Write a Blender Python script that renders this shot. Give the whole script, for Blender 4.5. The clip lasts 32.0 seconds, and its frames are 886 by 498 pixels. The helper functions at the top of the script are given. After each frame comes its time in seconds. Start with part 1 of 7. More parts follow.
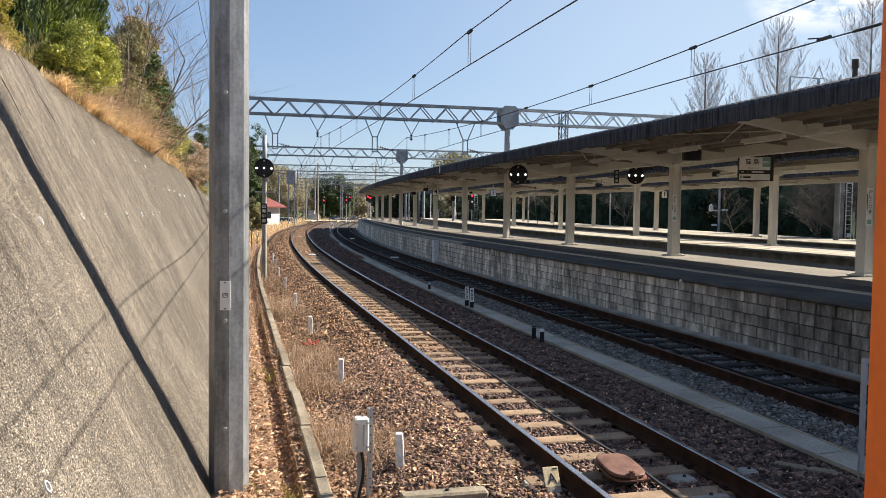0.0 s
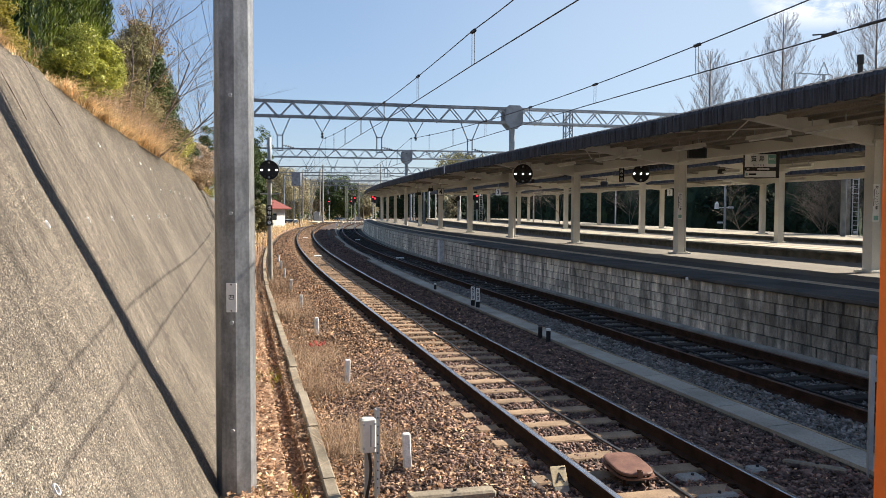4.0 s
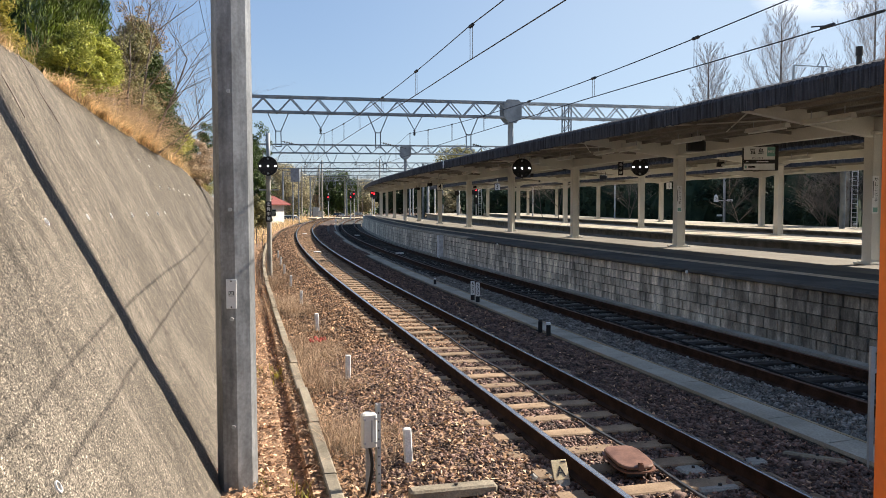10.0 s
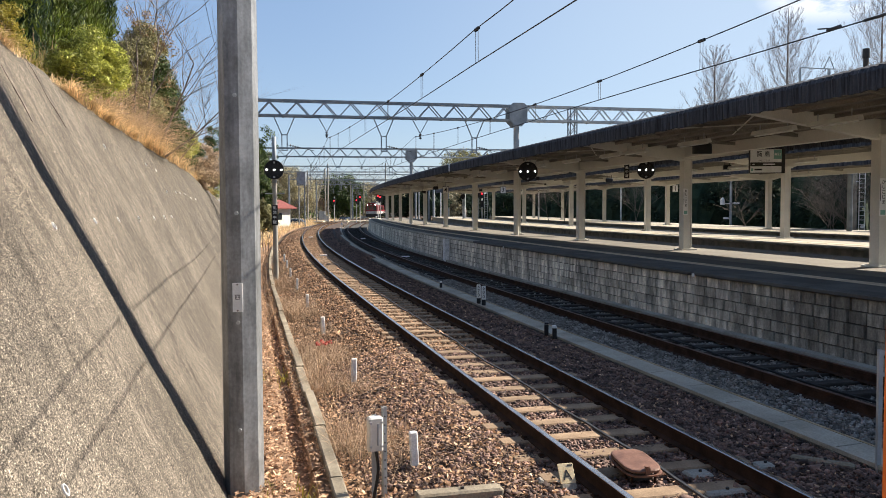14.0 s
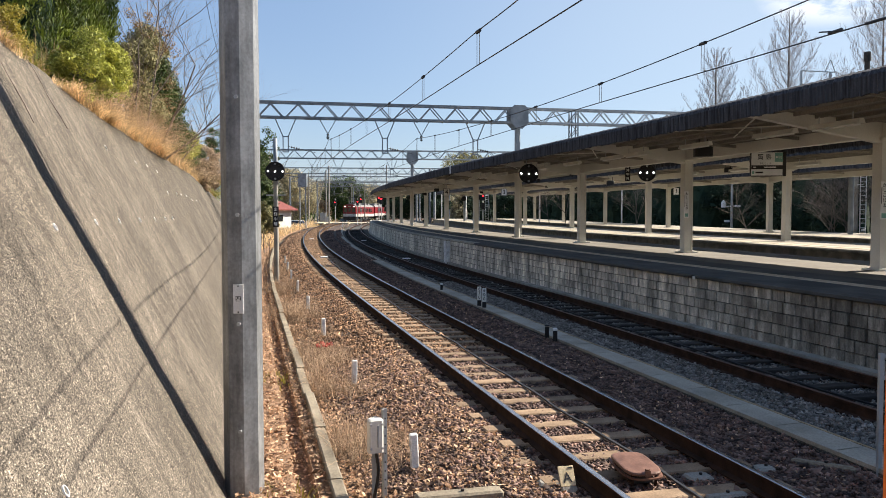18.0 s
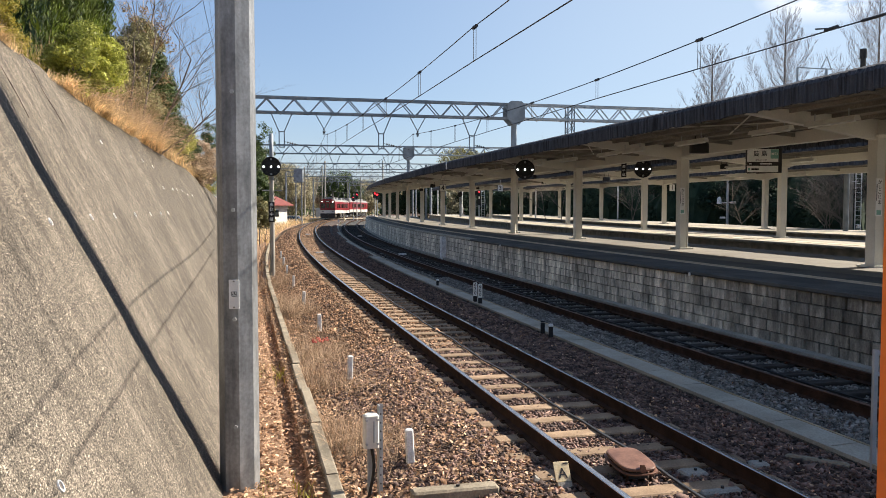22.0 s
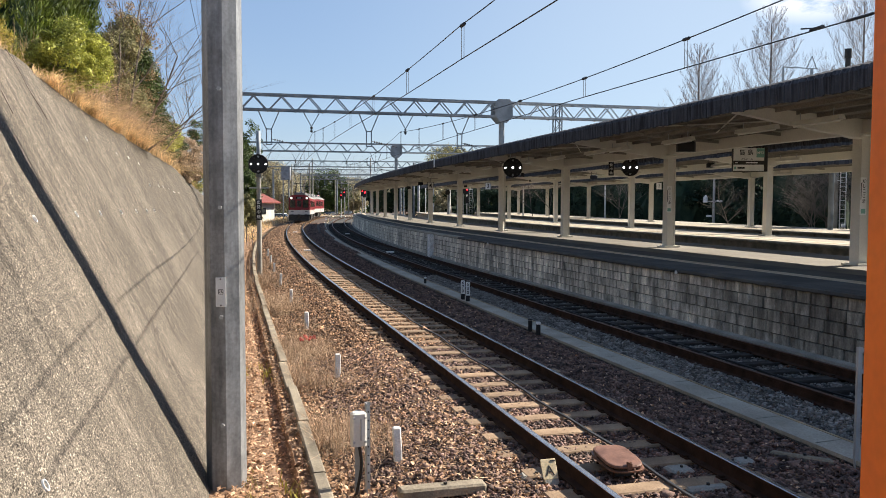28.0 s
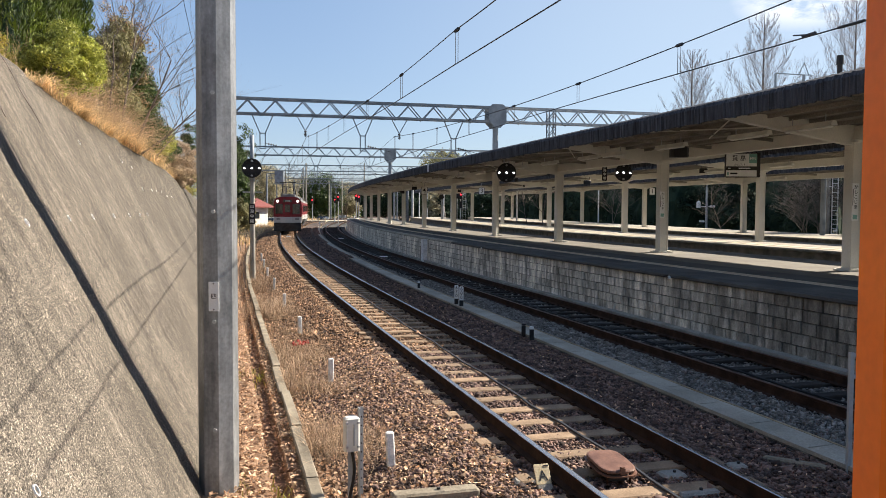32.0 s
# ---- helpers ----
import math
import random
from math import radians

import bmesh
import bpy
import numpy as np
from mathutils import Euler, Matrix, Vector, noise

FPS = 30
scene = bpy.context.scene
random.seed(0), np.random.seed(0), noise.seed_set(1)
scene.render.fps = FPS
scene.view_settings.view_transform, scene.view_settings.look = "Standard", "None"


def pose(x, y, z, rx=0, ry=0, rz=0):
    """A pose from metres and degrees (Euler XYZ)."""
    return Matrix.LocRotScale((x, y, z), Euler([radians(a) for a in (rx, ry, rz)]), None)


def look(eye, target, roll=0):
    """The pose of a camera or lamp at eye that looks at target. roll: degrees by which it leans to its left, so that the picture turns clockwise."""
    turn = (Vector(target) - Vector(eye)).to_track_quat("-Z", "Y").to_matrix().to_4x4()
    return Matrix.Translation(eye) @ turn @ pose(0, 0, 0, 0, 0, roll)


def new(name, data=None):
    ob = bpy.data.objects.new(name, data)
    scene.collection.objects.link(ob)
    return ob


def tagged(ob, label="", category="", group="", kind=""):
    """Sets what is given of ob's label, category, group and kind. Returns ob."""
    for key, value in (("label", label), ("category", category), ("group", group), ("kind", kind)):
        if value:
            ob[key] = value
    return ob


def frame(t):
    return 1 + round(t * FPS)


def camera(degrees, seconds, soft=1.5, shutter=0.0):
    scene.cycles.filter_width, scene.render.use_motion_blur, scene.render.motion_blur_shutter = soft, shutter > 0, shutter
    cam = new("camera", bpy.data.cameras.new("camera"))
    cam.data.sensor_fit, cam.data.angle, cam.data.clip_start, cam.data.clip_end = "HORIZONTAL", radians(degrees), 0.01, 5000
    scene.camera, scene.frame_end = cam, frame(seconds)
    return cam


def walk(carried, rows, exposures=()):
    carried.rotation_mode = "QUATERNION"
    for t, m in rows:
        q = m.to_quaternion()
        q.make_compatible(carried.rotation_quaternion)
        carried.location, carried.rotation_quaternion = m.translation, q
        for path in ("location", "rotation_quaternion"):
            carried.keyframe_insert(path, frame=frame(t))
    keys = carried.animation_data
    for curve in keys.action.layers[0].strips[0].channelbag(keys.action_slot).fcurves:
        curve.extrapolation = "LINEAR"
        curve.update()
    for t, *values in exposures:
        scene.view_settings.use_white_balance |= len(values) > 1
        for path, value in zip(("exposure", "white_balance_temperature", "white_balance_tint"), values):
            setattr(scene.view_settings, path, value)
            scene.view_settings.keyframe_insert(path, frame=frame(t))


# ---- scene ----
# ---- the camera: held by hand at one spot, turning a little ----
EXPO = 1.34
cam = camera(58.498, 32.0, soft=0.3)
EYE = Vector((0.0, 0.0, 2.44))


def held(turn, tilt, lean):
    """Degrees to the left, upwards, and of lean."""
    a, b = radians(turn), radians(tilt)
    way = Vector((-math.sin(a) * math.cos(b), math.cos(a) * math.cos(b), math.sin(b)))
    return look(EYE, EYE + way, lean)


walk(cam, [
    (0, held(-0.608, -2.600, 0.796)), (0.5, held(-0.490, -2.816, 0.810)), (1, held(-0.326, -2.968, 0.752)),
    (1.5, held(-0.165, -2.949, 0.692)), (2, held(-0.074, -2.769, 0.592)), (2.5, held(-0.068, -2.557, 0.545)),
    (3, held(-0.083, -2.450, 0.469)), (3.5, held(-0.151, -2.519, 0.368)), (5.5, held(-0.236, -2.668, -0.012)),
    (6, held(-0.187, -2.659, -0.005)), (6.5, held(-0.134, -2.694, 0.011)), (7, held(-0.060, -2.767, 0.042)),
    (7.5, held(-0.049, -2.836, 0.055)), (8, held(-0.051, -2.896, 0.065)), (8.5, held(-0.108, -2.957, 0.067)),
    (9, held(-0.175, -3.007, 0.037)), (9.5, held(-0.233, -3.012, -0.068)), (10, held(-0.245, -2.964, -0.156)),
    (10.5, held(-0.189, -2.852, -0.248)), (11, held(-0.141, -2.785, -0.352)), (11.5, held(-0.097, -2.738, -0.383)),
    (12, held(-0.058, -2.757, -0.329)), (12.5, held(-0.038, -2.788, -0.286)), (13, held(0.000, -2.790, -0.258)),
    (13.5, held(0.059, -2.788, -0.248)), (14, held(0.181, -2.724, -0.250)), (14.5, held(0.279, -2.666, -0.241)),
    (16.5, held(0.296, -2.618, -0.142)), (17, held(0.237, -2.594, -0.091)), (17.5, held(0.224, -2.564, -0.073)),
    (18, held(0.237, -2.574, -0.096)), (18.5, held(0.227, -2.647, -0.106)), (19, held(0.183, -2.740, -0.140)),
    (19.5, held(0.136, -2.848, -0.081)), (20, held(0.085, -2.915, -0.053)), (20.5, held(0.056, -2.937, -0.013)),
    (21, held(0.017, -2.952, 0.063)), (21.5, held(-0.010, -2.907, 0.057)), (22, held(-0.049, -2.882, 0.055)),
    (22.5, held(-0.059, -2.820, 0.079)), (23, held(-0.087, -2.772, 0.087)), (23.5, held(-0.102, -2.748, 0.088)),
    (24, held(-0.134, -2.714, 0.114)), (24.5, held(-0.160, -2.694, 0.111)), (25, held(-0.186, -2.698, 0.107)),
    (25.5, held(-0.223, -2.747, 0.080)), (27.5, held(-0.779, -3.088, 0.164)), (28, held(-0.940, -3.029, 0.167)),
    (28.5, held(-1.054, -2.956, 0.166)), (29, held(-1.114, -2.874, 0.147)), (29.5, held(-1.169, -2.844, 0.191)),
    (30, held(-1.219, -2.826, 0.282)), (30.5, held(-1.305, -2.830, 0.318)), (31, held(-1.360, -2.803, 0.338)),
    (31.5, held(-1.394, -2.750, 0.324)), (32, held(-1.400, -2.688, 0.312)),], exposures=((0, EXPO), (32, EXPO)))

# ---- world and sun ----
SUN_AZ, SUN_EL = radians(63), radians(38.5)
world = bpy.data.worlds.new("world")
scene.world = world
world.use_nodes = True
wn, wl = world.node_tree.nodes, world.node_tree.links
wn.clear()
sky = wn.new("ShaderNodeTexSky")
sky.sky_type, sky.sun_disc = "NISHITA", False
sky.sun_elevation, sky.sun_rotation = SUN_EL, SUN_AZ
sky.air_density, sky.dust_density, sky.ozone_density = 1.0, 0.5, 1.8
bg = wn.new("ShaderNodeBackground")
bg.inputs["Strength"].default_value = 0.055
wo = wn.new("ShaderNodeOutputWorld")
# a bank of thin white cloud low in the sky towards the sun
tc = wn.new("ShaderNodeTexCoord")
cm = wn.new("ShaderNodeMapping")
cm.inputs["Scale"].default_value = (4.0, 4.0, 9.0)
cn = wn.new("ShaderNodeTexNoise")
cn.inputs["Scale"].default_value, cn.inputs["Detail"].default_value, cn.inputs["Roughness"].default_value = 2.2, 9, 0.62
cr = wn.new("ShaderNodeValToRGB")
cr.color_ramp.elements[0].position, cr.color_ramp.elements[1].position = 0.40, 0.50
cx = wn.new("ShaderNodeMix")
cx.data_type = "RGBA"
cx.inputs["B"].default_value = (8.5, 8.6, 8.8, 1)
cd = wn.new("ShaderNodeVectorMath")
cd.operation = "DISTANCE"
cd.inputs[1].default_value = (0.425, 0.875, 0.53)
ck = wn.new("ShaderNodeMapRange")
ck.inputs["From Min"].default_value, ck.inputs["From Max"].default_value = 0.035, 0.085
ck.inputs["To Min"].default_value, ck.inputs["To Max"].default_value = 1.0, 0.0
cf = wn.new("ShaderNodeMath")
cf.operation = "MULTIPLY"
tint = wn.new("ShaderNodeMix")
tint.data_type, tint.blend_type = "RGBA", "MULTIPLY"
tint.inputs["Factor"].default_value = 1.0
tint.inputs["B"].default_value = (1.03, 1.0, 1.02, 1)
tall = wn.new("ShaderNodeMapping")
tall.inputs["Scale"].default_value = (1.0, 1.0, 2.2)
wl.new(tc.outputs["Generated"], tall.inputs[0])
wl.new(tall.outputs[0], cd.inputs[0])
wl.new(cd.outputs["Value"], ck.inputs["Value"])
wl.new(ck.outputs[0], cf.inputs[1])
wl.new(sky.outputs[0], tint.inputs["A"])
wl.new(tc.outputs["Generated"], cm.inputs[0])
wl.new(cm.outputs[0], cn.inputs["Vector"])
wl.new(cn.outputs[0], cr.inputs[0])
wl.new(cr.outputs[0], cf.inputs[0])
wl.new(cf.outputs[0], cx.inputs["Factor"])
# thin bright haze over the whole sky
haze = wn.new("ShaderNodeMix")
haze.data_type = "RGBA"
haze.inputs["Factor"].default_value = 0.42
haze.inputs["B"].default_value = (2.5, 3.75, 5.85, 1)
wl.new(tint.outputs["Result"], haze.inputs["A"])
# paler veil on the sunward side
veil = wn.new("ShaderNodeMix")
veil.data_type = "RGBA"
veil.inputs["B"].default_value = (5.6, 6.4, 7.0, 1)
vk = wn.new("ShaderNodeMapRange")
vk.interpolation_type = "SMOOTHSTEP"
vk.inputs["From Min"].default_value, vk.inputs["From Max"].default_value = 0.05, 0.65
vk.inputs["To Min"].default_value, vk.inputs["To Max"].default_value = 0.42, 0.0
wl.new(cd.outputs["Value"], vk.inputs["Value"])
wl.new(vk.outputs[0], veil.inputs["Factor"])
wl.new(haze.outputs["Result"], veil.inputs["A"])
wl.new(veil.outputs["Result"], cx.inputs["A"])
wl.new(cx.outputs["Result"], bg.inputs[0])
wl.new(bg.outputs[0], wo.inputs[0])
sun = new("sun", bpy.data.lights.new("sun", "SUN"))
sun.data.energy, sun.data.angle, sun.data.color = 5.0, radians(0.5), (1.0, 0.90, 0.76)
SUN_WAY = Vector((math.sin(SUN_AZ) * math.cos(SUN_EL), math.cos(SUN_AZ) * math.cos(SUN_EL), math.sin(SUN_EL)))
sun.matrix_world = look(SUN_WAY * 300, (0, 0, 0))


# ---- materials ----
def material(name, c1, c2, rough=0.8, scale=3.0, fine=60.0, bump=0.25, metal=0.0, spread=0.5, streak=None, vary=0.0,
             island=False, spec=0.4, dots=None, trans=0.0, dist=0.01, grain=0.2):
    """Two colours mixed by coarse noise, fine grain on top, bump; streak: stretch along z; vary: change from piece to piece."""
    m = bpy.data.materials.new(name)
    m.use_nodes = True
    n, l = m.node_tree.nodes, m.node_tree.links
    b = n["Principled BSDF"]
    b.inputs["Roughness"].default_value, b.inputs["Metallic"].default_value = rough, metal
    b.inputs["Specular IOR Level"].default_value = spec
    co = n.new("ShaderNodeTexCoord")
    mp = n.new("ShaderNodeMapping")
    l.new(co.outputs["Object"], mp.inputs[0])
    if streak:
        mp.inputs["Scale"].default_value = streak
    a = n.new("ShaderNodeTexNoise")
    a.inputs["Scale"].default_value, a.inputs["Detail"].default_value = scale, 6
    l.new(mp.outputs[0], a.inputs["Vector"])
    ra = n.new("ShaderNodeValToRGB")
    ra.color_ramp.elements[0].position, ra.color_ramp.elements[1].position = 0.5 - spread * 0.5 * 0.6, 0.5 + spread * 0.5 * 0.6
    ra.color_ramp.elements[0].color, ra.color_ramp.elements[1].color = (*c1, 1), (*c2, 1)
    l.new(a.outputs[0], ra.inputs[0])
    g = n.new("ShaderNodeTexNoise")
    g.inputs["Scale"].default_value, g.inputs["Detail"].default_value = fine, 4
    l.new(co.outputs["Object"], g.inputs["Vector"])
    rg = n.new("ShaderNodeMapRange")
    rg.inputs["From Min"].default_value, rg.inputs["From Max"].default_value = 0.3, 0.7
    rg.inputs["To Min"].default_value, rg.inputs["To Max"].default_value = 1 - grain * 1.1, 1 + grain * 0.9
    l.new(g.outputs[0], rg.inputs["Value"])
    mu = n.new("ShaderNodeMix")
    mu.data_type, mu.blend_type = "RGBA", "MULTIPLY"
    mu.inputs["Factor"].default_value = 1.0
    l.new(ra.outputs[0], mu.inputs["A"])
    l.new(rg.outputs[0], mu.inputs["B"])
    last = mu.outputs["Result"]
    if vary:
        if island:
            src = n.new("ShaderNodeNewGeometry").outputs["Random Per Island"]
        else:
            src = n.new("ShaderNodeObjectInfo").outputs["Random"]
        rv = n.new("ShaderNodeMapRange")
        rv.inputs["To Min"].default_value, rv.inputs["To Max"].default_value = 1 - vary, 1 + vary
        l.new(src, rv.inputs["Value"])
        mv = n.new("ShaderNodeMix")
        mv.data_type, mv.blend_type = "RGBA", "MULTIPLY"
        mv.inputs["Factor"].default_value = 1.0
        l.new(last, mv.inputs["A"])
        l.new(rv.outputs[0], mv.inputs["B"])
        last = mv.outputs["Result"]
    if dots:
        v = n.new("ShaderNodeTexVoronoi")
        v.inputs["Scale"].default_value = dots[0]
        l.new(co.outputs["Object"], v.inputs["Vector"])
        rd = n.new("ShaderNodeMapRange")
        rd.inputs["From Min"].default_value, rd.inputs["From Max"].default_value = dots[1], dots[1] * 1.5
        rd.inputs["To Min"].default_value, rd.inputs["To Max"].default_value = 1, 0
        l.new(v.outputs["Distance"], rd.inputs["Value"])
        md = n.new("ShaderNodeMix")
        md.data_type = "RGBA"
        l.new(rd.outputs[0], md.inputs["Factor"])
        l.new(last, md.inputs["A"])
        md.inputs["B"].default_value = (*dots[2], 1)
        last = md.outputs["Result"]
    l.new(last, b.inputs["Base Color"])
    if bump:
        bp = n.new("ShaderNodeBump")
        bp.inputs["Strength"].default_value, bp.inputs["Distance"].default_value = bump, dist
        l.new(g.outputs[0], bp.inputs["Height"])
        l.new(bp.outputs[0], b.inputs["Normal"])
    if trans:
        b.inputs["Transmission Weight"].default_value = 0.0
        t = n.new("ShaderNodeBsdfTranslucent")
        l.new(last, t.inputs[0])
        mx = n.new("ShaderNodeMixShader")
        mx.inputs[0].default_value = trans
        l.new(b.outputs[0], mx.inputs[1])
        l.new(t.outputs[0], mx.inputs[2])
        l.new(mx.outputs[0], n["Material Output"].inputs[0])
    return m


def wall_material():
    """Rough old concrete: exposed grit at two sizes, streaks down the slope and broad stains."""
    m = material("retaining concrete", (0.146, 0.124, 0.097), (0.222, 0.191, 0.154), 0.95, 0.6, 80, 1.0, spread=0.9, dist=0.03)
    n, l = m.node_tree.nodes, m.node_tree.links
    b = n["Principled BSDF"]
    last = b.inputs["Base Color"].links[0].from_socket
    co = n.new("ShaderNodeTexCoord")
    along = Vector((-0.2425, 0.970, 0))
    down = Vector((-0.970 * 0.48, -0.2425 * 0.48, 1)).normalized()
    turn = n.new("ShaderNodeMapping")
    turn.inputs["Rotation"].default_value = Matrix((along, down.cross(along), down)).to_euler()
    l.new(co.outputs["Object"], turn.inputs[0])
    for scale, detail, lo, hi, a, z, stretch in ((84, 3, 0.38, 0.60, 0.42, 1.26, (0.5, 1, 1)), (1.0, 8, 0.38, 0.62, 0.76, 1.12, (6.0, 2.0, 0.8)), (7.0, 5, 0.40, 0.60, 0.84, 1.10, (1.4, 1.4, 1.0)), (0.5, 3, 0.35, 0.65, 0.80, 1.12, (1, 1, 1)), (170, 2, 0.36, 0.64, 0.46, 1.46, (0.5, 1, 1)), (74, 1, 0.60, 0.635, 1.0, 2.2, (0.5, 1, 1)), (62, 2, 0.36, 0.42, 0.40, 1.0, (0.5, 1, 1))):
        mp = n.new("ShaderNodeMapping")
        mp.inputs["Scale"].default_value = stretch
        t = n.new("ShaderNodeTexNoise")
        t.inputs["Scale"].default_value, t.inputs["Detail"].default_value = scale, detail
        r = n.new("ShaderNodeMapRange")
        r.inputs["From Min"].default_value, r.inputs["From Max"].default_value = lo, hi
        r.inputs["To Min"].default_value, r.inputs["To Max"].default_value = a, z
        x = n.new("ShaderNodeMix")
        x.data_type, x.blend_type = "RGBA", "MULTIPLY"
        x.inputs["Factor"].default_value = 1.0
        l.new(turn.outputs[0], mp.inputs[0])
        l.new(mp.outputs[0], t.inputs["Vector"])
        l.new(t.outputs[0], r.inputs["Value"])
        l.new(last, x.inputs["A"])
        l.new(r.outputs[0], x.inputs["B"])
        last = x.outputs["Result"]
    l.new(last, b.inputs["Base Color"])
    return m


def stained(m, scale, stretch, lo, hi, dark, bright=1.05):
    """Stains that run on from piece to piece, laid over a material by place."""
    n, l = m.node_tree.nodes, m.node_tree.links
    b = n["Principled BSDF"]
    last = b.inputs["Base Color"].links[0].from_socket
    g = n.new("ShaderNodeNewGeometry")
    mp = n.new("ShaderNodeMapping")
    mp.inputs["Scale"].default_value = stretch
    t = n.new("ShaderNodeTexNoise")
    t.inputs["Scale"].default_value, t.inputs["Detail"].default_value, t.inputs["Roughness"].default_value = scale, 7, 0.65
    r = n.new("ShaderNodeMapRange")
    r.inputs["From Min"].default_value, r.inputs["From Max"].default_value = lo, hi
    r.inputs["To Min"].default_value, r.inputs["To Max"].default_value = dark, bright
    x = n.new("ShaderNodeMix")
    x.data_type, x.blend_type = "RGBA", "MULTIPLY"
    x.inputs["Factor"].default_value = 1.0
    l.new(g.outputs["Position"], mp.inputs[0])
    l.new(mp.outputs[0], t.inputs["Vector"])
    l.new(t.outputs[0], r.inputs["Value"])
    l.new(last, x.inputs["A"])
    l.new(r.outputs[0], x.inputs["B"])
    l.new(x.outputs["Result"], b.inputs["Base Color"])
    return m


def darker_stretch(m, y0, y1, dark):
    """Colour times dark on the y0 side, fading out raggedly to y1."""
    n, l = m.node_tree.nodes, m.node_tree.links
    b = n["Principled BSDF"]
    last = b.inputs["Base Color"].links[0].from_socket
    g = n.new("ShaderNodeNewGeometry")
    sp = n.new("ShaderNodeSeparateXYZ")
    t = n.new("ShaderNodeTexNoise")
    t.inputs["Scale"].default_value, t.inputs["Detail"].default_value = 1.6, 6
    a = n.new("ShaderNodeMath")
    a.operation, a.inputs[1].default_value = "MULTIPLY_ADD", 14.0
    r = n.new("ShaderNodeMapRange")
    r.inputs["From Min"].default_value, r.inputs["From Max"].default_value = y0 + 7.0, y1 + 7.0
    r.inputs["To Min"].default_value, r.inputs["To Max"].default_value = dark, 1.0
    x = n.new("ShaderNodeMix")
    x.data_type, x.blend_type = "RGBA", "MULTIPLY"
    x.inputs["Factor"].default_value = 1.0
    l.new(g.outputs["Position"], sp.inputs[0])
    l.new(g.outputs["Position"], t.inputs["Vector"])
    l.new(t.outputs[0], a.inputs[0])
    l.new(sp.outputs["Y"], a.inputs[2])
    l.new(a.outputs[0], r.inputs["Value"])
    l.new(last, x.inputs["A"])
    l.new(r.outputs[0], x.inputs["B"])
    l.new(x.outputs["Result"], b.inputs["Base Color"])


def glow(name, c, power):
    m = bpy.data.materials.new(name)
    m.use_nodes = True
    b = m.node_tree.nodes["Principled BSDF"]
    b.inputs["Base Color"].default_value = (*c, 1)
    b.inputs["Emission Color"].default_value, b.inputs["Emission Strength"].default_value = (*c, 1), power
    return m


M_WALL = wall_material()
darker_stretch(M_WALL, 24.0, 9.0, 0.70)
M_CONC = material("weathered concrete", (0.228, 0.215, 0.186), (0.355, 0.338, 0.296), 0.9, 1.5, 50, 0.4)
M_TROUGH = material("grey trough concrete", (0.27, 0.25, 0.205), (0.40, 0.372, 0.312), 0.9, 1.2, 45, 0.3)
M_BALLAST = material("brown ballast", (0.038, 0.025, 0.020), (0.093, 0.063, 0.049), 0.95, 1.0, 22, 1.0, dist=0.04)
M_STONE = material("brown ballast stone", (0.045, 0.030, 0.026), (0.235, 0.148, 0.118), 0.9, 5, 60, 0.3, vary=0.6, island=True)
# rust tone, also brightened for the side of the track in sun
M_SUNRUSTSTONE = material("sunlit rust-stained ballast stone", (0.055, 0.031, 0.018), (0.36, 0.215, 0.125), 0.9, 5, 60, 0.3, vary=0.8, island=True)
M_GRAVEL = material("grey gravel bed", (0.033, 0.033, 0.033), (0.072, 0.069, 0.064), 0.95, 1.0, 24, 1.0, dist=0.04)
M_GSTONE = material("grey gravel stone", (0.09, 0.086, 0.08), (0.29, 0.277, 0.257), 0.9, 6, 60, 0.2, vary=0.5, island=True)
M_RAIL = material("rusty rail side", (0.024, 0.014, 0.010), (0.051, 0.028, 0.019), 0.9, 5, 90, 0.2, spec=0.12)
M_HEAD = material("polished rail head", (0.42, 0.40, 0.39), (0.60, 0.58, 0.57), 0.22, 3, 40, 0.02, metal=0.9)
M_HEAD2 = material("dull rail head", (0.085, 0.046, 0.034), (0.169, 0.101, 0.076), 0.5, 3, 40, 0.05, metal=0.4)
M_SLEEPER = material("concrete sleeper", (0.165, 0.108, 0.066), (0.285, 0.20, 0.128), 0.9, 3, 50, 0.3, vary=0.18)
# browner copy of the sleeper colour for the far stretch
M_SLEEPER2 = material("rust-brown sleeper", (0.15, 0.088, 0.048), (0.26, 0.165, 0.095), 0.9, 3, 50, 0.3, vary=0.2)
# lightened to stand in for haze over the far trees
M_LEAFDULL = material("dull winter leaves paled for haze", (0.25, 0.225, 0.14), (0.48, 0.435, 0.29), 0.8, 1.2, 30, 0.1, vary=0.5, island=True, trans=0.35)
M_WOOD = material("tarred wooden sleeper", (0.015, 0.013, 0.012), (0.036, 0.031, 0.027), 0.85, 3, 40, 0.4, vary=0.3)
M_LITTER = material("leaf litter", (0.110, 0.059, 0.034), (0.389, 0.245, 0.152), 0.95, 9, 30, 0.9, spread=0.7, dist=0.03)
M_LEAF = material("dead leaf", (0.24, 0.125, 0.068), (0.76, 0.53, 0.35), 0.9, 14, 60, 0.1, vary=0.6, island=True, trans=0.3)
M_EARTH = material("dry earth and weeds", (0.110, 0.085, 0.046), (0.237, 0.177, 0.101), 0.95, 0.25, 12, 0.8, dist=0.05)
M_STEEL = material("galvanised steel pole", (0.155, 0.162, 0.17), (0.30, 0.31, 0.32), 0.42, 1.6, 30, 0.06, metal=0.2, streak=(9, 9, 0.45), spread=0.95, grain=0.14)
stained(M_STEEL, 2.2, (2.5, 2.5, 1.0), 0.36, 0.60, 0.62, 1.15)
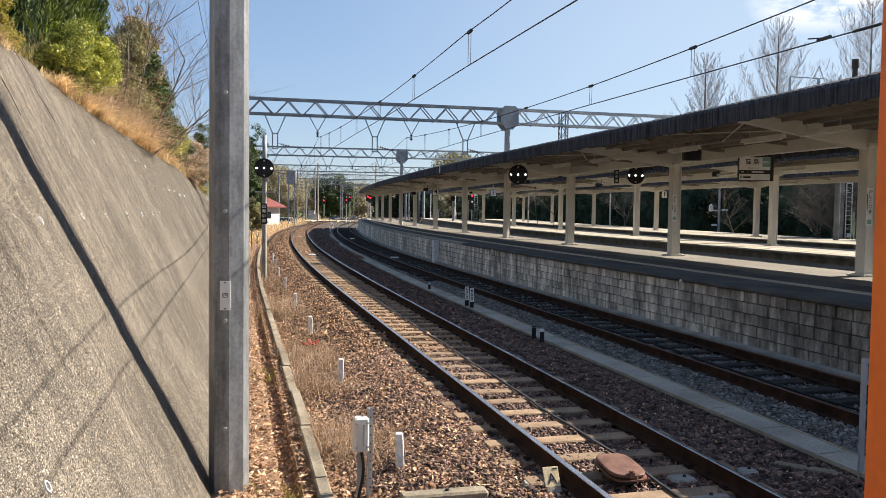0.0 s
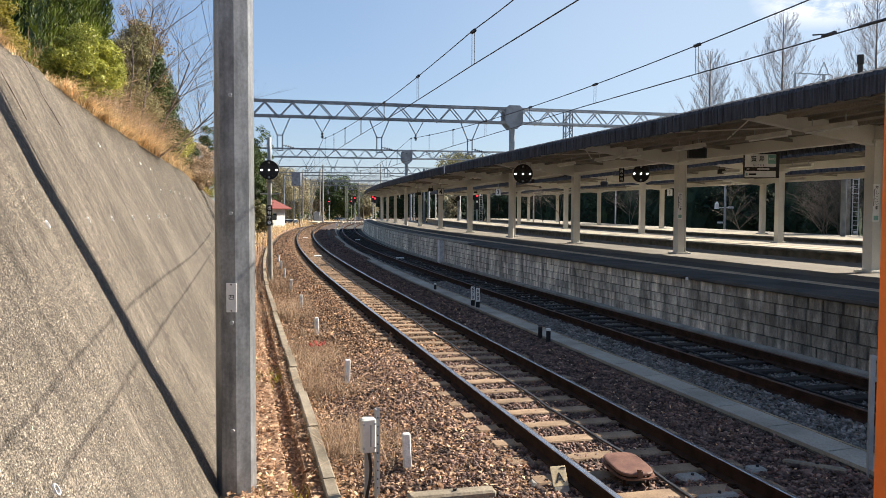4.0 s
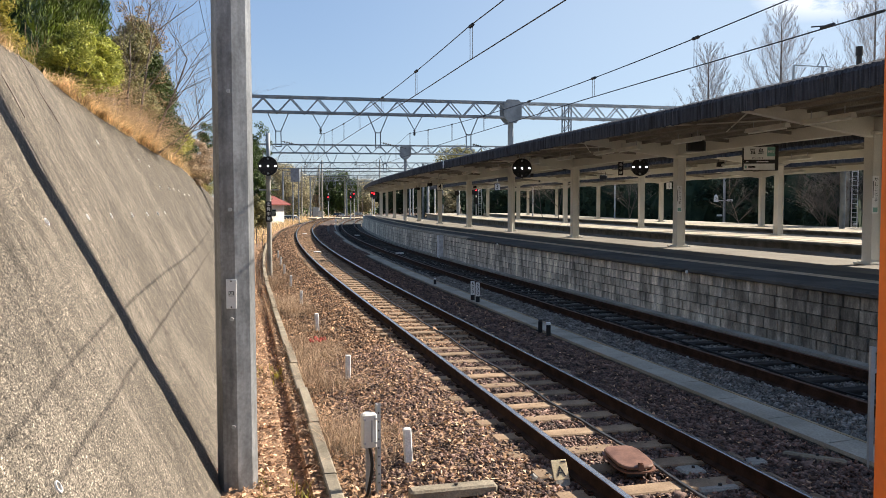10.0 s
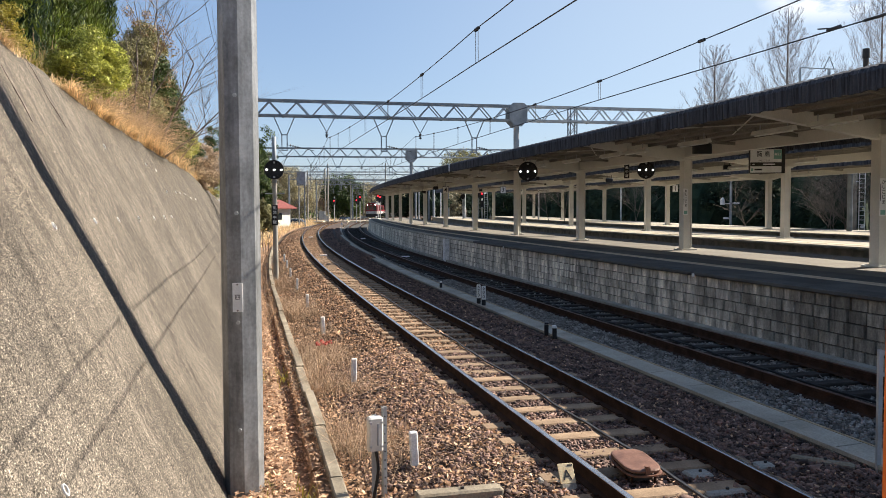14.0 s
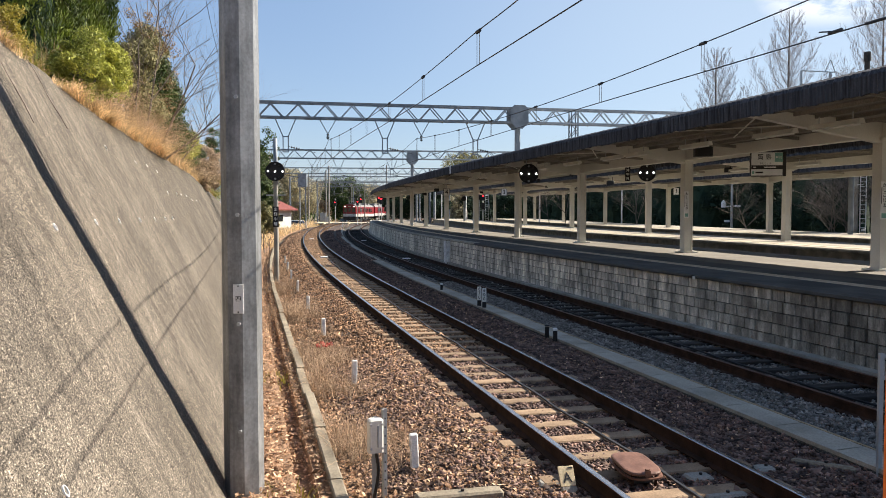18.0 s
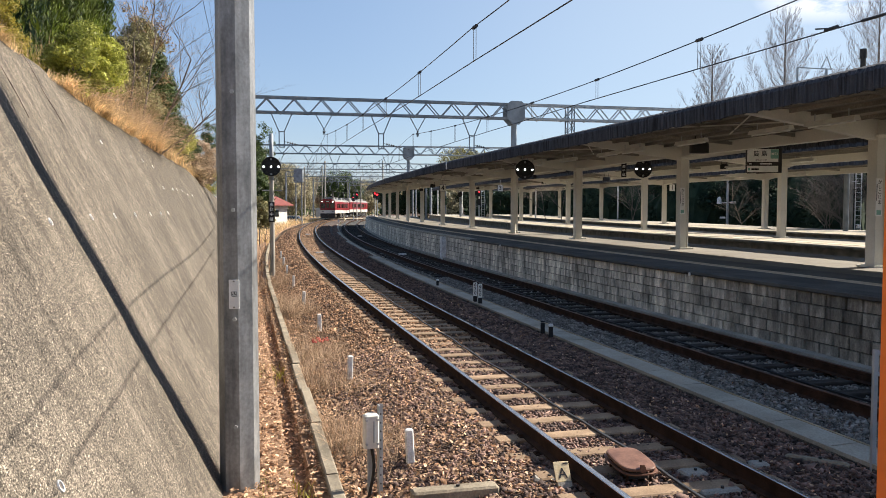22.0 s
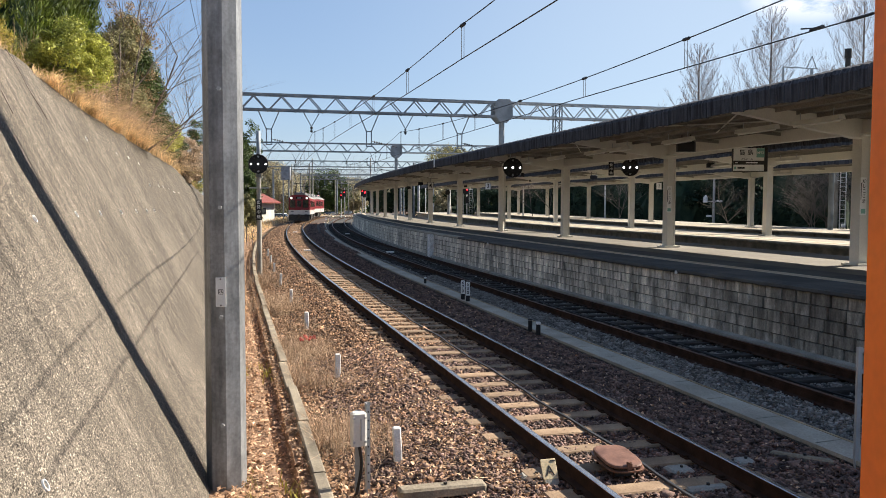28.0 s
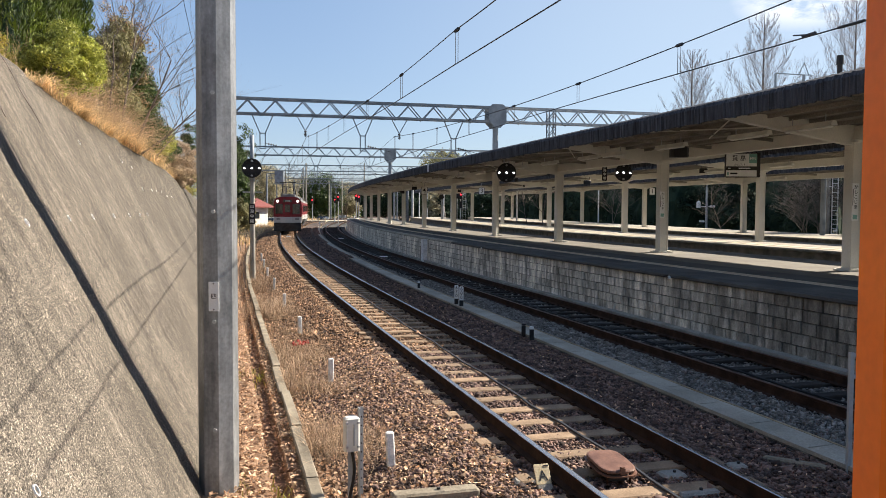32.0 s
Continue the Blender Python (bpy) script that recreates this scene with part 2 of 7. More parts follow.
M_GALV = material("galvanised steel", (0.321, 0.338, 0.346), (0.439, 0.456, 0.465), 0.55, 3, 40, 0.1, metal=0.35, grain=0.06)
M_GANTRY = material("grey gantry steel", (0.16, 0.185, 0.21), (0.26, 0.29, 0.32), 0.6, 2, 30, 0.1, metal=0.2, grain=0.06)
M_WIRE = material("dark wire", (0.030, 0.033, 0.038), (0.055, 0.058, 0.064), 0.6, 5, 50, 0)
M_BLACK = material("black enamel", (0.005, 0.005, 0.006), (0.012, 0.012, 0.013), 0.55, 5, 60, 0.05, grain=0.06)
M_WHITE = material("white enamel", (0.70, 0.70, 0.68), (0.82, 0.82, 0.80), 0.5, 4, 60, 0.05, grain=0.06)
M_POST = material("white painted concrete post", (0.55, 0.55, 0.54), (0.80, 0.80, 0.78), 0.8, 8, 60, 0.2)
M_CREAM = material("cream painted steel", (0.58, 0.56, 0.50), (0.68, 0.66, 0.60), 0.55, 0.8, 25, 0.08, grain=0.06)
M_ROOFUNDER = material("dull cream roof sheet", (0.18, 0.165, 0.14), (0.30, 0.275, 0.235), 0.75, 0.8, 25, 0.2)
M_FASCIA = material("weathered dark corrugated sheet", (0.005, 0.006, 0.009), (0.069, 0.074, 0.089), 0.75, 2.6, 30, 0.3, streak=(9, 9, 0.35), spread=0.6)
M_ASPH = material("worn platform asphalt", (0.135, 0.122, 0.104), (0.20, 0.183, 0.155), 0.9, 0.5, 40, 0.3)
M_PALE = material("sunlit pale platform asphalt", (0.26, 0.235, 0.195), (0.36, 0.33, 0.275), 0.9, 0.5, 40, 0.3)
M_EDGESHADE = material("edge asphalt darkened for shade", (0.063, 0.063, 0.063), (0.118, 0.116, 0.110), 0.9, 0.8, 45, 0.3)
M_COPING = material("dark platform coping", (0.045, 0.045, 0.044), (0.10, 0.10, 0.095), 0.85, 1.4, 35, 0.5, spread=0.8)
M_STRIPE = material("cream tactile strip", (0.50, 0.42, 0.30), (0.63, 0.54, 0.40), 0.85, 2, 40, 0.2)
M_BLOCK = material("stained concrete block", (0.54, 0.50, 0.42), (0.84, 0.785, 0.67), 0.9, 1.6, 35, 0.5, spread=0.9, vary=0.24)
stained(M_BLOCK, 1.4, (1.6, 1.6, 0.55), 0.36, 0.54, 0.55, 1.10)
stained(M_BLOCK, 3.2, (1.6, 1.6, 0.35), 0.40, 0.60, 0.50, 1.22)
stained(M_BLOCK, 0.35, (1.0, 1.0, 0.6), 0.40, 0.60, 0.75, 1.10)
darker_stretch(M_BLOCK, 14.5, 20.5, 0.40)
M_JOINT = material("dark block joint", (0.015, 0.014, 0.013), (0.042, 0.040, 0.034), 0.95, 3, 30, 0.3)
M_ORANGE = material("orange paint", (0.74, 0.145, 0.006), (0.84, 0.185, 0.010), 0.45, 1.2, 20, 0.04, grain=0.06)
M_KERB = material("mossy old concrete", (0.135, 0.112, 0.080), (0.33, 0.285, 0.215), 0.95, 2.5, 45, 0.6, spread=0.8)
# the shade of the backlit wood is put into this leaf colour
M_WOODSHADE = material("shaded evergreen leaves", (0.013, 0.028, 0.019), (0.040, 0.062, 0.038), 0.9, 0.6, 20, 0.1, vary=0.5, island=True, spec=0.1)
M_RUST = material("faded red-brown enamel", (0.10, 0.046, 0.030), (0.19, 0.098, 0.066), 0.45, 6, 50, 0.1)
M_YELLOW = material("faded yellow plate", (0.56, 0.45, 0.26), (0.66, 0.55, 0.36), 0.6, 8, 50, 0.1)
M_TREADRED = material("red paint mark", (0.507, 0.042, 0.034), (0.591, 0.101, 0.085), 0.8, 8, 50, 0.1)
M_LEAFDARK = material("dark evergreen leaves", (0.019, 0.038, 0.008), (0.085, 0.127, 0.025), 0.6, 1.2, 30, 0.1, vary=0.5, island=True, trans=0.25)
M_LEAFOLIVE = material("olive sunlit leaves", (0.16, 0.19, 0.035), (0.52, 0.52, 0.10), 0.55, 1.2, 30, 0.1, vary=0.5, island=True, trans=0.35)
M_LEAFYEL = material("yellow-green hedge leaves", (0.17, 0.15, 0.018), (0.36, 0.30, 0.05), 0.6, 1.2, 30, 0.1, vary=0.4, island=True, trans=0.35)
M_LEAFBROWN = material("russet leaves", (0.169, 0.101, 0.046), (0.321, 0.211, 0.101), 0.7, 1.2, 30, 0.1, vary=0.5, island=True, trans=0.3)
M_CONIFER = material("feathery conifer leaves", (0.022, 0.045, 0.006), (0.17, 0.22, 0.026), 0.6, 1.6, 30, 0.1, vary=0.5, island=True, trans=0.2)
M_LEAFGREY = material("grey-green winter leaves", (0.12, 0.118, 0.05), (0.36, 0.33, 0.16), 0.75, 1.2, 30, 0.1, vary=0.5, island=True, trans=0.3)
M_SHRUB = material("reddish winter shrub", (0.28, 0.20, 0.13), (0.54, 0.42, 0.29), 0.8, 1.2, 30, 0.1, vary=0.5, island=True, trans=0.25)
M_OCHRE = material("ochre-stained trough rim", (0.25, 0.19, 0.11), (0.40, 0.31, 0.19), 0.9, 2.0, 40, 0.3)
M_GRASS = material("dry straw grass", (0.48, 0.31, 0.14), (0.90, 0.68, 0.40), 0.85, 2, 30, 0.1, vary=0.55, island=True, trans=0.35)
M_STRAW = material("pale dry stalks", (0.33, 0.225, 0.14), (0.66, 0.49, 0.34), 0.9, 2, 30, 0.1, vary=0.5, island=True, trans=0.3)
M_WEED = material("brown dry weed", (0.203, 0.127, 0.080), (0.439, 0.313, 0.211), 0.9, 2, 30, 0.1, vary=0.5, island=True, trans=0.2)
M_BARK = material("bare grey-brown bark", (0.118, 0.097, 0.080), (0.228, 0.194, 0.169), 0.9, 5, 40, 0.4)
M_TWIG = material("pale bare twigs", (0.254, 0.228, 0.224), (0.380, 0.351, 0.342), 0.9, 5, 40, 0.1)
M_TILE = material("red roof tile", (0.135, 0.030, 0.025), (0.211, 0.055, 0.046), 0.8, 3, 30, 0.3)
M_PLASTER = material("white plaster", (0.524, 0.507, 0.465), (0.642, 0.625, 0.583), 0.85, 2, 40, 0.2, grain=0.06)
M_TRAINRED = material("deep red train paint", (0.17, 0.008, 0.013), (0.21, 0.011, 0.017), 0.35, 1.0, 20, 0.02, grain=0.06)
M_TRAINWHITE = material("white train paint", (0.47, 0.455, 0.43), (0.55, 0.53, 0.50), 0.4, 1.0, 20, 0.02, grain=0.06)
M_TRAINROOF = material("grey train roof", (0.127, 0.127, 0.127), (0.203, 0.203, 0.199), 0.7, 1.0, 20, 0.1)
M_UNDER = material("dark running gear", (0.017, 0.015, 0.014), (0.042, 0.038, 0.034), 0.7, 4, 40, 0.2)
M_GLASS = material("dark window glass", (0.013, 0.015, 0.017), (0.025, 0.029, 0.030), 0.08, 2, 20, 0, spec=0.8)
M_GREENSIGN = material("green sign panel", (0.17, 0.36, 0.30), (0.22, 0.42, 0.35), 0.5, 5, 50, 0.03, grain=0.06)
M_BLUECAR = material("dark car paint", (0.017, 0.019, 0.021), (0.025, 0.028, 0.030), 0.25, 3, 30, 0)
M_TUBE = material("white lamp casing", (0.55, 0.54, 0.50), (0.66, 0.65, 0.60), 0.5, 3, 40, 0.03, grain=0.06)
M_LAMPWHITE = glow("white signal lamp", (1.0, 0.97, 0.9), 6.0)
M_LAMPRED = glow("red signal lamp", (1.0, 0.02, 0.03), 2.2)
M_HEADLIGHT = glow("warm headlamp", (1.0, 0.88, 0.65), 9.0)


# ---- building helpers ----
class Shell:
    """Gathers vertices and faces for one mesh."""

    def __init__(self):
        self.v, self.f = [], []

    def add(self, verts, faces):
        k = len(self.v)
        self.v += [tuple(p) for p in verts]
        self.f += [tuple(i + k for i in q) for q in faces]
        return self

    def box(self, x, y, z, sx, sy, sz, m=None, taper=1.0):
        """Centre and full sizes; taper narrows the top."""
        c = []
        for dz, k in ((-0.5, 1.0), (0.5, taper)):
            for dx, dy in ((-0.5, -0.5), (0.5, -0.5), (0.5, 0.5), (-0.5, 0.5)):
                p = Vector((x + dx * sx * k, y + dy * sy * k, z + dz * sz))
                c.append(m @ p if m else p)
        return self.add(c, ((3, 2, 1, 0), (4, 5, 6, 7), (0, 1, 5, 4), (1, 2, 6, 5), (2, 3, 7, 6), (3, 0, 4, 7)))

    def bevelled(self, x, y, z, sx, sy, sz, r, m=None):
        """A box whose upright edges and top rim are chamfered by r."""
        hx, hy, c, ring = sx / 2, sy / 2, [], []
        for zz, s in ((z - sz / 2, 0), (z + sz / 2 - r, 0), (z + sz / 2, r)):
            a, b = hx - s, hy - s
            for px, py in ((-a + r, -b), (a - r, -b), (a, -b + r), (a, b - r), (a - r, b), (-a + r, b), (-a, b - r), (-a, -b + r)):
                p = Vector((x + px, y + py, zz))
                c.append(m @ p if m else p)
        fs = [tuple(range(7, -1, -1)), tuple(range(16, 24))]
        for k in (0, 8):
            fs += [(k + i, k + (i + 1) % 8, k + 8 + (i + 1) % 8, k + 8 + i) for i in range(8)]
        return self.add(c, fs)

    def rod(self, p0, p1, r0, r1=None, n=8, caps=True):
        p0, p1 = Vector(p0), Vector(p1)
        r1 = r0 if r1 is None else r1
        d = (p1 - p0)
        if d.length < 1e-6:
            return self
        q = d.to_track_quat("Z", "Y")
        ring = [q @ Vector((math.cos(6.28318 * i / n), math.sin(6.28318 * i / n), 0)) for i in range(n)]
        c = [p0 + u * r0 for u in ring] + [p1 + u * r1 for u in ring]
        fs = [(i, (i + 1) % n, n + (i + 1) % n, n + i) for i in range(n)]
        if caps:
            fs += [tuple(range(n - 1, -1, -1)), tuple(range(n, 2 * n))]
        return self.add(c, fs)

    def bar(self, p0, p1, w, h):
        """A square bar from point to point, w wide across, h high."""
        p0, p1 = Vector(p0), Vector(p1)
        d = (p1 - p0).normalized()
        s = d.cross(Vector((0, 0, 1)))
        s = s.normalized() if s.length > 1e-4 else Vector((1, 0, 0))
        u = s.cross(d).normalized()
        c = [p + s * a * w / 2 + u * b * h / 2 for p in (p0, p1) for a, b in ((-1, -1), (1, -1), (1, 1), (-1, 1))]
        return self.add(c, ((3, 2, 1, 0), (4, 5, 6, 7), (0, 1, 5, 4), (1, 2, 6, 5), (2, 3, 7, 6), (3, 0, 4, 7)))

    def loft(self, rows, closed=False, caps=False):
        """Rows of points of equal length, skinned."""
        n = len(rows[0])
        c = [p for r in rows for p in r]
        fs = []
        for i in range(len(rows) - 1):
            for j in range(n if closed else n - 1):
                a, b = i * n + j, i * n + (j + 1) % n
                fs.append((a, b, b + n, a + n))
        if caps and closed:
            fs += [tuple(range(n - 1, -1, -1)), tuple(range((len(rows) - 1) * n, len(rows) * n))]
        return self.add(c, fs)

    def mesh(self, name, smooth=False):
        me = bpy.data.meshes.new(name)
        me.from_pydata(self.v, [], self.f)
        me.update()
        if smooth:
            me.polygons.foreach_set("use_smooth", [True] * len(me.polygons))
        return me


def part(name, shell, mat, parent=None, label="", smooth=False):
    """One mesh object under a thing or a part; shell is a Shell or a ready mesh."""
    me = shell.mesh(name, smooth) if isinstance(shell, Shell) else shell
    if mat is not None and not me.materials:
        me.materials.append(mat)
    ob = new(name, me)
    if parent is not None:
        ob.parent = parent
    return tagged(ob, label)


def thing(name, m=None, label="", category="", group="", kind=""):
    ob = new(name)
    if m is not None:
        ob.matrix_basis = m
    ob.empty_display_size = 0.1
    return tagged(ob, label, category, group, kind)


def single(name, shell, mat, label="", category="", group="", kind="", smooth=False, m=None):
    ob = part(name, shell, mat, None, label, smooth)
    if m is not None:
        ob.matrix_basis = m
    return tagged(ob, "", category, group, kind)


def lettering(name, text, size, mat, parent, m, label=""):
    """Built-in font as a flat mesh, 2 mm deep."""
    cu = bpy.data.curves.new(name, "FONT")
    cu.offset = size * 0.008
    cu.body, cu.size, cu.extrude, cu.align_x, cu.align_y, cu.resolution_u = text, size, 0.001, "CENTER", "CENTER", 2
    tmp = bpy.data.objects.new(name, cu)
    me = bpy.data.meshes.new_from_object(tmp)
    bpy.data.objects.remove(tmp)
    me.materials.clear()
    me.materials.append(mat)
    ob = new(name, me)
    ob.parent, ob.matrix_basis = parent, m
    return tagged(ob, label)


# ---- the line of the tracks: straight, then bending to the right ----
NEAR, FAR = (-2.25, 0.00158, 0.0), (2.3, 0.0019, -0.006)


def line(track, y):
    """Where the track's middle lies at that distance, and its slope."""
    x25, k, toward = track
    d = max(y - 25.0, 0.0)
    e = min(max(y - 128.0, 0.0), 62.0)
    more, bend = 0.0011 * e * e + 0.1364 * max(y - 190.0, 0.0), 0.0022 * e
    return x25 - 0.25 * (y - 25.0) + toward * d + k / 2 * d * d + more, -0.25 + (toward if d else 0.0) + k * d + bend


def rise(y):
    """The line climbs a little as it goes off."""
    return 0.003 * max(y - 20.0, 0.0) + 0.003 * max(y - 55.0, 0.0)


def on(track, y, off=0.0, z=0.0):
    """A point off metres to the right of the track's middle, z above its level."""
    x, s = line(track, y)
    q = 1 / math.sqrt(1 + s * s)
    return Vector((x + off * q, y - off * s * q, z + rise(y - off * s * q)))


def heading(track, y):
    """Degrees about z that turn the y axis along the track."""
    return math.degrees(math.atan(-line(track, y)[1]))


def at(track, y, off=0.0, z=0.0, turn=0.0):
    p = on(track, y, off, z)
    return pose(p.x, p.y, p.z, 0, 0, heading(track, y) + turn)


def steps(y0, y1, near=2.0):
    """Distances from y0 to y1, wider apart far off."""
    out, y = [], y0
    while y < y1 - 0.01:
        out.append(y)
        y += near if y < 60 else near * 2 if y < 140 else near * 4
    return out + [y1]


def swept(track, profile, y0, y1, closed=True, near=2.0):
    """A profile of (offset, height) points drawn along a track."""
    return Shell().loft([[on(track, y, o, z) for o, z in profile] for y in steps(y0, y1, near)], closed, closed)

# ---- ground and track beds ----
single("ground", Shell().loft([[(-900, y, -0.66), (-60, y, -0.66), (-12, y, -0.64), (60, y, -0.64), (900, y, -0.66)] for y in (-200, 0, 60, 150, 400, 1500)]),
       M_EARTH, "dry brown earth with weeds beside the tracks", "ground", kind="structure")


def drift(y):
    """How far the cable trough swings away from the near track."""
    return 0.0105 * max(y - 30.0, 0.0)


single("ballast_bed_near", Shell().loft([[on(NEAR, y, o, z) for o, z in ((-3.0, -0.62), (-2.55, -0.47), (-1.45, -0.23), (2.27 + drift(y), -0.25), (2.27 + drift(y), -0.62))] for y in steps(-14, 420)]),
       M_BALLAST, "bed of brown crushed stone under the near track", "ballast", kind="structure")
single("ballast_bed_far", swept(FAR, ((-1.9, -0.62), (-1.75, -0.25), (1.66, -0.25), (1.66, -0.62)), -14, 200, False),
       M_GRAVEL, "bed of grey gravel under the far track", "ballast", kind="structure")
LITTER = ((-4.6, -0.48), (-3.95, -0.50), (-3.43, -0.475), (-3.40, -0.62), (-3.24, -0.62), (-3.21, -0.475), (-3.0, -0.48))
single("litter_strip", swept(NEAR, LITTER, -14, 130, False, near=1.0),
       M_LITTER, "strip of fallen brown leaves with a sunken gutter", "ground", kind="structure")


def stones(name, track, area, count, size, mat, label, z=-0.23, slope=None, seed=1):
    """Loose broken stones strewn over a bed: irregular eight-sided lumps in one mesh."""
    rng = np.random.default_rng(seed)
    o0, o1, y0, y1, bias = area
    y = y0 + (y1 - y0) * rng.random(count) ** bias
    o = o0 + (o1 - o0) * rng.random(count)
    x25, k, toward = track
    d = np.maximum(y - 25, 0)
    s = -0.25 + toward * (d > 0) + k * d
    q = 1 / np.sqrt(1 + s * s)
    cx, cy = x25 - 0.25 * (y - 25) + toward * d + k / 2 * d * d + o * q, y - o * s * q
    cz = np.full(count, z)
    if slope is not None:
        cz = np.interp(o, *slope)
    cz = cz + rng.uniform(-0.02, 0.025, count) + 0.003 * np.maximum(cy - 20, 0) + 0.003 * np.maximum(cy - 55, 0)
    base = np.array([(1, 0, 0.55), (-0.5, 0.87, 0.55), (-0.5, -0.87, 0.55), (0.5, 0.87, -0.55), (-1, 0, -0.55), (0.5, -0.87, -0.55)])
    r = size * rng.lognormal(0, 0.32, (count, 1, 1)) * (1 + rng.uniform(-0.28, 0.28, (count, 6, 1)))
    v = base[None] * r * rng.uniform(0.7, 1.3, (count, 1, 3)) * np.array([1.15, 0.9, 0.62])
    a, b = rng.uniform(0, 6.28, count), rng.uniform(-0.8, 0.8, count)
    vx, vz = v[:, :, 0] * np.cos(b)[:, None] - v[:, :, 2] * np.sin(b)[:, None], v[:, :, 0] * np.sin(b)[:, None] + v[:, :, 2] * np.cos(b)[:, None]
    wx, wy = vx * np.cos(a)[:, None] - v[:, :, 1] * np.sin(a)[:, None], vx * np.sin(a)[:, None] + v[:, :, 1] * np.cos(a)[:, None]
    verts = np.stack([wx + cx[:, None], wy + cy[:, None], vz + cz[:, None]], 2).reshape(-1, 3)
    tri = np.array([(0, 1, 2), (0, 3, 1), (1, 3, 4), (1, 4, 2), (2, 4, 5), (2, 5, 0), (0, 5, 3)])
    faces = (tri[None] + (np.arange(count) * 6)[:, None, None]).reshape(-1, 3)
    return cloud(name, verts, faces, mat, label)


def cloud(name, verts, faces, mat, label="", category="", kind="stuff", parent=None):
    """A mesh from arrays of corners and of triangles or quads."""
    me = bpy.data.meshes.new(name)
    k = faces.shape[1]
    me.vertices.add(len(verts))
    me.vertices.foreach_set("co", np.ascontiguousarray(verts, dtype=np.float32).ravel())
    me.loops.add(faces.size)
    me.loops.foreach_set("vertex_index", np.ascontiguousarray(faces, dtype=np.int32).ravel())
    me.polygons.add(len(faces))
    me.polygons.foreach_set("loop_start", np.arange(0, faces.size, k, dtype=np.int32))
    me.update(calc_edges=True)
    me.materials.append(mat)
    ob = new(name, me)
    if parent is not None:
        ob.parent = parent
        return tagged(ob, label)
    return tagged(ob, label, category or "stones", kind=kind)


SHOULDER = ((-2.7, -2.5, -1.45, -1.0, 2.3), (-0.52, -0.45, -0.225, -0.205, -0.225))
stones("ballast_stones", NEAR, (-2.7, 2.28, 4.5, 15.5, 1.0), 84000, 0.0195, M_STONE, "loose brown crushed stones between the sleepers", slope=SHOULDER, seed=1)
# from here on sun and shade are put into the stone colours
stones("ballast_stones", NEAR, (-2.7, 0.9, 15, 45, 1.5), 42000, 0.0245, M_SUNRUSTSTONE, "rust-stained stones brightened for the near track's sunlit side", slope=SHOULDER, seed=2)
stones("ballast_stones", NEAR, (0.7, 2.28, 15, 45, 1.5), 18000, 0.0245, M_STONE, "loose brown crushed stones beside the trough", slope=SHOULDER, seed=12)
stones("gravel_stones", FAR, (-1.72, 1.5, 7, 22, 1.0), 50000, 0.0178, M_GSTONE, "loose grey gravel between dark sleepers", slope=((-1.8, 1.5), (-0.24, -0.24)), seed=3)
stones("gravel_stones", FAR, (-1.72, -0.86, 7, 30, 1.2), 24000, 0.0185, M_GSTONE, "loose grey gravel heaped over the sleeper ends", slope=((-1.75, -0.86), (-0.225, -0.165)), seed=34)
stones("gravel_stones", FAR, (-1.72, 1.5, 22, 50, 1.4), 15000, 0.031, M_GSTONE, "loose grey gravel along the far track", slope=((-1.8, 1.5), (-0.24, -0.24)), seed=4)

stones("ballast_stones", NEAR, (-2.7, 0.9, 45, 107, 1.3), 19000, 0.043, M_SUNRUSTSTONE, "rust-stained stones brightened for the sunlit side farther along", slope=SHOULDER, seed=7)
stones("ballast_stones", NEAR, (0.7, 2.28, 45, 107, 1.3), 7500, 0.043, M_STONE, "crushed stones farther along the trough", slope=SHOULDER, seed=17)
for o0, o1, y0, y1, seed in ((2.28, 2.62, 42, 60, 31), (2.45, 2.85, 60, 80, 32), (2.65, 3.2, 80, 107, 33)):
    stones("ballast_stones", NEAR, (o0, o1, y0, y1, 1.0), 2000, 0.036, M_STONE, "crushed stones spilt over the trough", slope=((2, 4), (-0.15, -0.15)), seed=seed)

# cable trough between the two tracks
def along_trough(profile, y0, y1):
    return Shell().loft([[on(NEAR, y, o + drift(y), z) for o, z in profile] for y in steps(y0, y1)], True, True)


trough = thing("cable_trough", label="long grey concrete cable trough between the tracks", category="trough", kind="structure")
part("trough_body", along_trough(((2.26, -0.62), (2.26, -0.18), (2.74, -0.15), (2.74, -0.62)), -14, 112), M_COPING, trough)
for o, w, m, lab in ((2.28, 0.04, M_TROUGH, "worn grey rim"), (2.72, 0.04, M_OCHRE, "pale ochre worn rim")):
    part("trough_rim", along_trough(((o - w / 2, -0.2), (o - w / 2, -0.135), (o + w / 2, -0.135), (o + w / 2, -0.2)), -14, 112), m, trough, lab)
y = 4.0
while y < 104:
    w = random.uniform(-0.008, 0.008)
    part("lid", along_trough(((2.31 + w, -0.17), (2.31 + w, -0.150 + w), (2.69 + w, -0.138 - w), (2.69 + w, -0.17)), y, y + 0.98), M_TROUGH, trough)
    y += 1.0
# plain ballast between the trough and the far track
single("ballast_bed_middle", Shell().loft([[on(NEAR, y, 2.72 + drift(y), -0.255), on(FAR, y, -1.70, -0.255)] for y in steps(30, 150)]), M_GRAVEL, "dark gravel between the trough and the far track", "ballast", kind="structure")


# ---- tracks ----
RAIL_SIDE = ((-0.072, -0.172), (0.072, -0.172), (0.072, -0.16), (0.012, -0.14), (0.010, -0.045), (0.032, -0.036), (0.033, -0.006),
             (-0.033, -0.006), (-0.032, -0.036), (-0.010, -0.045), (-0.012, -0.14), (-0.072, -0.16))


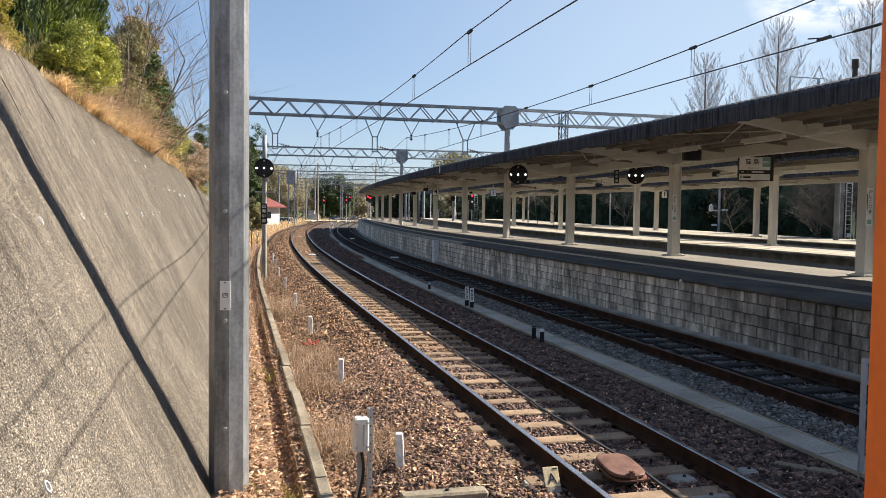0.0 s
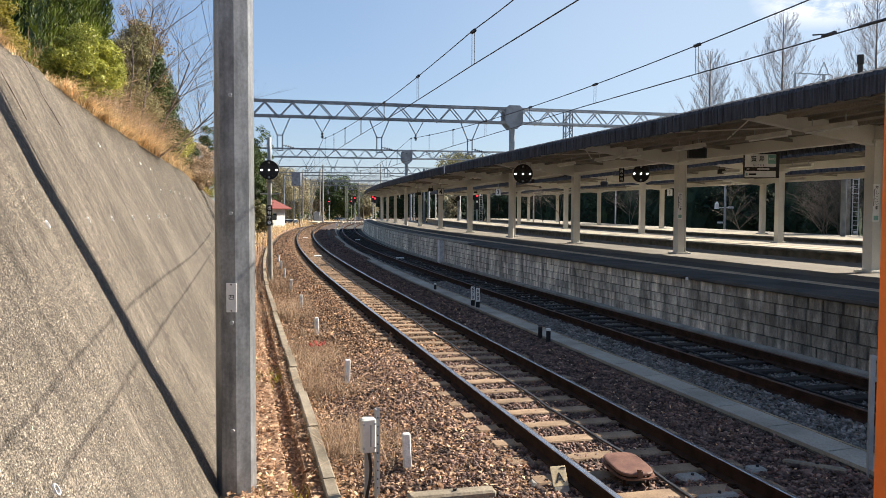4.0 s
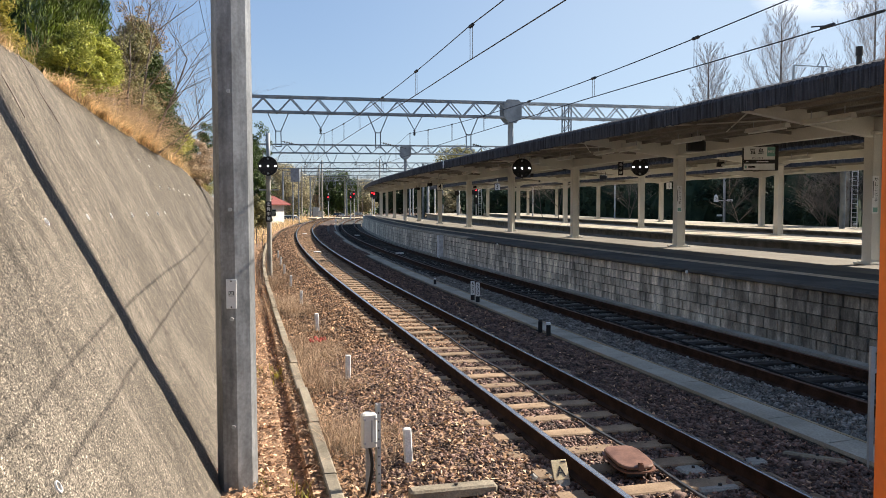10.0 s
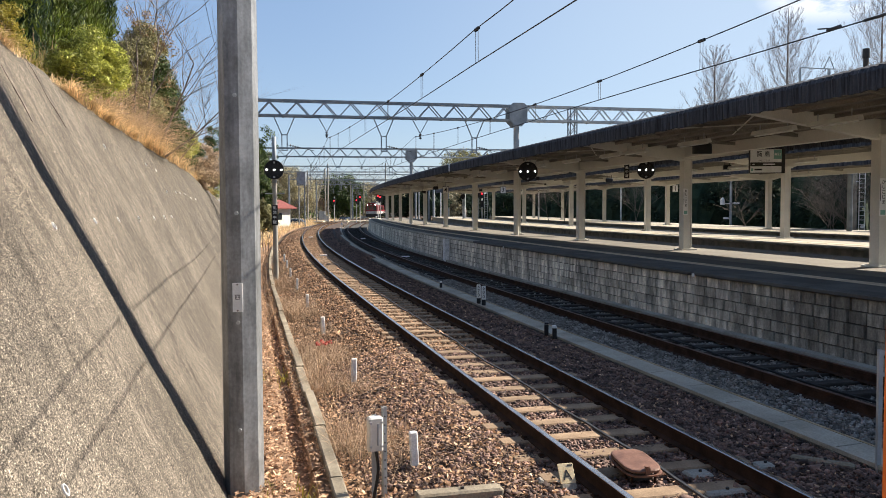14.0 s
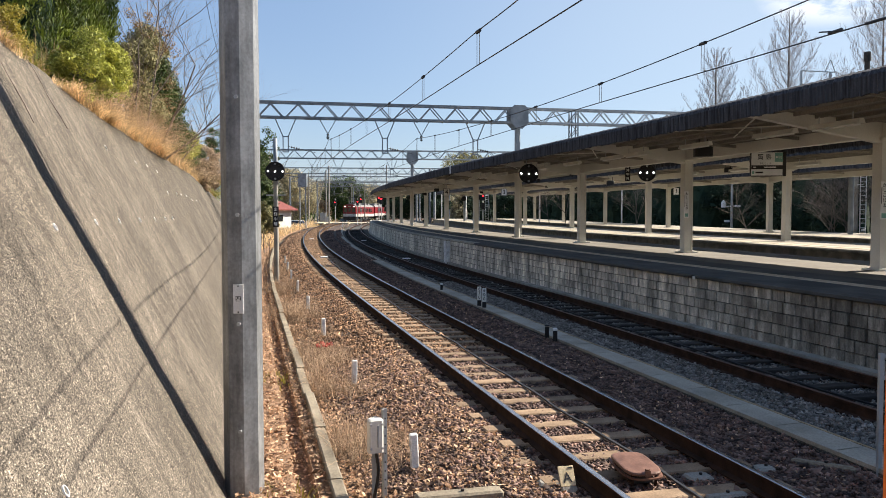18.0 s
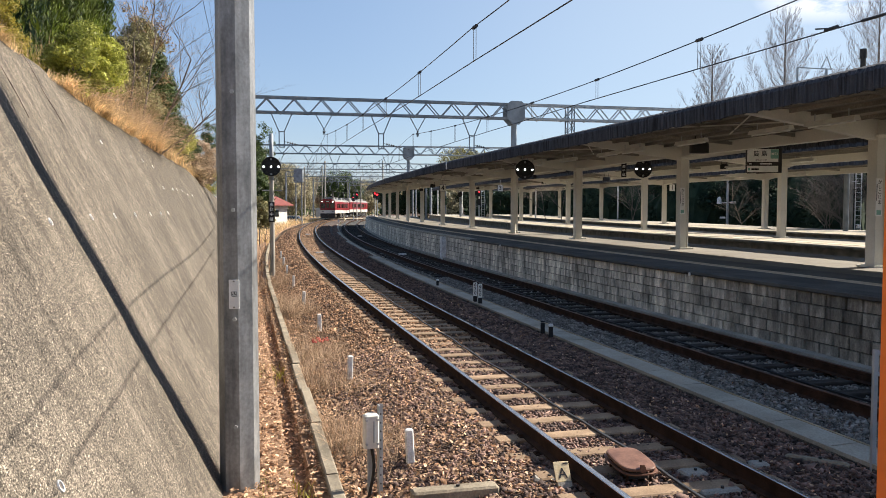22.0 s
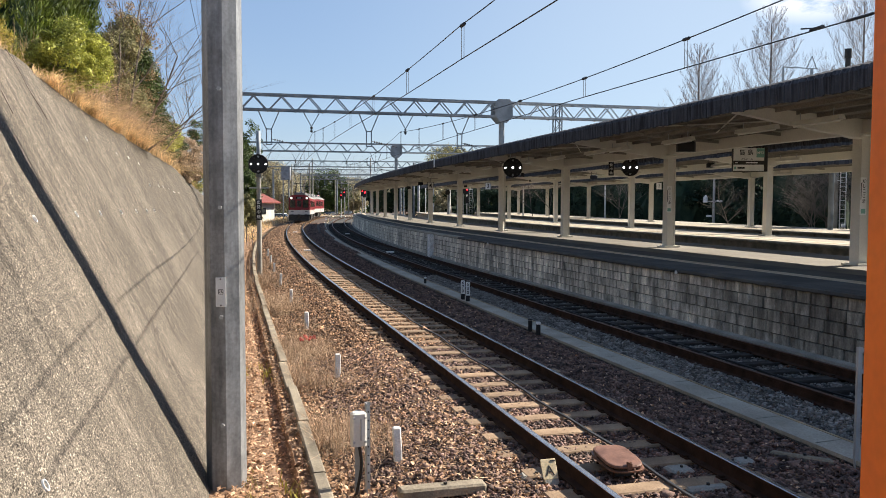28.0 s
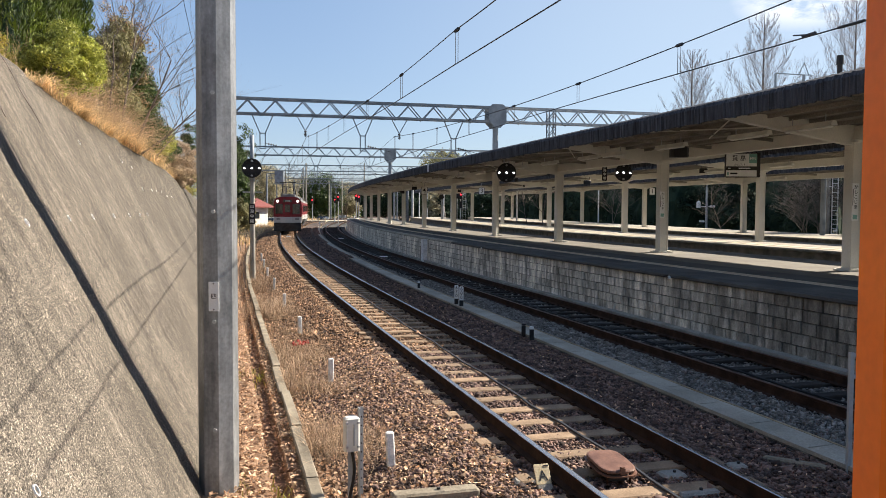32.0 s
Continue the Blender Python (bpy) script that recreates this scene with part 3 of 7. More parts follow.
def railway(track, y1, head_mat, sleeper_mat, sleeper, gap, label, sleeper_label, part_to, sl_to, dz):
    t = thing("railway_track", label=label, category="railway track", kind="structure")
    for o in (-0.75, 0.75):
        r = part("rail", swept(track, [(o + a, b) for a, b in RAIL_SIDE], -12, y1), M_RAIL, t, "rust-brown steel rail")
        part("rail_head", swept(track, ((o - 0.031, -0.007), (o - 0.031, -0.001), (o - 0.022, 0.002), (o + 0.022, 0.002), (o + 0.031, -0.001), (o + 0.031, -0.007)), -12, y1), head_mat, r, "worn running surface")
    sx, sy, sz = sleeper
    me = Shell().bevelled(0, 0, -sz / 2, sx, sy, sz, 0.015).mesh("sleeper")
    me.materials.append(sleeper_mat)
    clip = Shell().box(0, 0, 0.012, 0.24, 0.11, 0.02).box(-0.095, 0, 0.026, 0.045, 0.05, 0.028).box(0.095, 0, 0.026, 0.045, 0.05, 0.028).mesh("fastening")
    clip.materials.append(M_RAIL)
    far = Shell()
    y, n = -2.0, 0
    while y < sl_to:
        w = random.uniform(-0.01, 0.01)
        if 3 < y < part_to:
            ob = part("sleeper", me, None, t)
            ob.matrix_basis = at(track, y, w * 3, dz + w, w * 60)
            if y < 34:
                for o in (-0.75, 0.75):
                    c = part("fastening", clip, None, ob)
                    c.matrix_basis = pose(o, 0, -0.005)
        else:
            far.box(0, 0, -sz / 2, sx, sy, sz, at(track, y, 0, dz))
        y += gap
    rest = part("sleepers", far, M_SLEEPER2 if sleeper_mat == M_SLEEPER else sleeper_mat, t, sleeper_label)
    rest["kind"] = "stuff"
    return t


railway(NEAR, 420, M_HEAD, M_SLEEPER, (2.3, 0.24, 0.16), 0.62, "near track of rusty rails on pale concrete sleepers", "rust-brown sleepers far along the track", 48, 150, -0.17)
railway(FAR, 190, M_HEAD2, M_WOOD, (2.3, 0.22, 0.16), 0.66, "far track with rusty rails on tarred wooden sleepers", "dark wooden sleepers far along the track", 60, 110, -0.175)
# cable lying between the rails of the near track
cable = Shell()
ys = np.arange(5.0, 44.0, 0.5)
rows = []
for i, y in enumerate(ys):
    p = on(NEAR, y, 0.10 + 0.02 * math.sin(y * 1.7) + 0.015 * math.sin(y * 4.1), -0.15)
    rows.append([p + Vector((0.018 * math.cos(a), 0, 0.018 * math.sin(a))) for a in (0, 1.26, 2.51, 3.77, 5.03)])
single("track_cable", cable.loft(rows, True, True), M_WIRE, "thin black cable lying along the sleepers", "cable")
rows = []
for y in np.arange(6.0, 50.0, 0.5):
    p = on(FAR, y, -0.12 + 0.05 * math.sin(y * 0.9) + 0.02 * math.sin(y * 2.6), -0.155)
    rows.append([p + Vector((0.02 * math.cos(a), 0, 0.02 * math.sin(a))) for a in (0, 1.26, 2.51, 3.77, 5.03)])
single("track_cable", Shell().loft(rows, True, True), M_BLACK, "black cable lying between the far rails", "cable")

# ---- retaining wall ----
BATTER, FOOT = 0.48, -4.12


def wall_top(y):
    return 4.12 + 0.038 * min(max(15.0 - y, 0.0), 6.0) if y < 34 else 4.12 - 0.07 * (y - 34) - 0.0012 * (y - 34) ** 2


def wall_at(y, z, out=0.0):
    """A point of the uneven sloping face."""
    wave = 0.035 * noise.noise(Vector((y * 0.9, z * 0.9, 1.0))) + 0.014 * noise.noise(Vector((y * 3.1, z * 3.1, 5.0)))
    return on(NEAR, y, FOOT - BATTER * (z + 0.5) + out + wave, z)


wall = thing("retaining_wall", label="long sloping grey concrete retaining wall with weep holes", category="wall", kind="structure")
rows = []
for y in steps(-14, 3, 1.0)[:-1] + [3 + 0.16 * i for i in range(82)] + steps(16.2, 58, 0.5):
    h = max(wall_top(y), 0.4)
    zs = [-0.62 + (h + 0.62) * i / 30 for i in range(31)]
    rows.append([wall_at(y, z) for z in zs] + [wall_at(y, h, -0.45), wall_at(y, -0.62, -0.6)])
part("wall_face", Shell().loft(rows, True, True), M_WALL, wall)
part("wall_toe", swept(NEAR, ((FOOT + 0.02, -0.64), (FOOT + 0.30, -0.64), (FOOT + 0.24, -0.56), (FOOT - 0.02, -0.54)), -14, 58), M_CONC, wall, "low concrete footing")
pipe = Shell()
for i in range(10):
    a, b = 6.2832 * i / 10, 6.2832 * (i + 1) / 10
    for r0, r1, z0, z1 in ((0.038, 0.036, -0.02, 0.010), (0.036, 0.027, 0.010, 0.010), (0.027, 0.027, 0.010, -0.04)):
        pipe.add([(r0 * math.cos(a), r0 * math.sin(a), z0), (r0 * math.cos(b), r0 * math.sin(b), z0), (r1 * math.cos(b), r1 * math.sin(b), z1), (r1 * math.cos(a), r1 * math.sin(a), z1)], ((0, 1, 2, 3),))
pipe_me = pipe.mesh("weep_hole")
pipe_me.materials.append(M_WHITE)
for y, z in ((5.24, 0.99), (6.2, 2.33), (8.0, 2.33), (9.9, 2.35), (11.5, 2.35), (13.3, 2.35), (15.1, 2.35), (16.9, 2.35), (18.7, 2.35), (20.6, 2.95), (23.0, 2.98), (13.9, 3.48), (17.0, 3.45), (18.9, 3.50), (20.6, 3.46), (24.8, 3.0), (26.5, 3.0), (28.3, 2.9), (30.2, 2.9)):
    ob = part("weep_hole", pipe_me, None, wall)
    p = wall_at(y, z)
    ob.matrix_basis = Matrix.Translation(p) @ pose(0, 0, 0, 0, 0, heading(NEAR, y)) @ pose(0, 0, 0, 0, 90 - math.degrees(math.atan(BATTER)), 0)
# upright construction joints
for y in (34.5, 41.0):
    j = Shell().loft([[wall_at(y - 0.02, z, 0.004), wall_at(y + 0.02, z, 0.004)] for z in (-0.4, 1.0, 2.4, wall_top(y) - 0.03)])
    part("joint", j, M_JOINT, wall, "dark construction joint")

# hairline cracks down the face
rng = random.Random(21)
for k in range(14):
    y, z, L = rng.uniform(4.6, 11.0), rng.uniform(0.3, 2.9), rng.uniform(0.2, 0.7)
    pts = []
    for q in range(6):
        f = q / 5
        pts.append((y + 0.10 * f * rng.choice((1, 1.6)) + rng.uniform(-0.012, 0.012), z - L * f))
    w = rng.uniform(0.002, 0.004)
    part("crack", Shell().loft([[wall_at(a - w, b, 0.006), wall_at(a + w, b, 0.006)] for a, b in pts]), M_JOINT, wall, "dark hairline crack")

# hillside above the wall
rows = []
for y in steps(-16, 76, 4.0):
    h = wall_top(min(y, 56)) if y < 56 else max(wall_top(56) * (1 - (y - 56) / 22), -0.6)
    base = on(NEAR, y, FOOT - BATTER * (h + 0.5) - 0.4, h - 0.03)
    r = [base]
    for i, (d, up) in enumerate(((1.2, 0.5), (3.0, 1.4), (6.0, 2.6), (12, 4.4), (30, 6.5), (80, 8.0))):
        k = 1.0 if y < 50 else max(0.0, 1 - (y - 50) / 40)
        r.append(on(NEAR, y, FOOT - BATTER * (h + 0.5) - 0.4 - d, h + up * k + 0.12 * math.sin(y * 0.7 + i * 2)))
    rows.append(r)
single("hillside", Shell().loft(rows), M_EARTH, "overgrown earth bank above the wall", "bank", kind="structure")

# gutter kerb beside the track
kerb = thing("gutter_kerb", label="weathered concrete gutter kerb among fallen leaves", category="kerb", kind="structure")
y = 3.0
while y < 62:
    L = 1.98
    a, b = y, y + L
    w = random.uniform(-0.012, 0.012)
    prof = ((-3.075 + w, -0.66), (-3.075 + w, -0.372 + w), (-3.06 + w, -0.36 + w), (-2.95 + w, -0.36 + w), (-2.935 + w, -0.372 + w), (-2.935 + w, -0.66))
    part("kerbstone", Shell().loft([[on(NEAR, q, o, z) for o, z in prof] for q in (a, b)], True, True), M_KERB, kerb)
    y += 2.0

# ---- platforms ----
def col_off(y):
    return 10.8 - 0.0125 * (y - 25) - 0.00004 * max(y - 25, 0) ** 2


def front1(y, out=0.0):
    return on(FAR, y, 1.6 + 0.0042 * max(y - 28.0, 0.0) + out)


def lift(p, z):
    return Vector((p.x, p.y, z + rise(p.y)))


def platform(name, front, back, y0, y1, label, blocks):
    t = thing(name, label=label, category="platform", kind="structure")
    ys = steps(y0, y1, 2.0)
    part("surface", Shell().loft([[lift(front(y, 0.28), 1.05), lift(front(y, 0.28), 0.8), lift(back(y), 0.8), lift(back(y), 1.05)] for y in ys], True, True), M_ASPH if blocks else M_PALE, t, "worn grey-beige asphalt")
    for c0, c1, lip, mat, lab in ((y0, 35.5, 0.06, M_COPING, "dark grey concrete coping"), (35.5, y1, -0.02, M_TROUGH, "pale worn concrete coping")) if blocks else ((y0, y1, 0.06, M_KERB, "stained concrete coping"),):
        part("coping", Shell().loft([[lift(front(y, 0.02 - lip), 0.955), lift(front(y, -lip), 0.975), lift(front(y, -lip), 1.025), lift(front(y, 0.04 - lip), 1.052), lift(front(y, 0.30), 1.056), lift(front(y, 0.30), 0.955)] for y in steps(c0, c1, 2.0)], True, True), mat, t, lab)
    if blocks:
        # strip coloured darker where the canopy's shade falls on the platform
        part("edge_paving", Shell().loft([[lift(front(y, 0.30), 1.02), lift(front(y, 0.30), 1.054), lift(front(y, 2.7), 1.054), lift(front(y, 2.7), 1.02)] for y in ys], True, True), M_EDGESHADE, t, "edge asphalt darkened for the canopy's shade")
    part("tactile_strip", Shell().loft([[lift(front(y, 1.24), 1.02), lift(front(y, 1.24), 1.058), lift(front(y, 1.62), 1.058), lift(front(y, 1.62), 1.02)] for y in ys], True, True), M_STRIPE, t, "cream strip set into the asphalt")
    part("wall_core", Shell().loft([[lift(front(y, 0.06), -0.64), lift(front(y, 0.06), 0.96), lift(front(y, 0.28), 0.96), lift(front(y, 0.28), -0.64)] for y in ys], True, True), M_JOINT if blocks else M_KERB, t, "dark mortar behind the blocks" if blocks else "stained brown concrete wall")
    part("back_wall", Shell().loft([[lift(back(y), -0.64), lift(back(y), 0.87), lift(back(y) + Vector((-0.3, 0, 0)), 0.87), lift(back(y) + Vector((-0.3, 0, 0)), -0.64)] for y in ys], True, True), M_COPING, t)
    return t


P1 = platform("platform", front1, lambda y: on(NEAR, y, 13.3), -12, 113, "island platform with concrete block walls and dark coping", True)
part("wall_footing", Shell().loft([[lift(front1(y, 0.02), -0.6), lift(front1(y, 0.02), -0.215), lift(front1(y, 0.1), -0.20), lift(front1(y, 0.1), -0.6)] for y in steps(-12, 113)], True, True), M_TROUGH, P1, "dark plain concrete footing")
part("plinth", Shell().loft([[lift(front1(y, -0.16), -0.6), lift(front1(y, -0.16), -0.13), lift(front1(y, 0.1), -0.11), lift(front1(y, 0.1), -0.6)] for y in steps(-12, 113)], True, True), M_CONC, P1, "pale concrete plinth at the wall's foot")
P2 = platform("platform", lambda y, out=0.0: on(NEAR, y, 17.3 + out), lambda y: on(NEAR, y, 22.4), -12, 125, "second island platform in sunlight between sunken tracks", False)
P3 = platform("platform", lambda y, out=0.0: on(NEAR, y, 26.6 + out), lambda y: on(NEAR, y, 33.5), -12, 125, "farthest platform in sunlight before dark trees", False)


# ---- canopies ----
def prism(sh, pts):
    """Eight corners: four of one end, four of the other."""
    sh.add(pts, ((3, 2, 1, 0), (4, 5, 6, 7), (0, 1, 5, 4), (1, 2, 6, 5), (2, 3, 7, 6), (3, 0, 4, 7)))
    return sh


def canopy(front, mid, back, cols, y0, y1, label, detail, arch=0.10, dz=0.0):
    """Gull-wing roof on one row of columns; front, mid and back give plan points at a distance."""
    t = thing("platform_canopy", label=label, category="canopy", group="platform canopies")
    ys = steps(y0, y1, 1.5)
    ZF, ZC, ZB = 4.68 + dz, 4.68 + dz - arch, 4.68 + dz

    def roof(y, k, z):
        """k from 0 at the front edge over 1 at the columns to 2 at the back edge."""
        a, b, c = front(y), mid(y), back(y)
        if k <= 1:
            p, h = a.lerp(b, k), ZF + (ZC - ZF) * k
        else:
            p, h = b.lerp(c, k - 1), ZC + (ZB - ZC) * (k - 1)
        return Vector((p.x, p.y, h + z + rise(p.y)))

    ks = (0, 0.25, 0.5, 0.75, 1, 1.33, 1.66, 2)
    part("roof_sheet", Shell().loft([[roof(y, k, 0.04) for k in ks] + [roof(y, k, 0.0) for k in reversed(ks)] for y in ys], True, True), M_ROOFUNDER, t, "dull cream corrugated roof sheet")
    # corrugated edge boards
    for k, side in ((0, -1), (2, 1)):
        sh, rows, y, i = Shell(), [], y0, 0
        while y < y1:
            p = roof(y, k, 0)
            w = side * (0.05 + (0.06 if i % 2 else 0.0) + random.uniform(-0.014, 0.014))
            n = on(NEAR, y, 1, 0) - on(NEAR, y, 0, 0)
            j = random.uniform(-0.025, 0.018)
            rows.append([p + n * (w + side * 0.0) + Vector((0, 0, -0.25 + j)), p + n * (w + side * 0.015) + Vector((0, 0, 0.06)), p + n * (w - side * 0.03) + Vector((0, 0, 0.14)), p + n * (w - side * 0.16) + Vector((0, 0, 0.20)), p - n * side * 0.25 + Vector((0, 0, 0.21)),
                         p - n * side * 0.25 + Vector((0, 0, 0.04)), p + n * (w - side * 0.09) + Vector((0, 0, 0.0)), p + n * (w - side * 0.04) + Vector((0, 0, -0.25 + j))])
            y += 0.10 if detail and y < 50 and k == 0 else 0.2 if y < 70 else 0.5
            i += 1
        part("fascia", sh.loft(rows, True, True), M_FASCIA, t, "dark weathered corrugated edge boards")
    # beam over the columns
    part("main_beam", Shell().loft([[lift(mid(y), h) + Vector((dx, 0, 0)) for dx, h in ((-0.14, 4.24 + dz), (0.14, 4.24 + dz), (0.14, 4.56 + dz), (-0.14, 4.56 + dz))] for y in ys], True, True), M_CREAM, t)
    for k in (0.04, 0.18, 0.32, 0.47, 0.62, 0.8, 1.2, 1.4, 1.65, 1.9):
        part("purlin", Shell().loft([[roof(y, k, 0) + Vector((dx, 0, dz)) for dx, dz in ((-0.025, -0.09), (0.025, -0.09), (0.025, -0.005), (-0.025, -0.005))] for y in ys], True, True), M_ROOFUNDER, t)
    for n, y in enumerate(cols):
        m = lift(mid(y), 0)
        f, b = roof(y, 0.02, -0.02), roof(y, 1.98, -0.02)
        turn = pose(m.x, m.y, m.z, 0, 0, heading(NEAR, y))
        col = part("column", Shell().box(0, 0, 2.66 + dz / 2, 0.26, 0.20, 3.2 + dz, turn), M_CREAM, t, "cream steel column")
        for fx in (-0.14, 0.14):
            part("flange", Shell().box(fx, 0, 2.66 + dz / 2, 0.03, 0.30, 3.2 + dz, turn), M_CREAM, col)
        part("base_plate", Shell().box(0, 0, 1.075, 0.56, 0.56, 0.04, turn).box(0, 0, 1.10, 0.42, 0.46, 0.03, turn), M_CREAM, col)
        part("capital", Shell().bevelled(0, 0, 4.20 + dz, 0.46, 0.46, 0.08, 0.03, turn), M_CREAM, col)
        ax = (on(NEAR, y + 1, 0) - on(NEAR, y, 0)).normalized()
        for e, nm in ((f, "front_arm"), (b, "back_arm")):
            s = Shell()
            prism(s, [lift(m, 4.08 + dz) - ax * 0.09, lift(m, 4.08 + dz) + ax * 0.09, lift(m, 4.58 + dz) + ax * 0.09, lift(m, 4.58 + dz) - ax * 0.09,
                      Vector((e.x, e.y, e.z - 0.16)) - ax * 0.09, Vector((e.x, e.y, e.z - 0.16)) + ax * 0.09, e + ax * 0.09, e - ax * 0.09])
            part(nm, s, M_CREAM, t)
        if n + 1 < len(cols):
            for q in (0.33, 0.66) if detail else (0.5,):
                yy = y + (cols[n + 1] - y) * q
                s = Shell()
                s.bar(roof(yy, 0.03, -0.08), roof(yy, 1, -0.12), 0.06, 0.09)
                s.bar(roof(yy, 1, -0.12), roof(yy, 1.97, -0.08), 0.06, 0.09)
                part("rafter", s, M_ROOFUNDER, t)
            if detail:
                yy = y + (cols[n + 1] - y) * 0.25
                part("brace", Shell().rod(roof(y, 0.6, -0.14), roof(yy + 1.5, 0.1, -0.12), 0.018, n=5), M_CREAM, t)
                part("brace", Shell().rod(roof(y, 0.1, -0.14), roof(yy + 1.5, 0.6, -0.12), 0.018, n=5), M_CREAM, t)
    return t, roof


def lamp_at(p, turn, length=1.5):
    """Fluorescent fitting that hangs under a roof."""
    m = pose(p.x, p.y, p.z, 0, 0, turn)
    t = thing("strip_light", m, "white fluorescent strip light under the canopy", "lamp", "strip lights")
    part("casing", Shell().add([(-0.09, -length / 2, -0.10), (0.09, -length / 2, -0.10), (0.05, -length / 2, 0), (-0.05, -length / 2, 0), (-0.09, length / 2, -0.10), (0.09, length / 2, -0.10), (0.05, length / 2, 0), (-0.05, length / 2, 0)],
                               ((3, 2, 1, 0), (4, 5, 6, 7), (0, 1, 5, 4), (1, 2, 6, 5), (2, 3, 7, 6), (3, 0, 4, 7))), M_TUBE, t)
    part("tube", Shell().rod((0, -length / 2 + 0.05, -0.125), (0, length / 2 - 0.05, -0.125), 0.018, n=6), M_WHITE, t)
    for dy in (-length / 3, length / 3):
        part("hanger", Shell().rod((0, dy, 0), (0, dy, 0.16), 0.012, n=5), M_GALV, t)
    return t


def mid1(y):
    return on(NEAR, y, col_off(y))


COLS1 = [7.9, 16.45, 24.75, 33.35, 42.07, 51.08, 60.3, 69.56, 78.56, 87.58, 96.62, 105.68]
C1, roof1 = canopy(lambda y: on(FAR, y, 1.9 + 0.0045 * max(y - 45.0, 0.0)), mid1, lambda y: on(NEAR, y, max(13.9 - 0.022 * max(y - 30, 0), col_off(y) + 1.2)), COLS1, 2.0, 107, "long curved canopy with dark corrugated edge on cream columns", True)
for n, y in enumerate(COLS1[:9]):
    for q in (0.12, 0.5, 0.88):
        lamp_at(roof1(y + 8.7 * q, 0.42, -0.27), heading(NEAR, y))
p = roof1(40.8, 0, 0)
part("patch", Shell().box(p.x - 0.14, p.y, p.z - 0.04, 0.06, 0.22, 0.40), M_WHITE, C1, "pale patch on the edge boards")
COLS2 = [32.6 + 13.9 * i for i in range(-2, 6)]
C2, roof2 = canopy(lambda y: on(NEAR, y, 16.8), lambda y: on(NEAR, y, 20.7), lambda y: on(NEAR, y, 21.9), COLS2, 2.0, 112, "second canopy with dark corrugated edge on cream columns", False, 0.10, 0.18)
for y in COLS2[1:6]:
    for q in (1.5, 6, 10.5):
        lamp_at(roof2(y + q, 0.6, -0.27), heading(NEAR, y))
COLS3 = [46.8 + 14.6 * i for i in range(-3, 5)]
C3, roof3 = canopy(lambda y: on(NEAR, y, 25.8), lambda y: on(NEAR, y, 29.6), lambda y: on(NEAR, y, 31.2), COLS3, 2.0, 118, "third canopy with dark corrugated edge on cream columns", False, 0.10, 0.18)
for y in COLS3[1:6]:
    for q in (2, 9):
        lamp_at(roof3(y + q, 0.6, -0.27), heading(NEAR, y))


# ---- steel pole before the wall ----
pole = thing("utility_pole", pose(-2.139, 8.25, -0.64), "thick eight-sided galvanised steel pole standing at the wall's foot", "pole")
ring = [radians(15.0 + 45 * i) for i in range(8)]
part("shaft", Shell().loft([[(r * math.cos(a), r * math.sin(a), z) for a in ring] for z, r in ((0, 0.205), (9.9, 0.191))], True, True), M_STEEL, pole)
num = part("number_plate", Shell().bevelled(0, 0, 0, 0.106, 0.30, 0.006, 0.003, pose(0.015, -0.212, 2.21, 90, 0, 0)), M_WHITE, pole, "white enamel plate with one sign")
for z in (2.21 - 0.133, 2.21 + 0.133):
    part("screw", Shell().rod((0.015, -0.215, z), (0.015, -0.223, z), 0.008, n=8), M_UNDER, num)
lettering("sign_character", "四", 0.062, M_BLACK, num, pose(0.015, -0.2165, 2.21, 90, 0, 0))
for z in (1.955, 0.84, 3.07, 4.26, 5.41):
    part("step_bolt", Shell().rod((0.02, -0.19, z), (0.02, -0.235, z), 0.012, n=8).rod((0.02, -0.222, z), (0.02, -0.234, z), 0.022, n=6), M_GALV, pole)
rows = []
for k in range(48):
    z = 0.1 + 8.0 * k / 47
    q = 0.262 + 0.016 * math.sin(k * 1.13) + 0.012 * math.sin(k * 2.7)
    c = Vector((-0.454 * q, 0.891 * q, z))
    rows.append([c + Vector((0.026 * math.cos(a), 0.026 * math.sin(a), 0)) for a in (0, 1.05, 2.09, 3.14, 4.19, 5.24)])
part("cable", Shell().loft(rows, True, True), M_BLACK, pole, "black cable strapped loosely behind the shaft")

# ---- orange post close by ----
op = thing("orange_post", pose(1.497, 2.5, -0.64, 0, 0, 0), "orange painted steel post beside the track", "post")
part("shaft", Shell().bevelled(0.16, 0.1, 3.0, 0.32, 0.2, 6.0, 0.02), M_ORANGE, op)
part("base_plate", Shell().box(0.16, 0.1, 0.02, 0.5, 0.4, 0.04), M_ORANGE, op)

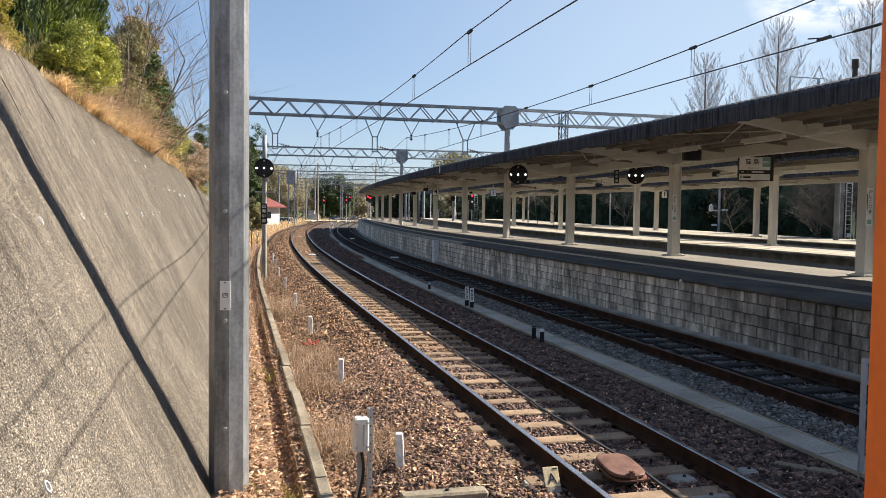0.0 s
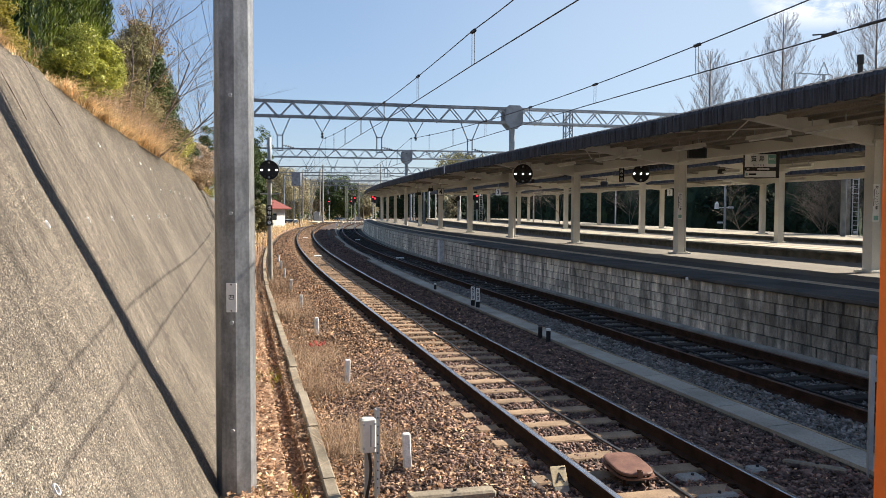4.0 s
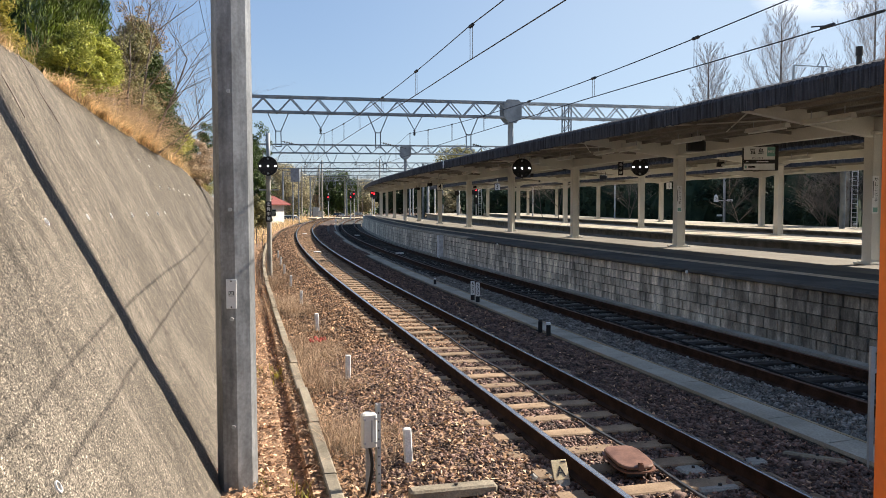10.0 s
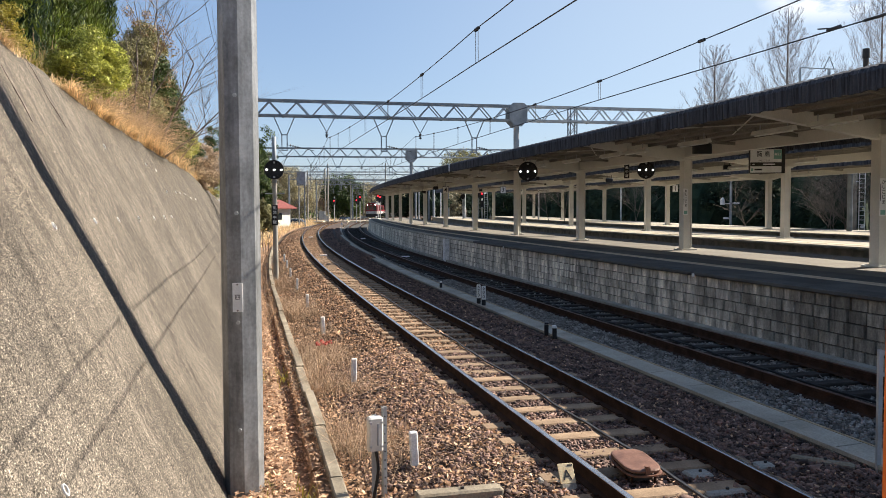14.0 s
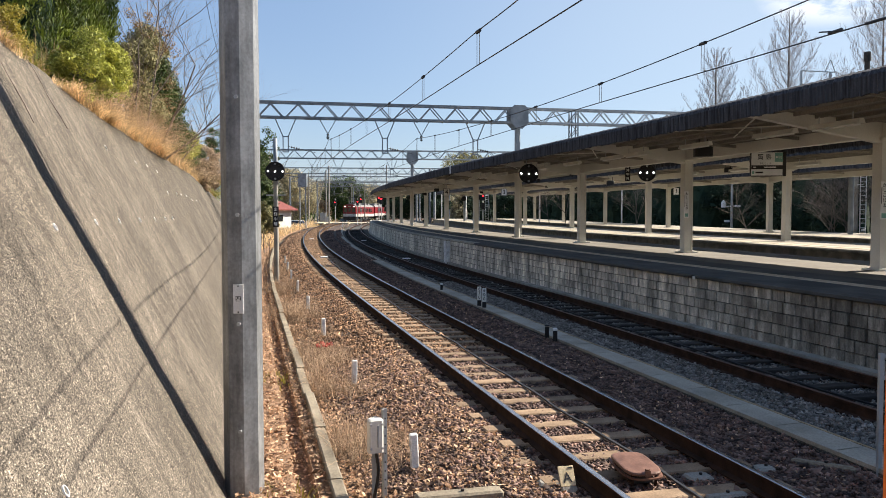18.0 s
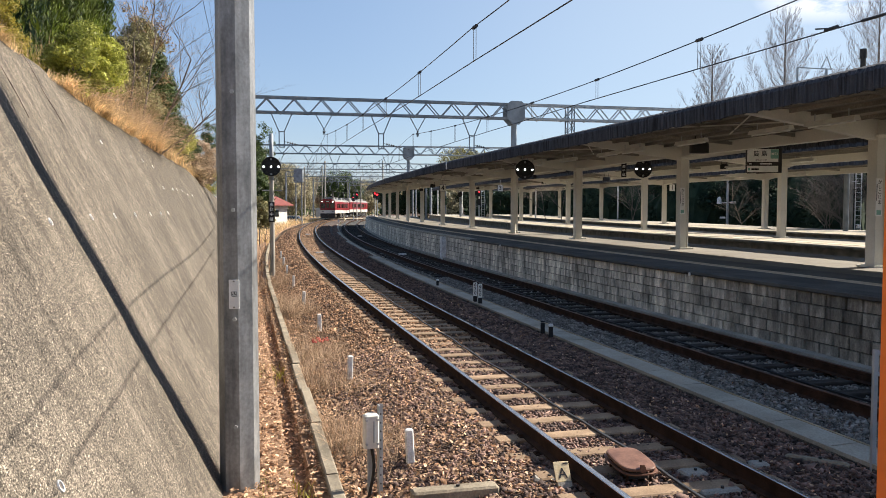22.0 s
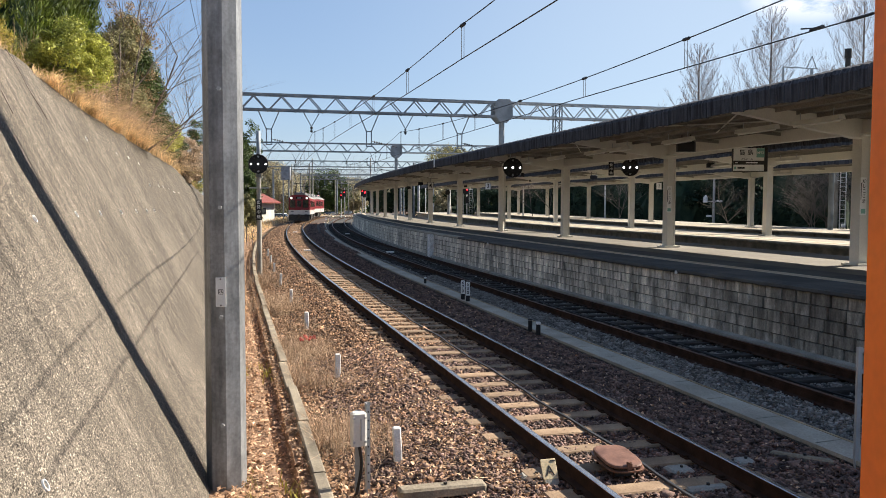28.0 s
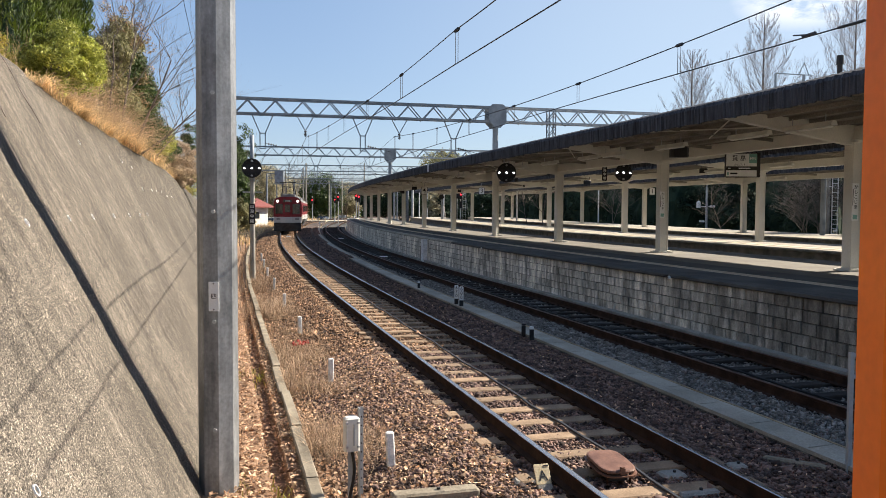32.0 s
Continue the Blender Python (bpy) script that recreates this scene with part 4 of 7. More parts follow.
# ---- catenary gantries ----
def gantry(y, left, right, posts, z0, z1, fine, label):
    t = thing("catenary_gantry", label=label, category="gantry", group="catenary gantries")
    a, b = on(NEAR, y, left, 0), on(NEAR, y, right, 0)
    ax = (b - a).normalized()
    side = Vector((-ax.y, ax.x, 0)) * 0.27
    L = (b - a).length
    # chords and diagonals turn paler past the joint
    joint = on(NEAR, y, 10.17, 0) if right > 25 else b
    for s in (-1, 1):
        for z in (z0, z1):
            part("chord", Shell().bar(lift(a, z) + side * s, lift(joint, z) + side * s, 0.09, 0.10), M_GANTRY, t)
            if right > 25:
                part("chord", Shell().bar(lift(joint, z) + side * s, lift(b, z) + side * s, 0.09, 0.10), M_GALV, t, "paler chord past the joint")
    n = int(L / 0.69)
    if fine:
        d = Vector((L / n, 0, z1 - z0))
        up = Shell().bar((0, 0, 0), d, 0.05, 0.05).mesh("diagonal")
        dn = Shell().bar((0, 0, 0), (d.x, 0, -d.z), 0.05, 0.05).mesh("diagonal")
        pale = [Shell().bar((0, 0, 0), (d.x, 0, k * d.z), 0.05, 0.05).mesh("diagonal") for k in (1, -1)]
        for me, q in zip([up, dn] + pale, (M_GANTRY, M_GANTRY, M_GALV, M_GALV)):
            me.materials.append(q)
        turn = math.degrees(math.atan2(ax.y, ax.x))
        for s in (-1, 1):
            for i in range(n):
                k = i % 2 == 0
                p = a + ax * (L * i / n) + side * s
                far = (p - a).length > (joint - a).length
                ob = part("diagonal", pale[0 if k else 1] if far else up if k else dn, None, t)
                ob.matrix_basis = pose(p.x, p.y, z0 if k else z1, 0, 0, turn)
    else:
        sh = Shell()
        for s in (-1, 1):
            for i in range(n):
                p, q = a + ax * (L * i / n) + side * s, a + ax * (L * (i + 1) / n) + side * s
                sh.bar(lift(p, z0 if i % 2 == 0 else z1), lift(q, z1 if i % 2 == 0 else z0), 0.05, 0.05)
        part("lattice", sh, M_GANTRY, t)
    tie = Shell()
    for i in range(0, n + 1, 2):
        p = a + ax * (L * i / n)
        tie.bar(lift(p, z0) - side, lift(p, z0) + side, 0.05, 0.05)
        tie.bar(lift(p, z1) - side, lift(p, z1) + side, 0.05, 0.05)
    part("cross_ties", tie, M_GANTRY, t)
    for o, foot, plate in posts:
        p = on(NEAR, y, o, 0)
        if plate:
            part("post_foot", Shell().rod(lift(p, foot), lift(p, 4.95), 0.15, 0.15, n=14), M_CREAM, t, "cream painted lower post")
        post = part("post", Shell().rod(lift(p, 4.95 if plate else foot), lift(p, z1 - 0.1), 0.16, 0.15, n=14), M_GANTRY, t, "round steel post")
        if plate:
            m = pose(p.x, p.y, 0, 0, 0, math.degrees(math.atan2(ax.y, ax.x)))
            for s in (-0.40, 0.40):
                prof = ((-0.30, z1 + 0.22), (0.30, z1 + 0.22), (0.48, z1 + 0.06), (0.50, z0 + 0.06), (0.17, z0 - 0.28), (-0.17, z0 - 0.28), (-0.50, z0 + 0.06), (-0.48, z1 + 0.06))
                part("gusset_plate", Shell().loft([[m @ Vector((x, s + d, z)) for x, z in prof] for d in (-0.012, 0.012)], True, True), M_GANTRY, post, "grey steel gusset plate")
    return t


def lattice_post(t, y, o, z1):
    """Square mast of four angles and zigzag lacing under a gantry."""
    m = at(NEAR, y, o, 0)
    post = part("lattice_post", Shell(), M_GANTRY, t, "slim lattice steel post")
    for x in (-0.19, 0.19):
        for q in (-0.19, 0.19):
            part("leg", Shell().bar(m @ Vector((x, q, 4.70)), m @ Vector((x, q, z1)), 0.06, 0.06), M_GANTRY, post)
    lace, z, k = Shell(), 4.75, 1
    while z < z1 - 0.5:
        for q in (-0.19, 0.19):
            lace.bar(m @ Vector((-0.19 * k, q, z)), m @ Vector((0.19 * k, q, z + 0.45)), 0.035, 0.035)
            lace.bar(m @ Vector((q, -0.19 * k, z)), m @ Vector((q, 0.19 * k, z + 0.45)), 0.035, 0.035)
        z, k = z + 0.45, -k
    part("lacing", lace, M_GANTRY, post)


def dropper(y, off, z, track):
    """Y-shaped hanger under a gantry."""
    t = thing("wire_bracket", at(track, y, off, z), "grey steel wire bracket under the gantry", "bracket", "wire brackets")
    for s in (-1, 1):
        part("leg", Shell().bar((s * 0.52, 0, 0), (s * 0.13, 0, -0.92), 0.05, 0.05), M_GANTRY, t)
        part("stem", Shell().bar((s * 0.13, 0, -0.90), (s * 0.13, 0, -1.72), 0.05, 0.05), M_GANTRY, t)
    for h in (-0.92, -1.70):
        part("crossbar", Shell().bar((-0.16, 0, h), (0.16, 0, h), 0.05, 0.05), M_GANTRY, t)
    ins = Shell().rod((0.13, 0, -1.42), (1.5, 0, -1.72), 0.012, n=6)
    for k in range(4):
        ins.rod((0.28 + 0.12 * k, 0, -1.455 - 0.026 * k), (0.33 + 0.12 * k, 0, -1.465 - 0.026 * k), 0.065, 0.045, n=10)
    part("insulator_arm", ins, M_UNDER, t, "ribbed insulator on a thin arm")
    return t


def vee(y, off, z, track, drop):
    """V-shaped hanger with an insulator that holds the wire."""
    t = thing("wire_hanger", at(track, y, off, z), "V-shaped steel wire hanger with insulator", "hanger", "wire hangers")
    for x in (-0.42, 0.42):
        part("leg", Shell().bar((x, 0, 0), (0.0, 0, -drop + 0.28), 0.04, 0.04), M_GANTRY, t)
    ins = Shell()
    for k in range(4):
        ins.rod((0, 0, -drop + 0.27 - 0.07 * k), (0, 0, -drop + 0.23 - 0.07 * k), 0.06, 0.08, n=10)
    ins.rod((0, 0, -drop + 0.3), (0, 0, -drop - 0.02), 0.02, n=6)
    part("insulator", ins, M_UNDER, t, "dark ribbed insulator")
    return t


GY = (41.0, 72.5, 104.0, 132.0, 162.0, 195.0)
for i, y in enumerate(GY):
    g = gantry(y, -5.0 - (0 if i < 2 else 1), 31.6 if i == 0 else 30 if i < 3 else 20, ((-5.0 if i < 2 else -6.0, -0.64, False), ((10.17, 9.32)[i] if i < 2 else 15.0, 1.05 if i < 2 else -0.64, i < 2), (31.2 if i == 0 else 19.7 if i < 3 else 18, -0.64, False)), 7.27, 8.03, i == 0,
           "grey steel lattice gantry across the tracks" if i < 2 else "far grey lattice gantry over the line")
    if i == 0:
        lattice_post(g, y, 13.4, 8.0)
    for o in (-2.6, 2.5, 7.4) if i < 3 else (-2.6, 2.5):
        dropper(y, o + (0.41 if i == 0 else 0.0), 7.23, NEAR)
    vee(y, 0.1 if i else -0.05, 7.23, NEAR, 1.03)
    s = line(FAR, y)[0] - line(NEAR, y)[0]
    vee(y, s + (0.1 if i else 0.36), 7.23, NEAR, 1.03)


def wires(track, stays, y_end, label):
    t = thing("overhead_line", label=label, category="overhead wires", group="overhead lines")
    ms = [-30.0, 0.0] + [y for y in stays if y < y_end]

    def mz(y):
        """Height of the messenger wire, which sags between the gantries."""
        if y < 14 and track == NEAR:
            return 5.57 - 0.06 * max(9.0 - y, 0.0)
        for a, b in zip(ms, ms[1:]):
            if a <= y <= b:
                k = (y - (a + b) / 2) / ((b - a) / 2)
                return (5.52 if track == NEAR else 5.56) + 0.66 * k * k
        return 6.2

    def cz(y):
        return 5.12 - 0.009 * max(20.0 - y, 0.0) if track == FAR else 5.1 - 0.005 * max(38.0 - max(y, 18.0), 0.0) - 0.006 * max(14.0 - y, 0.0)

    ys = np.arange(-28, y_end, 1.5)
    part("messenger_wire", Shell().loft([[on(track, y, 0.0, mz(y)) + Vector((0.0115 * math.cos(a), 0, 0.0115 * math.sin(a))) for a in (0, 1.571, 3.142, 4.712)] for y in ys], True, True), M_WIRE, t)
    part("contact_wire", Shell().loft([[on(track, y, 0.0, cz(y)) + Vector((0.011 * math.cos(a), 0, 0.011 * math.sin(a))) for a in (0, 1.571, 3.142, 4.712)] for y in ys], True, True), M_WIRE, t)
    y = 13.75 if track == NEAR else 14.95
    while y < min(y_end, 110):
        z = mz(y)
        d = part("dropper", Shell().rod(on(track, y, 0.015, z), on(track, y, 0.015, cz(y)), 0.005, n=4).rod(on(track, y + 0.05, -0.015, z), on(track, y + 0.05, -0.015, cz(y)), 0.005, n=4), M_WIRE, t)
        part("clamp", Shell().rod(on(track, y - 0.07, 0, z), on(track, y + 0.12, 0, z), 0.032, n=6), M_WIRE, d)
        y += 4.3
    if track == FAR:
        part("splice", Shell().rod(on(track, 10.6, 0, cz(10.6)), on(track, 11.05, 0, cz(11.05)), 0.022, n=8), M_WIRE, t, "dark wire splice")
        part("ear_clamp", Shell().rod(on(track, 11.5, 0, cz(11.5) + 0.02), on(track, 11.75, 0, cz(11.75) + 0.02), 0.03, 0.024, n=8).bar(on(track, 11.6, 0, cz(11.6) + 0.02), on(track, 11.95, 0, cz(11.9) + 0.08), 0.012, 0.02), M_WIRE, t, "small clamp with a tail")
    return t


wires(NEAR, GY, 200, "overhead contact wires above the near track")
wires(FAR, GY[:5], 160, "overhead contact wires above the far track")
fd = thing("feeder_wires", label="thin feeder wires strung beyond the canopies", category="overhead wires")
for o, z in ((15.0, 5.6), (15.0, 5.1), (24.6, 5.6), (24.6, 5.1), (-5.0, 8.6)):
    part("wire", Shell().loft([[on(NEAR, y, o, z + 0.25 * (((y - 41) % 33 - 16.5) / 16.5) ** 2) + Vector((0.01 * math.cos(a), 0, 0.01 * math.sin(a))) for a in (0, 2.09, 4.19)] for y in np.arange(20, 200, 3.0)], True, True), M_WIRE, fd)


# ---- signals ----
def repeater(parent, face_z, r=0.41):
    """Round black board with three white lamps across and dark ones round about, facing -y."""
    d = part("signal_board", Shell().rod((0, 0.02, face_z), (0, 0.06, face_z), r, r, n=40), M_BLACK, parent, "round black signal board")
    part("hood_rim", Shell().loft([[(q * math.cos(a), yy, face_z + q * math.sin(a)) for a in [6.2832 * i / 32 for i in range(32)]] for q, yy in ((r * 1.0, 0.02), (r * 1.0, -0.03), (r * 0.985, -0.03), (r * 0.985, 0.02))], True), M_BLACK, d)
    for x in (-0.31 * r / 0.41, 0.0, 0.31 * r / 0.41):
        part("lit_lamp", Shell().rod((x, 0.02, face_z), (x, 0.005, face_z), 0.034, n=14), M_LAMPWHITE, d, "lit white lamp")
    for a in (55, 125, 235, 305, 90, 270):
        x, z = 0.31 * math.cos(radians(a)) * r / 0.41, 0.31 * math.sin(radians(a)) * r / 0.41
        part("unlit_lamp", Shell().rod((x, 0.02, face_z + z), (x, -0.03, face_z + z), 0.045, 0.045, n=12, caps=False).rod((x, 0.02, face_z + z), (x, 0.012, face_z + z), 0.04, n=12), M_GALV if a in (90, 270) else M_UNDER, d)
    return d


def plate_column(parent, x, z, chars, cell=0.2):
    """Dark upright plate with square white signs one below the other."""
    h = cell * len(chars) + 0.04
    p = part("name_board", Shell().bevelled(0, 0, 0, cell + 0.05, h, 0.02, 0.004, pose(x, -0.14, z, 90, 0, 0)), M_BLACK, parent, "black upright board with white characters")
    for i, c in enumerate(chars):
        lettering("character", c, cell * 0.8, M_WHITE, p, pose(x, -0.152, z + h / 2 - 0.02 - cell * (i + 0.5), 90, 0, 0))
    return p


sig = thing("signal_mast", pose(-7.25, 33.7, -0.62, 0, 0, 6), "slim concrete signal mast with a round black board", "railway signal", "signals")
part("mast", Shell().rod((0, 0, 0), (0, 0, 4.3), 0.115, 0.095, n=16, caps=False), M_CONC, sig, "pale concrete shaft", smooth=True)
part("mast_top", Shell().rod((0, 0, 4.3), (0, 0, 6.25), 0.10, 0.085, n=16), M_GANTRY, sig, "grey steel mast top", smooth=True)
repeater(sig, 4.85).location = (0, -0.16, 0)
part("crossbar", Shell().bar((-0.40, 0, 3.85), (0.42, 0, 3.85), 0.05, 0.05), M_GALV, sig)
plate_column(sig, 0, 2.93, "出発中継", 0.205)
for x, y, zc, lab in ((3.49, 33.5, 4.11, "round black signal board hung under the canopy edge"), (8.6, 34.0, 4.17, "round black signal board hung under the second canopy")):
    h = thing("hung_signal", pose(x, y, 0, 0, 0, 0), lab, "railway signal", "signals")
    repeater(h, zc, 0.41 if x < 5 else 0.375)
    part("hanger", Shell().rod((-0.1, 0.08, zc + 0.3), (-0.1, 0.08, zc + 0.75), 0.025, n=8).rod((0.1, 0.08, zc + 0.3), (0.1, 0.08, zc + 0.75), 0.025, n=8), M_GALV, h)
    if x < 5:
        part("number_tab", Shell().bevelled(0, 0, 0, 0.14, 0.16, 0.02, 0.004, pose(0.42, 0.03, zc - 0.30, 90, 0, 0)), M_BLACK, h)
    else:
        plate_column(h, -0.86, zc, "出発中継", 0.17)

# ---- lineside things ----
for i, y in enumerate((8.58, 12.96, 18.19, 23.15, 28.4, 33.5, 38.7, 43.9)):
    q = thing("marker_post", at(NEAR, y + 0.53, -2.22 + (0.10 if i == 0 else 0.0), -0.62, random.uniform(-6, 6)), "small white painted concrete marker post", "post", "white marker posts")
    part("shaft", Shell().bevelled(0, 0, 0.32, 0.09, 0.09, 0.64, 0.012, pose(0, 0, 0, random.uniform(-2, 2), random.uniform(-3, 3), 0)), M_POST, q)

jb = thing("junction_box", pose(-0.70, 7.9, -0.46, 0, 0, 20), "grey metal junction box on a perforated steel upright", "junction box")
part("upright", Shell().box(0.06, 0, 0.46, 0.012, 0.07, 0.92).box(0.085, 0.03, 0.46, 0.05, 0.01, 0.92), M_GALV, jb, "galvanised angle upright")
up2 = part("upright", Shell().box(-0.02, 0.05, 0.42, 0.05, 0.012, 0.84), M_GALV, jb)
for k in range(9):
    part("hole", Shell().rod((0.086, 0.024, 0.10 + 0.09 * k), (0.086, 0.020, 0.10 + 0.09 * k), 0.009, n=8), M_UNDER, jb)
bx = part("box", Shell().bevelled(-0.035, -0.05, 0.68, 0.15, 0.11, 0.34, 0.016), M_TUBE, jb, "pale grey cast box")
for z in (0.56, 0.80):
    for x in (-0.095, 0.02):
        part("latch", Shell().rod((x, -0.100, z), (x, -0.125, z), 0.012, n=8), M_GALV, bx)
part("hinge", Shell().box(-0.02, -0.112, 0.68, 0.014, 0.014, 0.22), M_GALV, bx)
rows = []
for k in range(9):
    z = 0.52 - 0.065 * k
    c = Vector((-0.03 + 0.03 * math.sin(k * 0.5), -0.04, z))
    rows.append([c + Vector((0.017 * math.cos(a), 0.017 * math.sin(a), 0)) for a in (0, 1.05, 2.09, 3.14, 4.19, 5.24)])
part("conduit", Shell().loft(rows, True, True), M_BLACK, jb, "black flexible conduit")

ap = thing("letter_plate", pose(1.165, 7.36, -0.20, -30, 0, 14), "small yellow plate with a black letter against the rail", "plate")
part("plate", Shell().bevelled(0, 0, 0, 0.155, 0.19, 0.008, 0.003, pose(0, 0, 0.16, 90, 0, 0)), M_YELLOW, ap)
lettering("letter", "A", 0.135, M_BLACK, ap, pose(0, -0.006, 0.14, 90, 0, 0))
part("small_print", Shell().box(0.045, -0.006, 0.235, 0.05, 0.003, 0.012), M_BLACK, ap)
part("foot", Shell().box(0, 0.03, 0.03, 0.14, 0.1, 0.06), M_CONC, ap)

# oval cover between the rails
cv = thing("track_device", pose(1.87, 7.74, -0.17, 0, 0, 11), "faded red-brown oval metal cover on the sleepers", "track device")
ov = [(0.185 * math.copysign(abs(math.cos(a)) ** 0.55, math.cos(a)), 0.29 * math.copysign(abs(math.sin(a)) ** 0.55, math.sin(a))) for a in [6.2832 * i / 28 for i in range(28)]]
part("cover", Shell().loft([[(x * s, y * s, z + 0.06 * y) for x, y in ov] for s, z in ((0.97, 0.115), (1.0, 0.12), (1.0, 0.135), (0.97, 0.146), (0.9, 0.15))], True, True), M_RUST, cv, smooth=False)
part("flange", Shell().loft([[(x * s, y * s, z + 0.06 * y) for x, y in ov] for s, z in ((1.08, 0.085), (1.08, 0.10), (0.95, 0.10), (0.95, 0.085))], True), M_RUST, cv)
part("body", Shell().box(0, 0, 0.045, 0.2, 0.36, 0.10), M_UNDER, cv, "dark cast body")
for sx, sy in ((-0.12, -0.2), (0.12, -0.2), (-0.12, 0.2), (0.12, 0.2)):
    part("leg", Shell().rod((sx, sy, -0.03), (sx, sy, 0.09), 0.014, n=6), M_RAIL, cv)
part("hasp", Shell().rod((0, -0.27, 0.14), (0, -0.27, 0.165), 0.025, n=8).box(0, -0.285, 0.12, 0.05, 0.02, 0.06), M_RUST, cv)

# concrete slabs by the rails
for x, y, sx, sy, r, lab in ((0.12, 7.33, 0.84, 0.17, 14, "worn concrete kerb stone lying in the ballast"), (2.51, 7.80, 0.26, 0.20, 14, "small concrete cover slab between the rails"), (2.60, 7.29, 0.42, 0.15, 14, "small concrete cover slab between the rails"), (3.27, 8.07, 0.20, 0.16, 14, "small concrete cover slab beside the rail"), (1.02, 7.62, 0.26, 0.16, 6, "flat concrete slab under the plate"), (3.94, 8.19, 0.62, 0.09, -32, "narrow concrete edging beside the trough")):
    s = thing("concrete_slab", pose(x, y, -0.25, 0, 0, r), lab, "slab", "concrete slabs")
    part("slab", Shell().bevelled(0, 0, 0.035, sx, sy, 0.09, 0.02), M_KERB if sx > 0.6 else M_CONC, s)
    part("bolt", Shell().rod((0.03, 0, 0.08), (0.03, 0, 0.10), 0.018, n=6), M_UNDER, s)

# low frame beside the trough
gf = thing("steel_frame", pose(4.37, 7.91, -0.3), "low grey steel frame beside the trough", "frame")
for x in (0.0, 0.75):
    part("upright", Shell().bar((x, 0, 0), (x, 0, 1.33), 0.042, 0.042), M_GALV, gf)
for z in (1.30, 1.08):
    part("rail", Shell().bar((0, 0, z), (0.75, 0, z), 0.035, 0.035), M_GALV, gf)
rows = []
for k in range(12):
    a = k / 11
    c = Vector((0.08 + 0.9 * a, -0.10, 0.16 + 0.75 * a * a))
    rows.append([c + Vector((0.0, 0.035 * math.cos(b), 0.035 * math.sin(b))) for b in (0, 1.05, 2.09, 3.14, 4.19, 5.24)])
single("black_hose", Shell().loft(rows, True, True), M_BLACK, "black hose rising beside the steel frame", "hose", m=pose(4.37, 7.91, -0.3))

# distance markers on the trough
for x, y, kind in ((0.92, 22.0, "a"), (1.04, 21.6, "b"), (2.13, 16.67, "c"), (2.23, 16.14, "d"), (-0.16, 26.57, "d")):
    if kind in "ab":
        q = thing("distance_marker", pose(x, y, -0.17), "white marker plate with black numbers on a black foot", "marker", "distance markers")
        part("foot", Shell().bevelled(0, 0, 0.09, 0.11, 0.05, 0.20, 0.01), M_BLACK, q)
        part("plate", Shell().bevelled(0, 0, 0.38, 0.115, 0.03, 0.38, 0.02), M_WHITE, q, "white rounded plate")
        for i, c in enumerate("670" if kind == "a" else "600"):
            lettering("digit", c, 0.13, M_BLACK, q, pose(0, -0.018, 0.50 - 0.115 * i, 90, 0, 0))
    else:
        q = thing("trough_marker", pose(x, y, -0.17), "small black and white marker post on the trough", "marker", "trough markers")
        part("post", Shell().bevelled(0, 0, 0.10, 0.085, 0.085, 0.22, 0.008), M_BLACK, q)
        part("cap", Shell().bevelled(0, 0, 0.235, 0.085, 0.085, 0.05 if kind == "d" else 0.02, 0.006), M_WHITE if kind == "d" else M_BLACK, q, "white cap")

# stones sprayed with red paint on the ballast shoulder
rng = random.Random(77)
rs = Shell()
for _ in range(26):
    a, q = rng.uniform(0, 6.283), rng.uniform(0, 0.17)
    p = Vector((-2.53 + q * math.cos(a), 16.2 + 1.6 * q * math.sin(a), -0.27 + rng.uniform(0, 0.03)))
    rs.bevelled(0, 0, 0, rng.uniform(0.03, 0.06), rng.uniform(0.03, 0.06), 0.035, 0.008, Matrix.Translation(p) @ pose(0, 0, 0, rng.uniform(-30, 30), rng.uniform(-30, 30), rng.uniform(0, 180)))
single("painted_stones", rs, M_TREADRED, "ballast stones sprayed with red paint", "stones", kind="stuff")


# ---- signs and fittings on the platforms ----
def speaker(p, turn, s=0.75):
    t = thing("loudspeaker", pose(p.x, p.y, p.z, 0, 0, turn), "black box loudspeaker under the canopy", "loudspeaker", "loudspeakers")
    part("case", Shell().bevelled(0, 0, -0.16 - 0.15 * s, 0.50 * s, 0.30 * s, 0.32 * s, 0.06 * s), M_BLACK, t)
    part("bracket", Shell().bar((-0.12, 0, 0.02), (-0.12, 0, -0.18), 0.02, 0.02).bar((0.12, 0, 0.02), (0.12, 0, -0.18), 0.02, 0.02), M_BLACK, t)


for x, y, z in ((7.27, 22.5, 4.50), (-0.7, 58.0, 4.42), (8.6, 24.6 + 17, 4.3), (-1.9, 70.0, 4.42), (-3.9, 86.0, 4.42)):
    speaker(Vector((x, y, z)), 0, 1.0 if y < 23 else 0.75)
for k in (35, 62, 88):
    speaker(roof2(k, 0.6, -0.02), 0)


